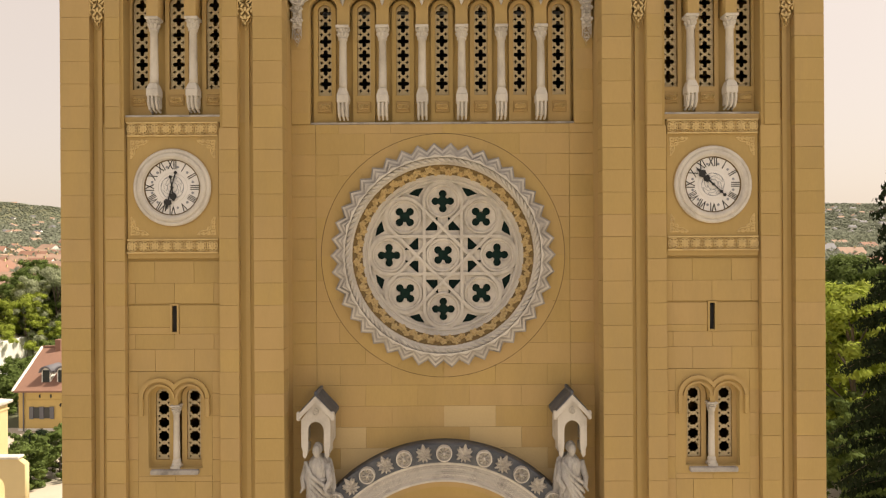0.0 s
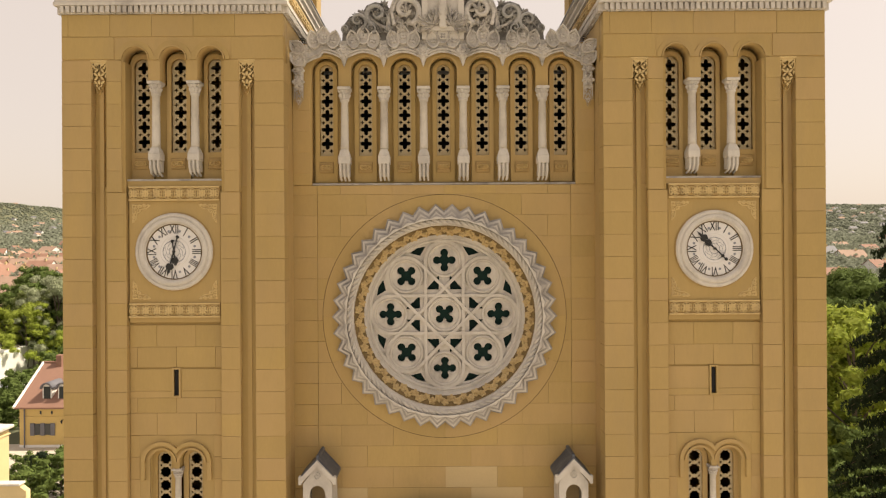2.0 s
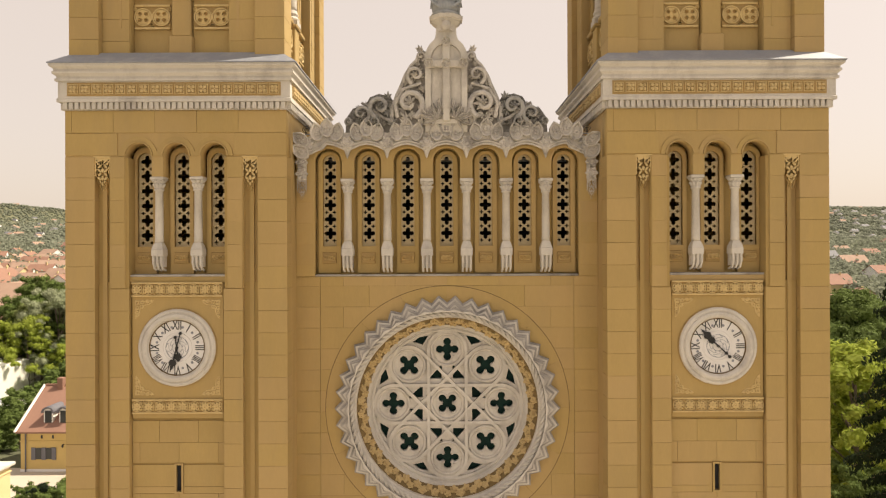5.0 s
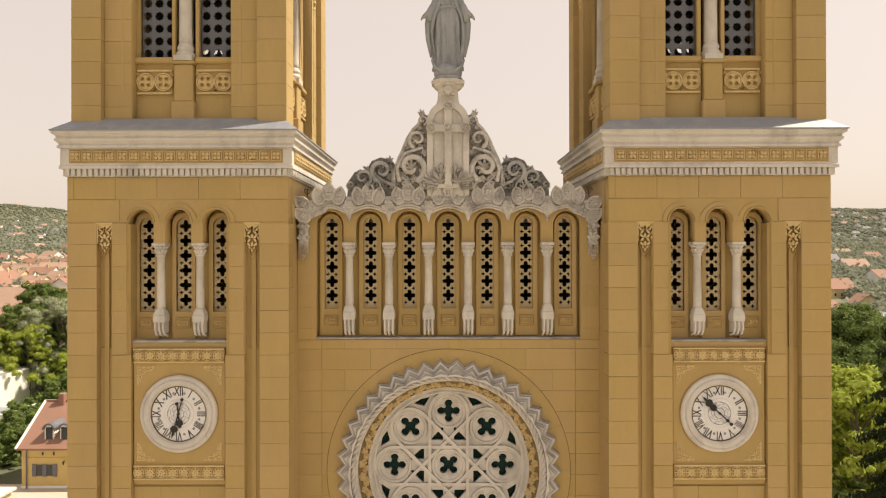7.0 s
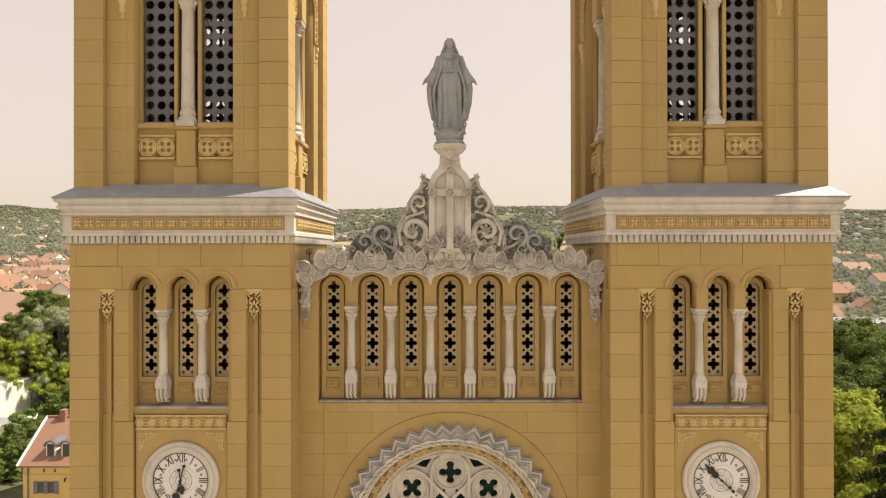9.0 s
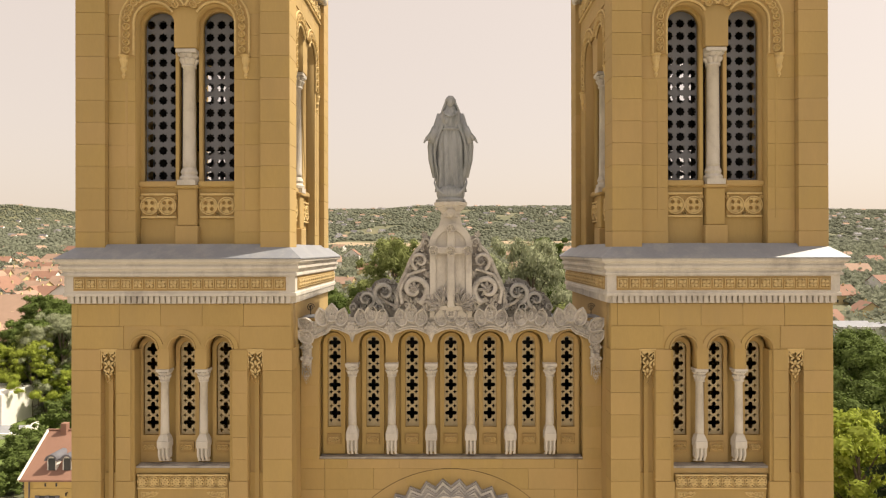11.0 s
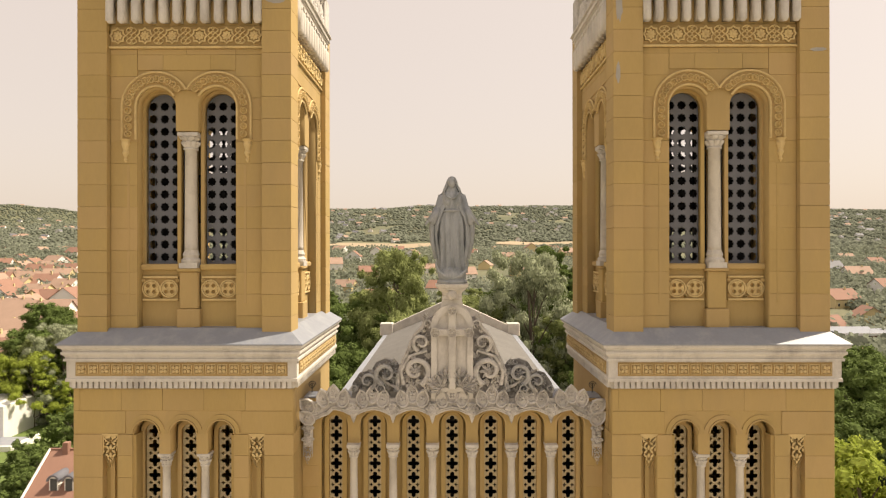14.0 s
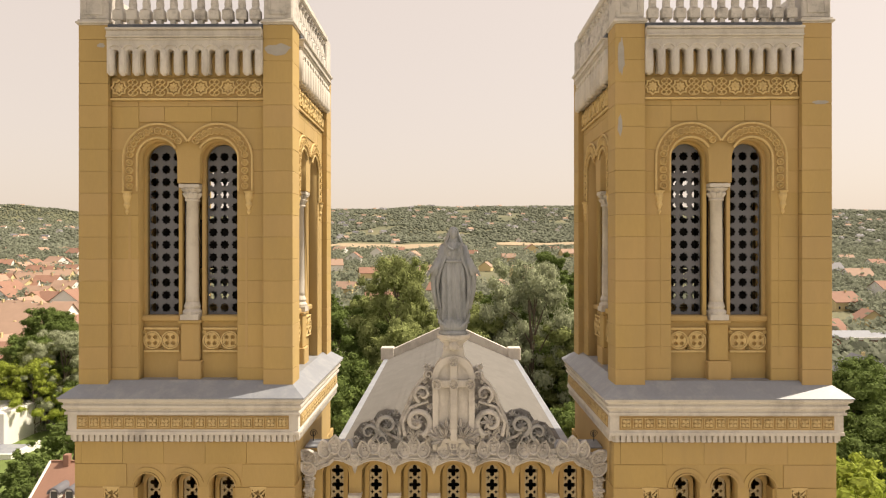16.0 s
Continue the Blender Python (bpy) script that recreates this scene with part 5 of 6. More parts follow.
    part("zigzag", plate(pts, [inner], y0, y1), mat, rose)


# ---- clocks ----
def numeral(txt, size, sx=0.75):
    cu = bpy.data.curves.new("numeral", 'FONT')
    cu.body, cu.size, cu.align_x, cu.align_y, cu.extrude = txt, size, 'CENTER', 'CENTER', 0.004
    ob = bpy.data.objects.new("numeral", cu)
    me = bpy.data.meshes.new_from_object(ob)
    bm = bmesh.new()
    bm.from_mesh(me)
    bpy.data.objects.remove(ob), bpy.data.curves.remove(cu), bpy.data.meshes.remove(me)
    bm.transform(Matrix.Rotation(radians(90), 4, 'X') @ Matrix.Diagonal((sx, 1, 1, 1)))
    return bm


def clock(x, hour_deg, minute_deg):
    y = TY - HL + 0.075
    c = thing("tower_clock", "white round tower clock with black roman numerals", "clock", pose(x, y, 14.94) @ Matrix.Diagonal((0.96, 1, 0.96, 1)), group="tower clocks")
    bm = lathe(bmesh.new(), [(0.92, 0.0), (0.92, 0.05), (0.89, 0.085), (0.85, 0.09), (0.82, 0.075), (0.80, 0.11), (0.74, 0.12), (0.70, 0.10), (0.68, 0.06), (0.665, 0.045), (0.665, 0.02)], seg=64, axis='Y', caps=False)
    part("rim", bm, STONE, c, "pale moulded stone rim")
    part("rim_joint", lathe(bmesh.new(), [(0.665, 0.0), (0.665, 0.05), (0.645, 0.05), (0.64, 0.02)], seg=64, axis='Y', caps=False), UMBER, c)
    part("outer_fillet", lathe(bmesh.new(), [(0.945, 0.0), (0.94, 0.02), (0.915, 0.02)], seg=64, axis='Y', caps=False), GROUND, c)
    part("dial", lathe(bmesh.new(), [(0.66, 0.0), (0.66, 0.03), (0, 0.03)], seg=48, axis='Y'), DIAL, c)
    part("inner_ring", lathe(bmesh.new(), [(0.36, 0.03), (0.355, 0.042), (0.335, 0.042), (0.33, 0.034), (0.0, 0.034)], seg=40, axis='Y'), DIAL, c)
    bm = bmesh.new()
    for r in (0.12, 0.27):
        tube(bm, [(r * math.cos(2 * math.pi * k / 32), -0.036, r * math.sin(2 * math.pi * k / 32)) for k in range(33)], 0.006, 4)
    for k in range(8):                    # faint engraved tendrils
        a = k * math.pi / 4
        tube(bm, [((0.12 + 0.15 * f / 10) * math.cos(a + 0.5 * math.sin(f * 0.63)), -0.036, (0.12 + 0.15 * f / 10) * math.sin(a + 0.5 * math.sin(f * 0.63))) for f in range(11)], 0.005, 4)
    part("centre_pattern", bm, LEAD, c)
    for i, txt in enumerate(("XII", "I", "II", "III", "IIII", "V", "VI", "VII", "VIII", "IX", "X", "XI")):
        a = radians(90 - 30 * i)
        m = Matrix.Translation((0.525 * math.cos(a), -0.036, 0.525 * math.sin(a))) @ Matrix.Rotation(radians(30 * i), 4, 'Y')
        part("numeral", numeral(txt, 0.31, 0.60 if len(txt) < 4 else 0.46), BLACK, c, at=m)
        b = a - radians(15)
        part("marker", lathe(bmesh.new(), [(0.033, 0.03), (0.028, 0.04), (0, 0.04)], 0.50 * math.cos(b), 0, 8, 'Y', 0.50 * math.sin(b)), LEAD, c)
    for name, deg, ln, w, dep in (("hour_hand", hour_deg, 0.33, 0.085, 0.06), ("minute_hand", minute_deg, 0.60, 0.10, 0.075)):
        k = 0.62 if name == "minute_hand" else 0.66
        out = [(-0.012, -0.02), (0.012, -0.02), (0.016, ln * k - 0.07), (w * 0.6, ln * k - 0.08), (w, ln * k), (w * 0.7, ln * k + 0.05), (0.035, ln * k + 0.07), (0.03, ln * k + 0.1), (0.0, ln),
               (-0.03, ln * k + 0.1), (-0.035, ln * k + 0.07), (-w * 0.7, ln * k + 0.05), (-w, ln * k), (-w * 0.6, ln * k - 0.08), (-0.016, ln * k - 0.07)]
        bm = plate(out, [], -dep - 0.012, -dep)
        tail = 0.33 if name == "minute_hand" else 0.22
        box(bm, -0.012, 0.012, -dep - 0.012, -dep, -tail, -0.018)
        lathe(bm, [(0.04, dep - 0.001), (0.04, dep + 0.013)], 0, 0, 12, 'Y', -tail - 0.03)
        part(name, bm, BLACK, c, at=Matrix.Rotation(radians(deg), 4, 'Y'))
    part("axle", lathe(bmesh.new(), [(0.03, 0.03), (0.03, 0.095), (0, 0.1)], seg=10, axis='Y'), BLACK, c)
    return c


clock(-TX, 172, 195)
clock(TX, -48, -46)


# ---- statues ----
def robed(bm, h, lean=0.0, seed=0, arms=((0.10, 0.80), (0.16, 0.63), (0.24, 0.56)), width=1.0, veil=True):
    """A standing robed figure of height h, as closed overlapping shapes."""
    prof = [(0.125, 0.00), (0.125, 0.06), (0.12, 0.18), (0.12, 0.32), (0.125, 0.46), (0.115, 0.56), (0.092, 0.645), (0.108, 0.72), (0.112, 0.78), (0.09, 0.83), (0.04, 0.865), (0.035, 0.90)]
    seg = 78
    rings = []
    for r, f in prof:
        fold = 0.16 * max(0, 1 - f / 0.66) + 0.05
        rings.append([bm.verts.new((h * width * r * math.cos(a) * (1 + fold - 2.2 * fold * abs(math.sin(6.5 * a + 2 * f + seed))), h * r * 0.78 * math.sin(a) * (1 + fold - 2.2 * fold * abs(math.sin(6.5 * a + 2 * f + seed))), h * f))
                      for a in (2 * math.pi * i / seg for i in range(seg))])
    for a, b in zip(rings, rings[1:]):
        for i in range(seg):
            bm.faces.new((a[i], a[(i + 1) % seg], b[(i + 1) % seg], b[i]))
    bm.faces.new(rings[0][::-1]), bm.faces.new(rings[-1])
    if veil:                              # open cape hanging from the shoulders and the wrists
        rows = []
        for f, rx, gape in ((0.055, 0.125, 0.9), (0.16, 0.165, 0.95), (0.28, 0.195, 0.95), (0.40, 0.212, 0.9), (0.50, 0.215, 0.8), (0.58, 0.205, 0.66), (0.66, 0.175, 0.5), (0.74, 0.145, 0.34), (0.80, 0.115, 0.2), (0.85, 0.07, 0.1)):
            row = []
            for shell, back in ((1.0, range(49)), (0.86, range(48, -1, -1))):
                for i in back:
                    a = -math.pi / 2 + gape + (2 * math.pi - 2 * gape) * i / 48
                    k = shell * (1 + 0.085 * math.sin(15 * a + 3 * f + seed) * max(0.1, 1 - f))
                    row.append(bm.verts.new((h * rx * k * math.cos(a), h * (0.02 + 0.55 * rx * k * math.sin(a)), h * (f + 0.018 * math.sin(9 * a) * (f < 0.1)))))
            rows.append(row)
        m = len(rows[0])
        for a, b in zip(rows, rows[1:]):
            for i in range(m):
                bm.faces.new((a[i], a[(i + 1) % m], b[(i + 1) % m], b[i]))
        for row in (rows[0], rows[-1]):
            for i in range(48):
                bm.faces.new((row[i], row[i + 1], row[m - 2 - i], row[m - 1 - i]))
    # mantle behind
    prof = [(0.10 if veil else 0.13, 0.08), (0.11 if veil else 0.15, 0.2), (0.12 if veil else 0.165, 0.36), (0.12 if veil else 0.16, 0.5), (0.13 if veil else 0.15, 0.62), (0.13, 0.74), (0.115, 0.81), (0.06, 0.87)]
    rings = []
    for r, f in prof:
        ring = []
        for i in range(seg):
            a = 2 * math.pi * i / seg
            q = 1 + 0.13 * math.cos(11 * a + 5 * f + seed)
            ring.append(bm.verts.new((h * width * r * math.cos(a) * q, h * (0.085 + r * 0.26 * math.sin(a) * q), h * f)))
        rings.append(ring)
    for a, b in zip(rings, rings[1:]):
        for i in range(seg):
            bm.faces.new((a[i], a[(i + 1) % seg], b[(i + 1) % seg], b[i]))
    bm.faces.new(rings[0][::-1]), bm.faces.new(rings[-1])
    ball = lambda x, y, z, r, k=1.2: bmesh.ops.create_uvsphere(bm, u_segments=14, v_segments=10, radius=1, matrix=Matrix.Translation((x * h, y * h, z * h)) @ Matrix.Diagonal((r * h, r * h, r * h * k, 1)))
    ball(0, -0.034, 0.935, 0.042, 1.35)
    if veil:
        ball(0, 0.012, 0.945, 0.056, 1.15)
        tube(bm, [(0, 0.03 * h, 0.95 * h), (0, 0.045 * h, 0.88 * h), (0, 0.045 * h, 0.79 * h)], 0.060 * h, 14, 2.0)
        for q in (-1, 1):                 # veil falling beside the face
            tube(bm, [(q * 0.012 * h, -0.03 * h, 0.992 * h), (q * 0.044 * h, -0.032 * h, 0.955 * h), (q * 0.056 * h, -0.03 * h, 0.90 * h), (q * 0.085 * h, -0.035 * h, 0.84 * h), (q * 0.05 * h, -0.085 * h, 0.79 * h), (0, -0.098 * h, 0.765 * h)], 0.012 * h, 8, 0.8)
            ball(q * 0.04, -0.045, 0.735, 0.042, 1.2)
    else:
        ball(0, 0.01, 0.95, 0.052, 1.15)
        ball(0, -0.03, 0.905, 0.032, 1.4)
        for q in range(5):                # cloak drawn across the body
            tube(bm, [(-0.11 * h, -0.05 * h, (0.82 - 0.03 * q) * h), (-0.03 * h, -0.105 * h, (0.70 - 0.05 * q) * h), (0.10 * h, -0.075 * h, (0.60 - 0.075 * q) * h), (0.135 * h, -0.01 * h, (0.57 - 0.09 * q) * h)], 0.022 * h, 7, 0.8)
    lathe(bm, [(0.088 * h, 0.632 * h), (0.104 * h, 0.64 * h), (0.104 * h, 0.652 * h), (0.088 * h, 0.66 * h)], seg=20)
    for s in (-1, 1):
        pts = [(s * arms[0][0] * h, 0.0, arms[0][1] * h), (s * arms[1][0] * h, -0.03 * h, arms[1][1] * h), (s * arms[2][0] * h, -0.10 * h, arms[2][1] * h)]
        tube(bm, pts, 0.044 * h, 10, 0.5)
        if arms[2][0] > 0.2:              # wide sleeve
            tube(bm, [(s * 0.15 * h, -0.02 * h, 0.66 * h), (s * 0.19 * h, -0.06 * h, 0.58 * h), (s * 0.20 * h, -0.06 * h, 0.50 * h)], 0.045 * h, 10, 0.7)
            tube(bm, [(s * 0.19 * h, -0.05 * h, 0.59 * h), (s * 0.212 * h, -0.04 * h, 0.47 * h), (s * 0.205 * h, -0.02 * h, 0.33 * h), (s * 0.165 * h, 0.0, 0.15 * h)], 0.03 * h, 8, 0.75)
            tube(bm, [(s * 0.16 * h, -0.02 * h, 0.60 * h), (s * 0.185 * h, 0.03 * h, 0.45 * h), (s * 0.175 * h, 0.04 * h, 0.20 * h)], 0.028 * h, 8, 0.8)
        for q in range(3):
            tube(bm, [pts[2], (pts[2][0] + s * (0.022 + 0.004 * q) * h, pts[2][1] - 0.012 * h, pts[2][2] - (0.012 + 0.014 * q) * h)], 0.011 * h, 6, 0.7)


def statue(name, label, at, h, mat, seed, globe=False, width=1.0, veil=True, arms=None):
    bm = bmesh.new()
    lift = 0.0
    if globe:
        lift = 0.25
        bmesh.ops.create_uvsphere(bm, u_segments=24, v_segments=14, radius=0.34, matrix=Matrix.Translation((0, 0, 0.20)) @ Matrix.Diagonal((1, 0.95, 0.75, 1)))
        lathe(bm, [(0.36, -0.0), (0.36, 0.06), (0.30, 0.10)], seg=20)
        for q in (-1, 1):                 # crescent horns
            tube(bm, [(0.0, -0.26, 0.16), (q * 0.18, -0.25, 0.19), (q * 0.32, -0.22, 0.30), (q * 0.385, -0.18, 0.46), (q * 0.37, -0.15, 0.58)], 0.06, 8, 0.15)
    fig = bmesh.new()
    robed(fig, h - lift, seed=seed, width=width, veil=veil, **({"arms": arms} if arms else {}))
    fig.transform(Matrix.Translation((0, 0, lift)))
    me = bpy.data.meshes.new("fig")
    fig.to_mesh(me), fig.free()
    bm.from_mesh(me)
    bpy.data.meshes.remove(me)
    ob = part(name, bm, mat, None, smooth=True)
    ob.matrix_basis = at
    return tagged(ob, label, "statue")


statue("bronze_statue", "green-grey bronze robed statue with open arms on a globe", pose(0, 15.77, 22.72), 2.56, BRONZE, 0, globe=True, width=1.12,
       arms=((0.10, 0.80), (0.158, 0.64), (0.245, 0.535)))

# ---- portal ----
portal = thing("portal_arch", "projecting round portal arch with stone rosettes and mouldings", "portal", pose(0, 15.35, 0))
CZ = 5.27
rings = [("slate_cover", 3.66, 3.24, 0.0, 0.50, SLATE), ("carved_band", 3.20, 2.84, 0.02, 0.48, OLDSTONE),
         ("moulding", 2.80, 2.66, 0.05, 0.48, OCHRE), ("moulding", 2.655, 2.52, 0.14, 0.48, OCHRE), ("moulding", 2.515, 2.38, 0.24, 0.48, OCHRE), ("moulding", 2.375, 2.24, 0.34, 0.48, OCHRE)]
for name, ro, ri, y0, y1, mat in rings:
    part(name, plate(arc(0, CZ, ro, 36, 144, 48) + arc(0, CZ, ri, 144, 36, 48), [], y0, y1), mat, portal)
for s in (-1, 1):
    part("jamb", boxed(s * 2.15 - 0.33, s * 2.15 + 0.33, 0.05, 0.48, 0, 6.9, bevel=0.04), OCHRE, portal)
for r in (3.22, 2.82):
    bm = bmesh.new()
    tube(bm, [(x, 0.03, z) for x, z in arc(0, CZ, r, 37, 143, 60)], 0.045, 6)
    part("roll_moulding", bm, STONE, portal)
for i in range(13):
    a = radians(43.2 + 7.8 * i)
    m = Matrix.Translation((3.47 * math.cos(a), 0.0, CZ + 3.47 * math.sin(a)))
    if i % 2 == 0:
        part("rosette", rosette(0.19, 0.13, 8, STONE), STONE, portal, at=m)
    else:
        for q, r in ((0, 0.27), (55, 0.22), (-55, 0.22), (125, 0.2), (-125, 0.2)):
            leaf_at(portal, 3.44 * math.cos(a), CZ + 3.44 * math.sin(a), r, math.degrees(a) + q, STONE, y=-0.01)
carve = blossom(0.075, 0.04, 6, STONE)
for i in range(64):
    a = radians(38 + 104 * i / 63)
    for r in (3.10, 2.95):
        part("carving", carve, STONE, portal, at=Matrix.Translation((r * math.cos(a), 0.05, CZ + r * math.sin(a))))
# Near-black sheet stands for the shade in the door recess.
part("tympanum", plate(arched(0, 2.26, 0, CZ + 2.26, 40), [], 0.46, 0.49), DARK, portal, "near-black sheet standing for the unlit recess above the door")

SAINT = material("rain_washed_saint_stone", (0.47, 0.45, 0.425), 0.9, spread=0.2, scale=4, fine=30, bump=0.25, stain=(0.17, 0.16, 0.155), stain_amount=0.8, stain_scale=4.0, streak=0.4)

# ---- saints under canopies beside the portal ----
for s in (-1, 1):
    x = s * 2.93
    can = thing("statue_canopy", "pale stone niche canopy with a slate gabled roof", "canopy", pose(x, 15.70, 0) @ Matrix.Diagonal((0.83, 1, 1, 1)), group="canopies beside the portal")
    out = [(-0.40, 9.0), (-0.36, 8.90), (-0.36, 8.78), (-0.30, 8.72), (-0.25, 8.80), (-0.22, 9.02), (-0.22, 9.35)] + arc(0, 9.35, 0.22, 180, 0, 10) + [(0.22, 9.02), (0.25, 8.80), (0.30, 8.72), (0.36, 8.78), (0.36, 8.90), (0.40, 9.0), (0.40, 9.62), (0.0, 10.05), (-0.40, 9.62)]
    part("front", plate(out, [], -0.70, -0.58), STONE, can)
    part("gable_band", plate([(-0.46, 9.62), (-0.46, 9.76), (0, 10.16), (0.46, 9.76), (0.46, 9.62), (0, 10.02)], [], -0.76, -0.64), STONE, can)
    part("boss", rosette(0.085, 0.03, 5, STONE), STONE, can, at=Matrix.Translation((0, -0.70, 9.80)))
    for q in (-1, 1):
        part("side", boxed(q * 0.36 - 0.04, q * 0.36 + 0.04, -0.58, 0.05, 9.0, 9.62), STONE, can)
        part("acroterion", boxed(q * 0.47 - 0.05, q * 0.47 + 0.05, -0.76, -0.66, 9.60, 9.80, bevel=0.02), STONE, can)
        bm = prism(bmesh.new(), [(0, 10.12), (q * 0.50, 9.68), (q * 0.50, 9.75), (0, 10.20)], -0.70, 0.05)
        part("roof_slope", bm, SLATE, can, "dark slate slope")
    part("ridge", boxed(-0.05, 0.05, -0.68, 0.05, 10.17, 10.25, bevel=0.02), SLATE, can)
    part("back", boxed(-0.34, 0.34, 0.0, 0.05, 8.7, 9.62), PALE, can)
    for q in (-1, 1):
        part("bracket", boxed(q * 0.31 - 0.06, q * 0.31 + 0.06, -0.56, -0.20, 8.80, 9.0, bevel=0.02), STONE, can)
    ped = thing("statue_pedestal", "tall stone pedestal carrying a saint", "pedestal", pose(x, 15.22, 0), group="pedestals beside the portal")
    part("shaft", lathe(bmesh.new(), [(0.42, 0), (0.42, 0.5), (0.34, 0.6), (0.34, 6.4), (0.42, 6.5), (0.46, 6.72)], seg=8, phase=0.5), STONE, ped)
    statue("stone_statue", "weathered pale stone standing robed saint", pose(x, 15.22, 6.72, 0, 0, 12 * s), 2.3, SAINT, 2 + s, width=0.92, veil=False,
           arms=((0.10, 0.80), (0.145, 0.64), (0.11, 0.57)))


# ---- paving round the church ----
PAVING = material("pale_paving", (0.46, 0.41, 0.34), 0.9, spread=0.12, scale=0.25, fine=4, stain=(0.33, 0.29, 0.24), stain_amount=0.4, stain_scale=0.15)
bm = bmesh.new()
px, py = [-46 + 4 * i for i in range(24)], [-60 + 4 * i for i in range(31)]
g = [[bm.verts.new((x, y, ground_height(x, y) + 0.18)) for x in px] for y in py]
for a, b in zip(g, g[1:]):
    for i in range(len(px) - 1):
        bm.faces.new((a[i], a[i + 1], b[i + 1], b[i]))
tagged(part("pavement", bm, PAVING, None), "pale sunlit stone paving around the church", "pavement", kind="structure")


# ---- trees ----
def foliage(name, base, rand=0.7, trans=0.28):
    m = material(name, base, 0.85, spread=0.25, scale=0.35, fine=3.0, bump=0, rand=rand, island=True)
    nt = m.node_tree
    bsdf = nt.nodes["Principled BSDF"]
    bsdf.inputs["Specular IOR Level"].default_value = 0.15
    tr = nt.nodes.new("ShaderNodeBsdfTranslucent")
    mix = nt.nodes.new("ShaderNodeMixShader")
    mix.inputs[0].default_value = trans
    src = bsdf.inputs["Base Color"].links[0].from_socket
    nt.links.new(src, tr.inputs["Color"])
    nt.links.new(bsdf.outputs[0], mix.inputs[1])
    nt.links.new(tr.outputs[0], mix.inputs[2])
    nt.links.new(mix.outputs[0], nt.nodes["Material Output"].inputs["Surface"])
    return m


LEAF = foliage("green_leaves", (0.115, 0.16, 0.045), 0.45, trans=0.26)
BRIGHT = foliage("yellow_green_leaves", (0.33, 0.39, 0.075), 0.45, trans=0.45)
SILVER = foliage("silver_willow_leaves", (0.33, 0.36, 0.235), 0.4, trans=0.24)
OLIVE = foliage("olive_green_leaves", (0.25, 0.285, 0.11), 0.45, trans=0.28)
NEEDLE = foliage("dark_spruce_needles", (0.018, 0.03, 0.014), 0.5)
BARK = material("grey_brown_bark", (0.13, 0.10, 0.075), 0.9, spread=0.25, scale=3, fine=20, bump=0.4)


def leaf_cloud(rng, centres, count, size, droop=0.0, core=0.0):
    """Many small leaves gathered round clump centres (x, y, z, radius), denser towards each clump's skin."""
    c = np.array(centres)
    w = c[:, 3] ** 2
    idx = rng.choice(len(c), count, p=w / w.sum())
    d = rng.normal(size=(count, 3))
    d /= np.linalg.norm(d, axis=1)[:, None]
    rad = c[idx, 3] * (0.62 + 0.45 * rng.random(count))
    p = c[idx, :3] + d * rad[:, None] * np.array([1, 1, 0.8])
    n = d + rng.normal(scale=0.42, size=(count, 3)) + np.array([0, 0, 0.2])
    n /= np.linalg.norm(n, axis=1)[:, None]
    t = np.cross(n, rng.normal(size=(count, 3)))
    if droop:
        t[:, 2] -= droop
    t /= np.linalg.norm(t, axis=1)[:, None]
    b = np.cross(n, t)
    s = size * (0.6 + 0.8 * rng.random(count))[:, None]
    k = 0.42
    quad = np.stack([p - t * s, p + b * s * k, p + t * s, p - b * s * k], 1).reshape(-1, 3)
    verts, faces = quad.tolist(), [(4 * i, 4 * i + 1, 4 * i + 2, 4 * i + 3) for i in range(count)]
    if core:
        ball = bmesh.new()
        bmesh.ops.create_icosphere(ball, subdivisions=2, radius=1)
        bv, bf = np.array([v.co for v in ball.verts]), [[v.index for v in f.verts] for f in ball.faces]
        ball.free()
        for x, y, z, r in centres:
            q = bv * (core * r * rng.uniform(0.75, 1.1, size=(len(bv), 1))) * np.array([1, 1, 0.8]) + np.array([x, y, z])
            n0 = len(verts)
            verts += q.tolist()
            faces += [[i + n0 for i in f] for f in bf]
    me = bpy.data.meshes.new("leaves")
    me.from_pydata(verts, [], faces)
    return me


def broad_tree(seed, h, r, mat, leaves=5000, size=0.22, label="", name="tree", droop=0.0, low=0.25, boughs=20):
    rng = np.random.default_rng(seed)
    ob = thing(name, label, "tree")
    bm = bmesh.new()
    tube(bm, [(0, 0, -0.4), (0.05 * h * rng.normal() * 0.3, 0, h * 0.25), (0.02 * h * rng.normal(), 0.02 * h * rng.normal(), h * 0.8)], 0.024 * h, 8, 0.25)
    centres = []
    for i in range(boughs):
        a, f = i * 2.4 + rng.random(), low + (0.95 - low) * (i + rng.random()) / boughs
        reach = r * math.sin(math.pi * (0.18 + 0.72 * f)) * (0.45 + 0.55 * rng.random())
        e = Vector((reach * math.cos(a), reach * math.sin(a), h * f))
        tube(bm, [(0, 0, h * max(0.12, f - 0.22)), e * 0.55 + Vector((0, 0, h * (f - 0.12) * 0.45)), e], 0.006 * h, 5, 0.3)
        centres.append((e.x, e.y, e.z, r * (0.17 + 0.13 * rng.random())))
        for _ in range(5):
            q = e + Vector(rng.normal(size=3)) * r * 0.24
            centres.append((q.x, q.y, min(q.z, h * 0.97), r * (0.08 + 0.11 * rng.random())))
    centres.append((0, 0, h * 0.9, r * 0.3))
    part("trunk", bm, BARK, ob)
    me = leaf_cloud(rng, centres, leaves, size, droop=droop, core=0.66)
    part("crown", me, mat, ob)
    return ob


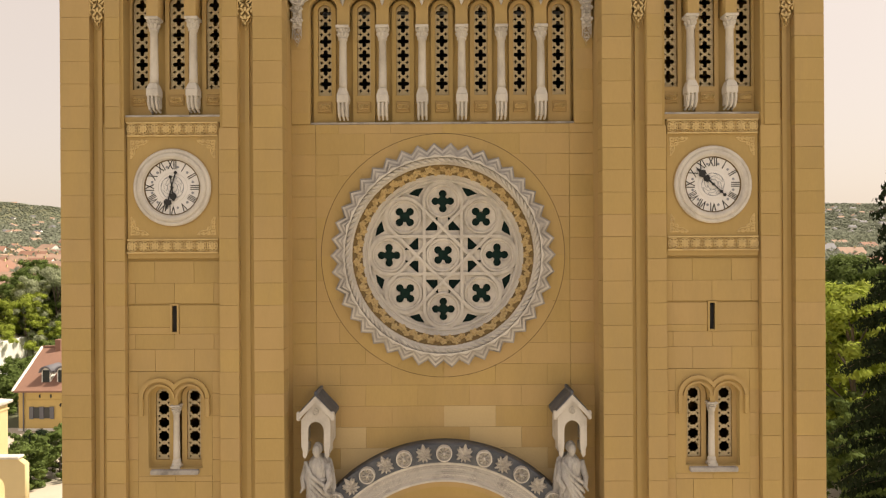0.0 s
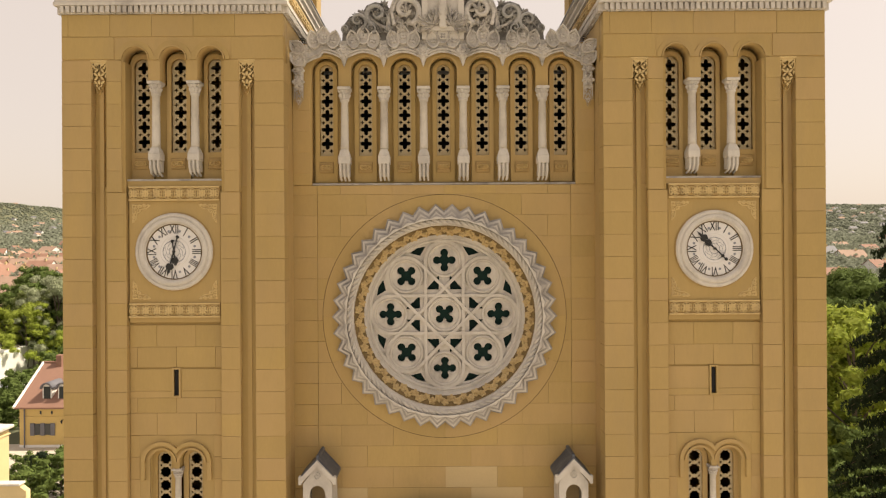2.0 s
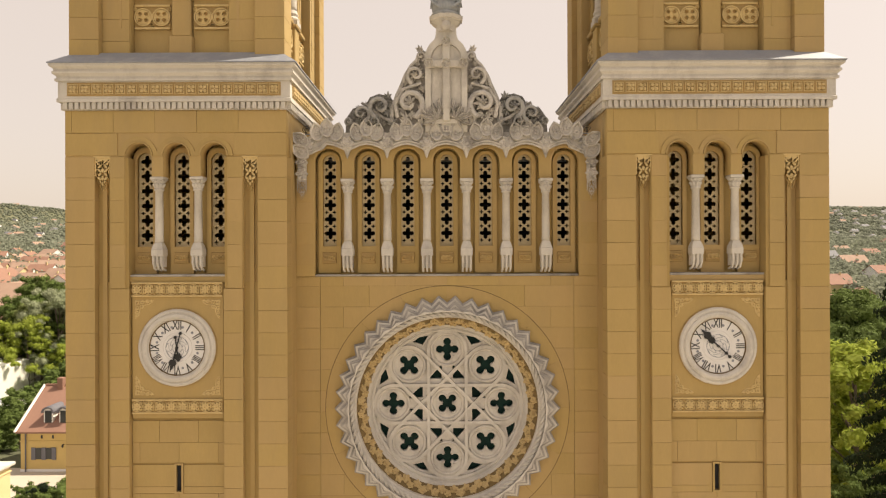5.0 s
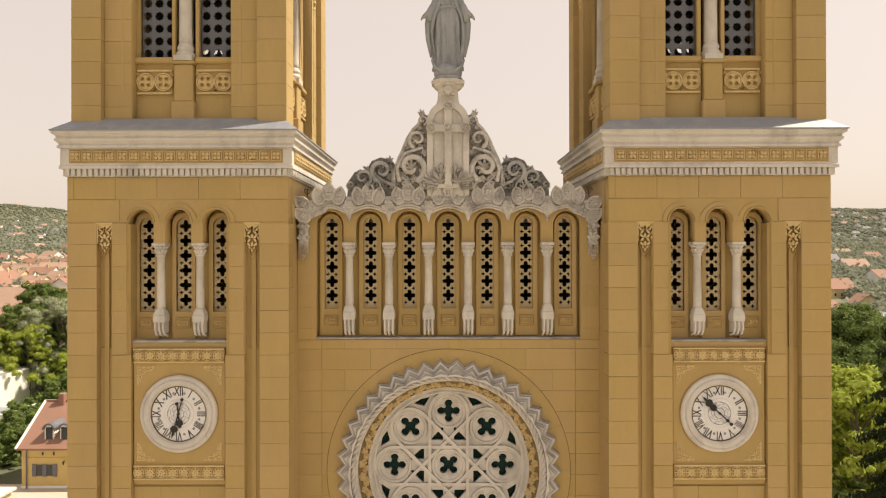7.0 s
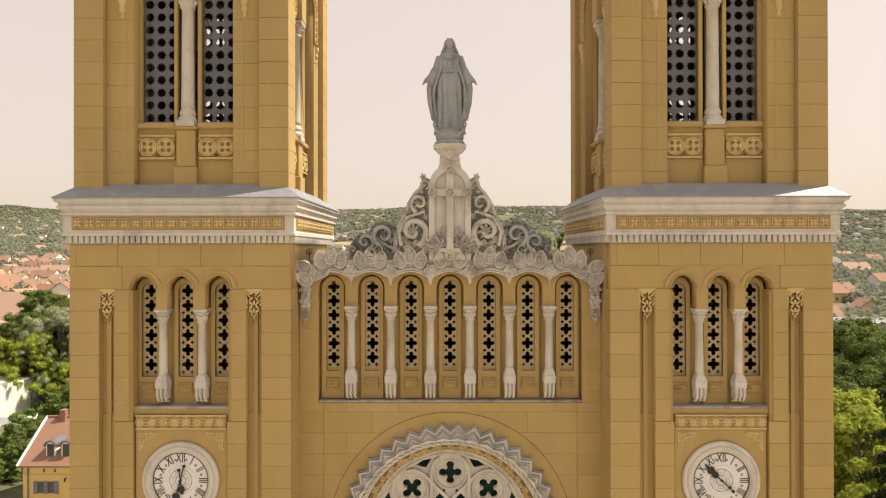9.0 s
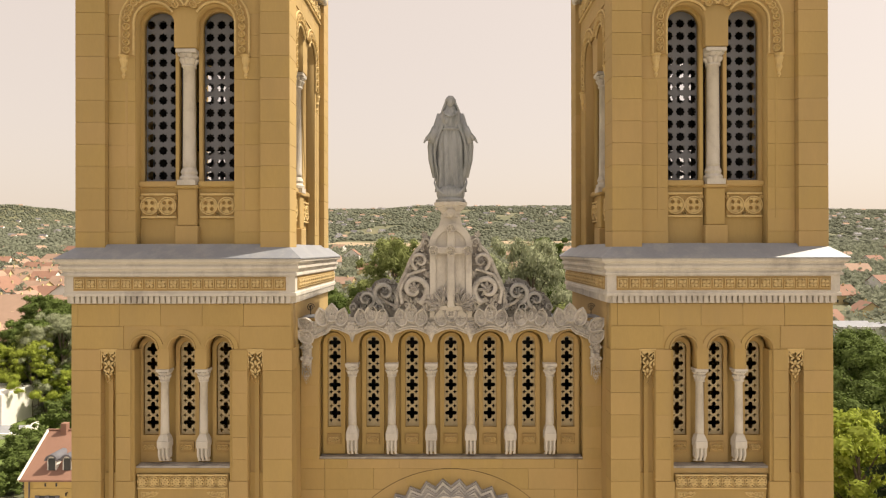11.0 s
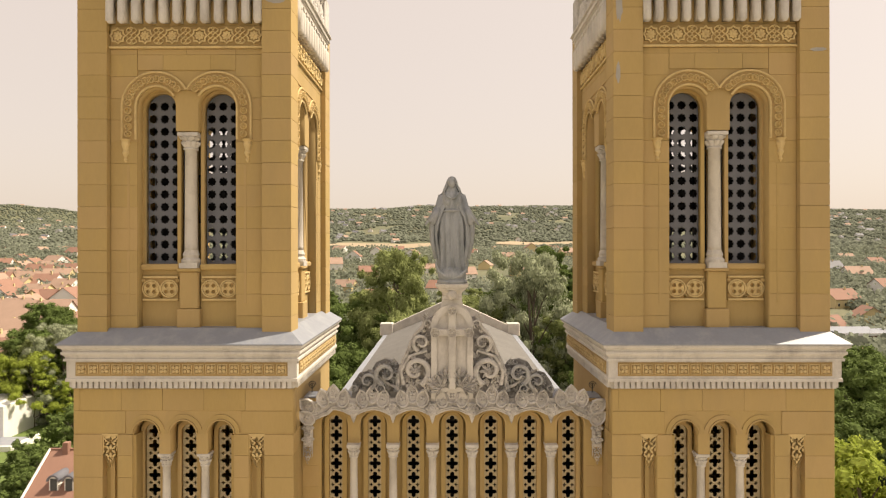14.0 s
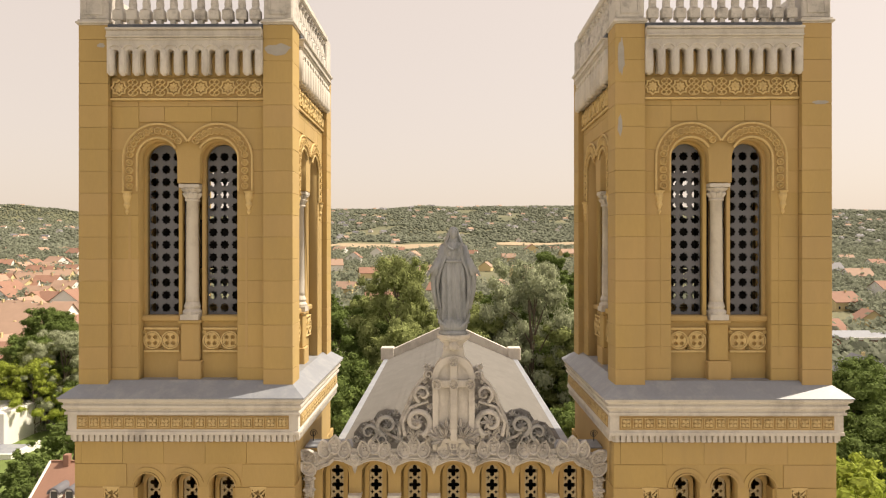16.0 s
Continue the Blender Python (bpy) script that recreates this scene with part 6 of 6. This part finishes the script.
def spruce(h, r):
    rng = np.random.default_rng(77)
    ob = thing("spruce_tree", "tall dark green spruce with drooping branches", "tree")
    bm = bmesh.new()
    tube(bm, [(0, 0, -0.4), (0, 0, h)], 0.22, 8, 0.15)
    part("trunk", bm, BARK, ob)
    limbs = bmesh.new()
    cs = []
    for i in range(150):
        f = (i + 0.5) / 150
        z = 1.2 + (h - 1.4) * f
        a = i * 2.399
        ln = r * (1 - f) ** 0.62 * (0.7 + 0.45 * rng.random()) + 0.15
        pts = [Vector((ln * s * math.cos(a), ln * s * math.sin(a), z + 0.15 * ln * s - 0.42 * ln * s * s)) for s in (0, 0.35, 0.7, 1.0)]
        tube(limbs, pts, 0.03, 4, 0.3)
        for s in np.linspace(0.15, 1.0, max(4, int(ln * 9))):
            p = Vector((ln * s * math.cos(a), ln * s * math.sin(a), z + 0.15 * ln * s - 0.42 * ln * s * s))
            cs.append((p.x, p.y, p.z - 0.12, 0.20 + 0.12 * (1 - s)))
    tagged(part("branch", limbs, BARK, ob), kind="stuff")
    me = leaf_cloud(rng, cs, 60000, 0.11, droop=1.6)
    part("needles", me, NEEDLE, ob)
    return ob


def plant(master, x, y, s=1.0, turn=0.0, dz=0.0, wide=1.0):
    return copy_thing(master, pose(x, y, ground_height(x, y) + dz, 0, 0, turn) @ Matrix.Diagonal((s * wide, s * wide, s, 1)))


def at_place(ob, x, y, s=1.0, turn=0.0):
    ob.matrix_basis = pose(x, y, ground_height(x, y), 0, 0, turn) @ Matrix.Diagonal((s, s, s, 1))
    return ob


oak = broad_tree(1, 13, 5.2, LEAF, 16000, 0.18, "full round green broadleaf tree in summer leaf")
maple = broad_tree(2, 12, 4.2, BRIGHT, 12000, 0.17, "bright yellow-green broadleaf tree beside the church")
willow = broad_tree(3, 22, 7.5, SILVER, 30000, 0.20, "tall silvery green willow tree", name="willow_tree", droop=0.9)
lime = broad_tree(8, 20, 7.0, OLIVE, 30000, 0.20, "tall olive green broadleaf tree behind the nave")
ash = broad_tree(4, 17, 6.0, LEAF, 20000, 0.19, "tall dense dark green broadleaf tree")
poplar = broad_tree(5, 27, 4.0, LEAF, 13000, 0.26, "tall narrow dark green poplar tree", name="poplar_tree", low=0.12)
shrub = broad_tree(6, 4.2, 2.6, LEAF, 4500, 0.14, "dense rounded dark green shrub", name="shrub", low=0.15)
thuja = broad_tree(7, 5.5, 1.9, NEEDLE, 6000, 0.11, "dark green bushy yew tree on the paving", name="yew_tree", low=0.1)

# right of the church
at_place(spruce(19.0, 3.9), 18.0, 24.5)
at_place(maple, 25.6, 41.0, 1.02)
for x, y, m, s, tn in ((24.6, 37.5, shrub, 1.3, 40), (27.6, 44.5, maple, 0.95, 80), (33.0, 54, oak, 0.95, 10), (35.5, 57.0, ash, 0.78, 130), (43.5, 69.4, oak, 1.15, 200), (40.5, 66.0, ash, 0.9, 300),
                       (47, 74, ash, 0.95, 30), (52, 80, oak, 1.05, 60), (21.5, 33.0, shrub, 1.0, 200), (23.2, 36.0, oak, 0.42, 20), (30.0, 49.0, ash, 0.6, 250)):
    plant(m, x, y, s, tn)
# behind the left house
for x, y, m, s, tn in ((-67, 107, lime, 0.66, 15), (-72.5, 110, lime, 0.62, 100), (-61, 109, lime, 0.6, 50), (-63.5, 114, ash, 0.85, 220), (-75, 117, ash, 0.9, 10), (-62.2, 106, willow, 0.72, 75), (-64.5, 101.5, maple, 0.95, 10), (-69, 103, maple, 0.9, 130), (-57.5, 99.5, maple, 0.62, 60), (-69, 119, oak, 1.15, 330),
                       (-58.5, 103, oak, 0.62, 60), (-50.6, 88, shrub, 1.6, 10), (-48.8, 75.5, shrub, 1.15, 44), (-46.4, 73.5, shrub, 1.0, 12), (-91, 148, ash, 1.02, 45), (-86, 147, oak, 1.1, 145),
                       (-94.5, 160, ash, 0.9, 3), (-104, 168, oak, 0.9, 90), (-43.4, 67.0, shrub, 0.9, 200), (-64.5, 105.0, oak, 0.8, 270), (-83, 128, oak, 0.9, 0), (-79, 133, ash, 0.75, 20)):
    k = 1.07 if 98 < y < 116 else 1.0
    plant(m, x * k, y * k, s * k, tn)
for x, y, m, s, tn in ((-24.9, 42.5, shrub, 0.75, 0), (-28.7, 45.5, shrub, 0.6, 80), (-25.6, 40.0, shrub, 0.65, 150), (-26.0, 39.2, shrub, 0.5, 33)):
    plant(m, x, y, s, tn)
# behind the nave
for x, y, m, s, tn in ((-12.5, 78, ash, 0.85, 0), (17.5, 88, lime, 0.78, 190), (-2.5, 74, lime, 0.66, 140), (-15.5, 70, ash, 0.95, 20), (-18, 82, ash, 0.95, 100), (3, 90, lime, 0.85, 10),
                       (19, 92, oak, 1.35, 44), (20.5, 75, oak, 1.15, 80), (16.0, 70, oak, 0.95, 33), (20.8, 137, poplar, 1.12, 0), (24.5, 141, poplar, 0.95, 60), (24, 120, ash, 1.35, 15), (29, 128, ash, 1.3, 75),
                       (21, 145, ash, 1.4, 200), (12, 110, oak, 1.3, 5), (2, 115, oak, 1.2, 95), (-8, 105, ash, 1.0, 31), (-20, 112, ash, 1.15, 62), (-26, 130, oak, 1.2, 12), (-14, 130, oak, 1.05, 77),
                       (5, 68, oak, 0.8, 10), (-12.5, 62, oak, 1.05, 30), (12, 60, oak, 0.9, 120), (-17, 58, oak, 0.9, 10), (17.5, 60, ash, 0.75, 10), (27, 150, oak, 1.4, 10), (0, 140, oak, 1.1, 0)):
    plant(m, x, y, s * (1.26 if m is willow else 1.2 if m is lime else 1.05), tn)
plant(lime, -8.3, 108, 1.42, 40, wide=0.74)
plant(lime, -13.5, 122, 1.1, 140, wide=0.8)
plant(willow, 11.5, 90, 1.23, 60, wide=0.78)
plant(poplar, 28.5, 146, 1.02, 200)
for m in (oak, willow, ash, poplar, shrub, thuja):
    m.matrix_basis = {"willow_tree": pose(5, 96, -5.2), "poplar_tree": pose(31, 142, -5.9), "shrub": pose(-45, 61.5, -3.2), "yew_tree": pose(-26.8, 44, -2.0) @ Matrix.Diagonal((0.64, 0.64, 0.64, 1))}.get(m.name.split(".")[0], pose(0, 0, 0))
oak.matrix_basis = pose(24, 84, ground_height(24, 84))
grove = random.Random(21)                 # gardens between the nave and the fields
for _ in range(46):
    y = grove.uniform(118, 260)
    x = y * grove.uniform(-0.23, 0.23)
    plant(grove.choice((oak, ash, lime, oak)), x, y, grove.uniform(0.5, 0.85), grove.uniform(0, 360))
lime.matrix_basis = pose(-5.5, 84, ground_height(-5.5, 84)) @ Matrix.Diagonal((0.9, 0.9, 0.9, 1))
ash.matrix_basis = pose(-24, 95, ground_height(-24, 95))


# ---- houses ----
WINDOW = material("dark_window_glass", (0.03, 0.035, 0.04), 0.15, spread=0.2, bump=0)
GREYROOF = material("grey_slate_roof", (0.13, 0.13, 0.15), 0.7, spread=0.15, scale=0.4, fine=3)
PALEROOF = material("faded_salmon_roof_tiles", (0.33, 0.222, 0.168), 0.85, spread=0.16, scale=0.3, fine=3)


def house(x, y, w, d, h, rh, turn, roof_mat, wall_mat, label, far=False):
    z = ground_height(x, y)
    ob = thing("house", label, "house", pose(x, y, z - 0.3, 0, 0, turn), group="village houses")
    bm = boxed(-w / 2, w / 2, -d / 2, d / 2, 0, h)
    v = [bm.verts.new(p) for p in ((-w / 2, -d / 2, h), (-w / 2, d / 2, h), (-w / 2, 0, h + rh), (w / 2, -d / 2, h), (w / 2, d / 2, h), (w / 2, 0, h + rh))]
    bm.faces.new(v[:3]), bm.faces.new(v[3:])
    part("wall", bm, wall_mat, ob)
    e = 0.45
    for s in (-1, 1):
        y1, z1 = s * (d / 2 + e), h - e * rh / (d / 2)
        bm = bmesh.new()
        a = [bm.verts.new(p) for p in ((-w / 2 - e, y1, z1), (w / 2 + e, y1, z1), (w / 2 + e, 0, h + rh), (-w / 2 - e, 0, h + rh))]
        b = [bm.verts.new(p) for p in ((-w / 2 - e, y1, z1 + 0.2), (w / 2 + e, y1, z1 + 0.2), (w / 2 + e, 0, h + rh + 0.2), (-w / 2 - e, 0, h + rh + 0.2))]
        bm.faces.new(a), bm.faces.new(b)
        for i in range(4):
            bm.faces.new((a[i], a[(i + 1) % 4], b[(i + 1) % 4], b[i]))
        part("roof", bm, roof_mat, ob)
    part("chimney", boxed(w * 0.2 - 0.3, w * 0.2 + 0.3, -0.9, -0.3, h + rh * 0.5, h + rh + 0.9), PLASTER, ob)
    if not far:
        for i in range(max(2, int(w / 3.2))):
            xx = -w / 2 + w * (i + 0.5) / max(2, int(w / 3.2))
            win = part("window", boxed(xx - 0.5, xx + 0.5, -d / 2 - 0.03, -d / 2 + 0.05, 0.95, 2.25), WINDOW, ob)
            part("frame", boxed(xx - 0.58, xx + 0.58, -d / 2 - 0.05, -d / 2 - 0.031, 2.26, 2.36), WHITEWALL, win)
    return ob


hr = random.Random(5)
roofs = [(TILE, "red tiled roof"), (TILE, "red tiled roof"), (PALEROOF, "faded salmon tiled roof"), (PALEROOF, "faded salmon tiled roof"), (GREYROOF, "grey roof")]
for lo, hi, dists in ((-0.70, -0.565, (176, 190, 205, 222, 240, 255, 262, 282, 300, 310, 330, 345, 365, 385, 400, 425, 440, 470, 500, 540, 580, 620, 660, 720, 780)),
                      (0.565, 0.68, (215, 250, 300, 340, 400, 440, 520, 600, 700)),
                      (-0.19, 0.19, (240, 255, 300, 330, 350, 365, 380, 395, 410, 425, 440, 455, 470, 485, 500, 515, 530, 545, 560, 580, 600, 620, 640, 660, 680, 700, 720, 740, 760, 780, 800))):
    for k, dist in enumerate(dists):
        f = lo + (hi - lo) * ((k * 0.618) % 1.0)
        rm, words = roofs[hr.randrange(5 if lo > 0.5 else 4)]
        wm = hr.choice((WHITEWALL, PLASTER, WHITEWALL))
        big = hr.uniform(0.9, 1.5)
        house(f * dist, dist, 11 * big, 8.5 * big, 3.2 * big, 3.2 * big, hr.choice((0, 90, 15, -20, 75)), rm, wm,
              "village house with %s and %s walls" % (words, "white" if wm is WHITEWALL else "cream"), far=dist > 330)
for k in range(170):                       # scattered on the hillsides
    dist = hr.uniform(1050, 2000)
    f = hr.choice((hr.uniform(-0.70, -0.55), hr.uniform(-0.2, 0.2), hr.uniform(-0.2, 0.2), hr.uniform(0.56, 0.69)))
    rm, words = roofs[hr.choice((2, 3, 4, 4))]
    house(f * dist, dist, hr.uniform(8, 13), 8, 3.6, 3.0, hr.choice((0, 90, 40)), rm, WHITEWALL, "distant white hillside house with %s" % words, far=True)
for k in range(26):                       # close rows of roofs below the hill
    dist = 172 + 15 * k + hr.uniform(-5, 5)
    f = -0.685 + 0.115 * ((k * 0.381 + 0.3) % 1.0)
    rm, words = roofs[(0, 2, 3, 2, 1)[k % 5]]
    wm = (WHITEWALL, PLASTER)[k % 2]
    house(f * dist, dist, hr.uniform(12, 17), hr.uniform(9, 12), 3.4, hr.uniform(3.2, 4.4), hr.choice((0, 8, -10, 90)), rm, wm,
          "village house with %s and %s walls" % (words, "white" if wm is WHITEWALL else "cream"), far=dist > 330)
# large roofs of the near village
house(-120, 186, 40, 13, 4.5, 5.5, 4, PALEROOF, WHITEWALL, "long white building with faded salmon tiled roof")
house(-146, 224, 34, 20, 4.0, 8.0, 0, PALEROOF, WHITEWALL, "broad house with large faded salmon tiled roof")
house(93, 147, 12, 9, 3.2, 3.6, 85, GREYROOF, WHITEWALL, "house with dark grey roof and white gable")

# flat-roofed hall beyond the trees
hall = thing("flat_roofed_hall", "low brick hall with a flat grey roof", "hall", pose(131, 200, ground_height(131, 200)))
part("wall", boxed(-16, 16, -8, 8, -0.5, 4.2), TILE, hall)
part("roof", boxed(-16.6, 16.6, -8.6, 8.6, 4.2, 4.7, bevel=0.05), LEAD, hall)
part("fascia", boxed(-16.7, 16.7, -8.75, -8.62, 4.0, 4.75), WHITEWALL, hall)

# yellow house with dormers
hx, hy, hz = -32.4, 62.5, -2.95
yh = thing("parish_house", "yellow plastered house with red tiled roof and two dormers", "house", pose(hx, hy, hz, 0, 0, 0))
YELLOW = material("yellow_house_plaster", (0.55, 0.40, 0.16), 0.9, spread=0.08)
bm = boxed(-5.8, 5.8, -3.5, 4.5, 0, 3.95)
for sx in (-5.8, 5.8):
    bm.faces.new([bm.verts.new(p) for p in ((sx, -3.5, 3.95), (sx, 4.5, 3.95), (sx, 0.5, 7.0))])
part("wall", bm, YELLOW, yh)
part("plinth", boxed(-5.83, 5.83, -3.54, 4.54, -0.2, 0.55), WHITEWALL, yh)
part("string_course", boxed(-5.85, 5.85, -3.56, -3.49, 3.0, 3.1), YELLOW, yh)
part("eaves", boxed(-6.0, 6.0, -3.85, -3.51, 3.82, 4.0, bevel=0.03), WHITEWALL, yh)
for s, y1 in ((-1, -3.95), (1, 4.95)):
    bm = bmesh.new()
    a = [bm.verts.new(p) for p in ((-6.0, y1, 3.85), (6.0, y1, 3.85), (6.0, 0.5, 7.15), (-6.0, 0.5, 7.15))]
    b = [bm.verts.new(p + Vector((0, 0, 0.15))) for p in (v.co for v in a)]
    bm.faces.new(a), bm.faces.new(b)
    for i in range(4):
        bm.faces.new((a[i], a[(i + 1) % 4], b[(i + 1) % 4], b[i]))
    part("roof", bm, TILE, yh)
    bm = bmesh.new()
    tube(bm, [(-6.05, y1, 4.0), (-6.05, 0.5, 7.3)], 0.13, 6)
    part("verge", bm, WHITEWALL, yh)
part("ridge", boxed(-6, 6, 0.38, 0.62, 7.25, 7.4, bevel=0.03), TILE, yh)
for dx in (-3.55, -2.15):
    dm = part("dormer", prism(bmesh.new(), [(dx - 0.42, 4.5), (dx + 0.42, 4.5), (dx + 0.42, 5.55)] + arc(dx, 5.5, 0.42, 12, 168, 8), -3.1, -0.9), WHITEWALL, yh)
    part("dormer_roof", plate(arc(dx, 5.5, 0.58, 0, 180, 10) + arc(dx, 5.5, 0.44, 180, 0, 10), [], -3.3, -0.8), GREYROOF, dm)
    part("dormer_window", boxed(dx - 0.30, dx + 0.30, -3.14, -3.08, 4.62, 5.7), WINDOW, dm)
win = part("window", boxed(-4.45, -2.95, -3.55, -3.45, 1.45, 2.45), WINDOW, yh)
for dx in (-4.62, -2.78, -3.7):
    part("shutter", boxed(dx - 0.19, dx + 0.19, -3.60, -3.552, 1.4, 2.5), GREYROOF, win)
part("door", boxed(-1.35, -0.55, -3.55, -3.45, 0.0, 2.2), GREYROOF, yh)
part("downpipe", lathe(bmesh.new(), [(0.06, 0), (0.06, 3.9)], -5.3, -3.62, 8), GREYROOF, yh)
for dx in (-3.9, -2.9):
    part("vent", boxed(dx - 0.07, dx + 0.07, -3.53, -3.49, 3.3, 3.6), WINDOW, yh)
part("chimney", boxed(-4.60, -4.05, 0.0, 0.6, 6.4, 8.05, bevel=0.04), TILE, yh)
lamp = thing("wall_lamp", "small black lamp on the yellow house wall", "lamp", pose(hx - 1.9, hy - 3.5, hz + 2.75))
part("arm", boxed(-0.03, 0.03, -0.25, 0.0, 0, 0.05), BLACK, lamp)
part("lantern", lathe(bmesh.new(), [(0.04, -0.25), (0.1, -0.05), (0.03, 0.08)], 0, -0.25, 6), BLACK, lamp)

# white modern house, lawn wall and fence
mh = thing("modern_house", "white cubic modern house with a dark window and terrace wall", "house", pose(-71.0, 101, ground_height(-67, 99) - 0.2))
part("wall", boxed(-7, 2.2, 0, 9, 0, 5.6, bevel=0.08), WHITEWALL, mh)
part("window", boxed(-3.5, 1.4, -0.06, 0.1, 2.0, 4.6), WINDOW, mh)
part("terrace_wall", boxed(-7, 7.6, -7.0, -6.6, 0, 1.5, bevel=0.04), WHITEWALL, mh)
part("terrace_side", boxed(7.61, 8.0, -7.0, 0, 0, 1.5, bevel=0.04), WHITEWALL, mh)
part("terrace", boxed(-7, 7.6, -6.59, -0.01, 0, 0.9), LEAD, mh)
fence = thing("garden_fence", "dark grey boarded garden fence", "fence", pose(-61.5, 109, ground_height(-61.5, 109), 0, 0, -6))
for i in range(40):
    part("board", boxed(-5.0 + 0.25 * i, -4.77 + 0.25 * i, -0.02, 0.02, -0.3, 1.7), GREYROOF, fence)

# gate pier and arched wall by the yard
gp = thing("gate_pier", "cream plastered gate pier with a stone cap", "gate pier", pose(-26.2, 37.6, ground_height(-26, 37.6)))
part("shaft", boxed(-0.75, 0.75, -0.75, 0.75, -0.3, 5.6, bevel=0.03), PLASTER, gp)
part("neck", boxed(-0.8, 0.8, -0.8, 0.8, 5.25, 5.32), PLASTER, gp)
part("cap", boxed(-0.95, 0.95, -0.95, 0.95, 5.6, 5.8, bevel=0.05), STONE, gp)
part("cap_top", lathe(bmesh.new(), [(1.2, 5.8), (0.2, 6.05)], 0, 0, 4, phase=0.5), STONE, gp)
aw = thing("arched_wall", "low cream garden wall with an arched opening", "wall", pose(-24.6, 36.2, ground_height(-24.6, 36.2)))
part("panel", plate([(-2.6, -0.3), (1.6, -0.3), (1.6, 2.55), (1.2, 2.85), (-2.6, 2.85)], [arched(-0.3, 0.8, 0.1, 2.05)], -0.2, 0.2), PLASTER, aw)
part("coping", boxed(-2.6, 1.3, -0.28, 0.28, 2.86, 3.0, bevel=0.03), STONE, aw)

# ---- distant woods, scrub and fields ----
def far_woods():
    rng = np.random.default_rng(11)
    V, crowns = [], []
    n = 0
    for _ in range(84000):
        f = rng.choice([rng.uniform(-0.78, -0.52), rng.uniform(-0.24, 0.24), rng.uniform(-0.24, 0.24), rng.uniform(0.52, 0.78), rng.uniform(-0.8, 0.8)])
        y = 150 + 2100 * rng.random() ** 0.75
        if y < 170 and abs(f) < 0.5:
            continue
        x = f * y
        if y < 420 and -0.72 < f < -0.54 and rng.random() < 0.75:
            continue
        if 230 < y < 800 and abs(f) < 0.2 and rng.random() < 0.66:
            continue
        dens = noise.noise((x / 90, y / 130, 3.0)) + 0.5 * noise.noise((x / 30, y / 40, 5.0))
        field = 900 < y < 1060 and abs(x) < 260
        if field and dens < 0.35:
            continue
        if dens < -0.26 - 0.16 * (y > 1050) and not (x < -950 and y > 1300):
            continue
        s = rng.uniform(2.6, 5.2) * (1.0 if y > 700 else 0.8)
        z = ground_height(x, y)
        if y > 800:                       # far off a tree is one lumpy crown
            crowns.append((x, y, z, s * rng.uniform(0.5, 1.05), rng.random()))
            continue
        leaves = 12 if y > 600 else 24
        c = rng.normal(size=(leaves, 3)) * np.array([0.45, 0.45, 0.42]) * s + np.array([x, y, z + s * 0.75])
        d = rng.normal(size=(leaves, 3)) * 0.55 + np.array([0.15, -0.35, 0.8]); d /= np.linalg.norm(d, axis=1)[:, None]
        t = np.cross(d, rng.normal(size=(leaves, 3))); t /= np.linalg.norm(t, axis=1)[:, None]
        b = np.cross(d, t)
        q = s * (0.36 if leaves == 12 else 0.28)
        V.append(np.stack([c - t * q, c + b * q * 0.8, c + t * q, c - b * q * 0.8], 1).reshape(-1, 3))
        n += leaves
    V = np.concatenate(V)
    verts, faces = V.tolist(), np.arange(4 * n).reshape(-1, 4).tolist()
    ball = bmesh.new()
    bmesh.ops.create_icosphere(ball, subdivisions=1, radius=1)
    bv, bf = np.array([v.co for v in ball.verts]), np.array([[v.index for v in f.verts] for f in ball.faces])
    ball.free()
    for x, y, z, r, tall in crowns:
        q = bv * (r * rng.uniform(0.75, 1.2, size=(len(bv), 1))) * np.array([1, 1, 0.42 + 0.4 * tall]) + np.array([x, y, z + r * 0.3])
        faces += (bf + len(verts)).tolist()
        verts += q.tolist()
    me = bpy.data.meshes.new("woods")
    me.from_pydata(verts, [], faces)
    me.polygons.foreach_set("use_smooth", [len(f) == 3 for f in faces])
    return me


# Paler and greyer than near leaves: distance haze is in the base colour.
WOODS = foliage("hazed_woodland_leaves", (0.23, 0.25, 0.19), 0.45, trans=0.45)
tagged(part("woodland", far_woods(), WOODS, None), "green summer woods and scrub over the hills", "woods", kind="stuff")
FIELD = material("ripe_wheat_stubble", (0.33, 0.26, 0.175), 0.95, spread=0.15, scale=0.02, fine=0.3)
bm = bmesh.new()
for x0, x1, y0, y1 in ((-210, 40, 965, 1030), (60, 240, 1000, 1050), (-60, 120, 905, 930)):
    xs = np.linspace(x0, x1, 26)
    rows = [[bm.verts.new((x, y, ground_height(x, y) + 1.0)) for x, y in
             ((x, y0 + (y1 - y0) * f + 22 * noise.noise((x / 45, f * 2, y0)) * (0.5 + f)) for x in xs)] for f in np.linspace(0, 1, 8)]
    for a, b in zip(rows, rows[1:]):
        for i in range(25):
            bm.faces.new((a[i], a[i + 1], b[i + 1], b[i]))
tagged(part("wheat_field", bm, FIELD, None), "golden harvested wheat field below the hills", "field", kind="structure")
LAWN = material("mown_lawn", (0.12, 0.17, 0.04), 0.95, spread=0.2, scale=0.3, fine=4, bump=0.2)
bm = bmesh.new()
g = [[bm.verts.new((x, y, ground_height(x, y) + 0.18)) for x in np.linspace(-72, -44, 15)] for y in np.linspace(66, 110, 22)]
for a, b in zip(g, g[1:]):
    for i in range(14):
        bm.faces.new((a[i], a[i + 1], b[i + 1], b[i]))
tagged(part("lawn", bm, LAWN, None), "mown green lawn below the modern house", "lawn", kind="structure")
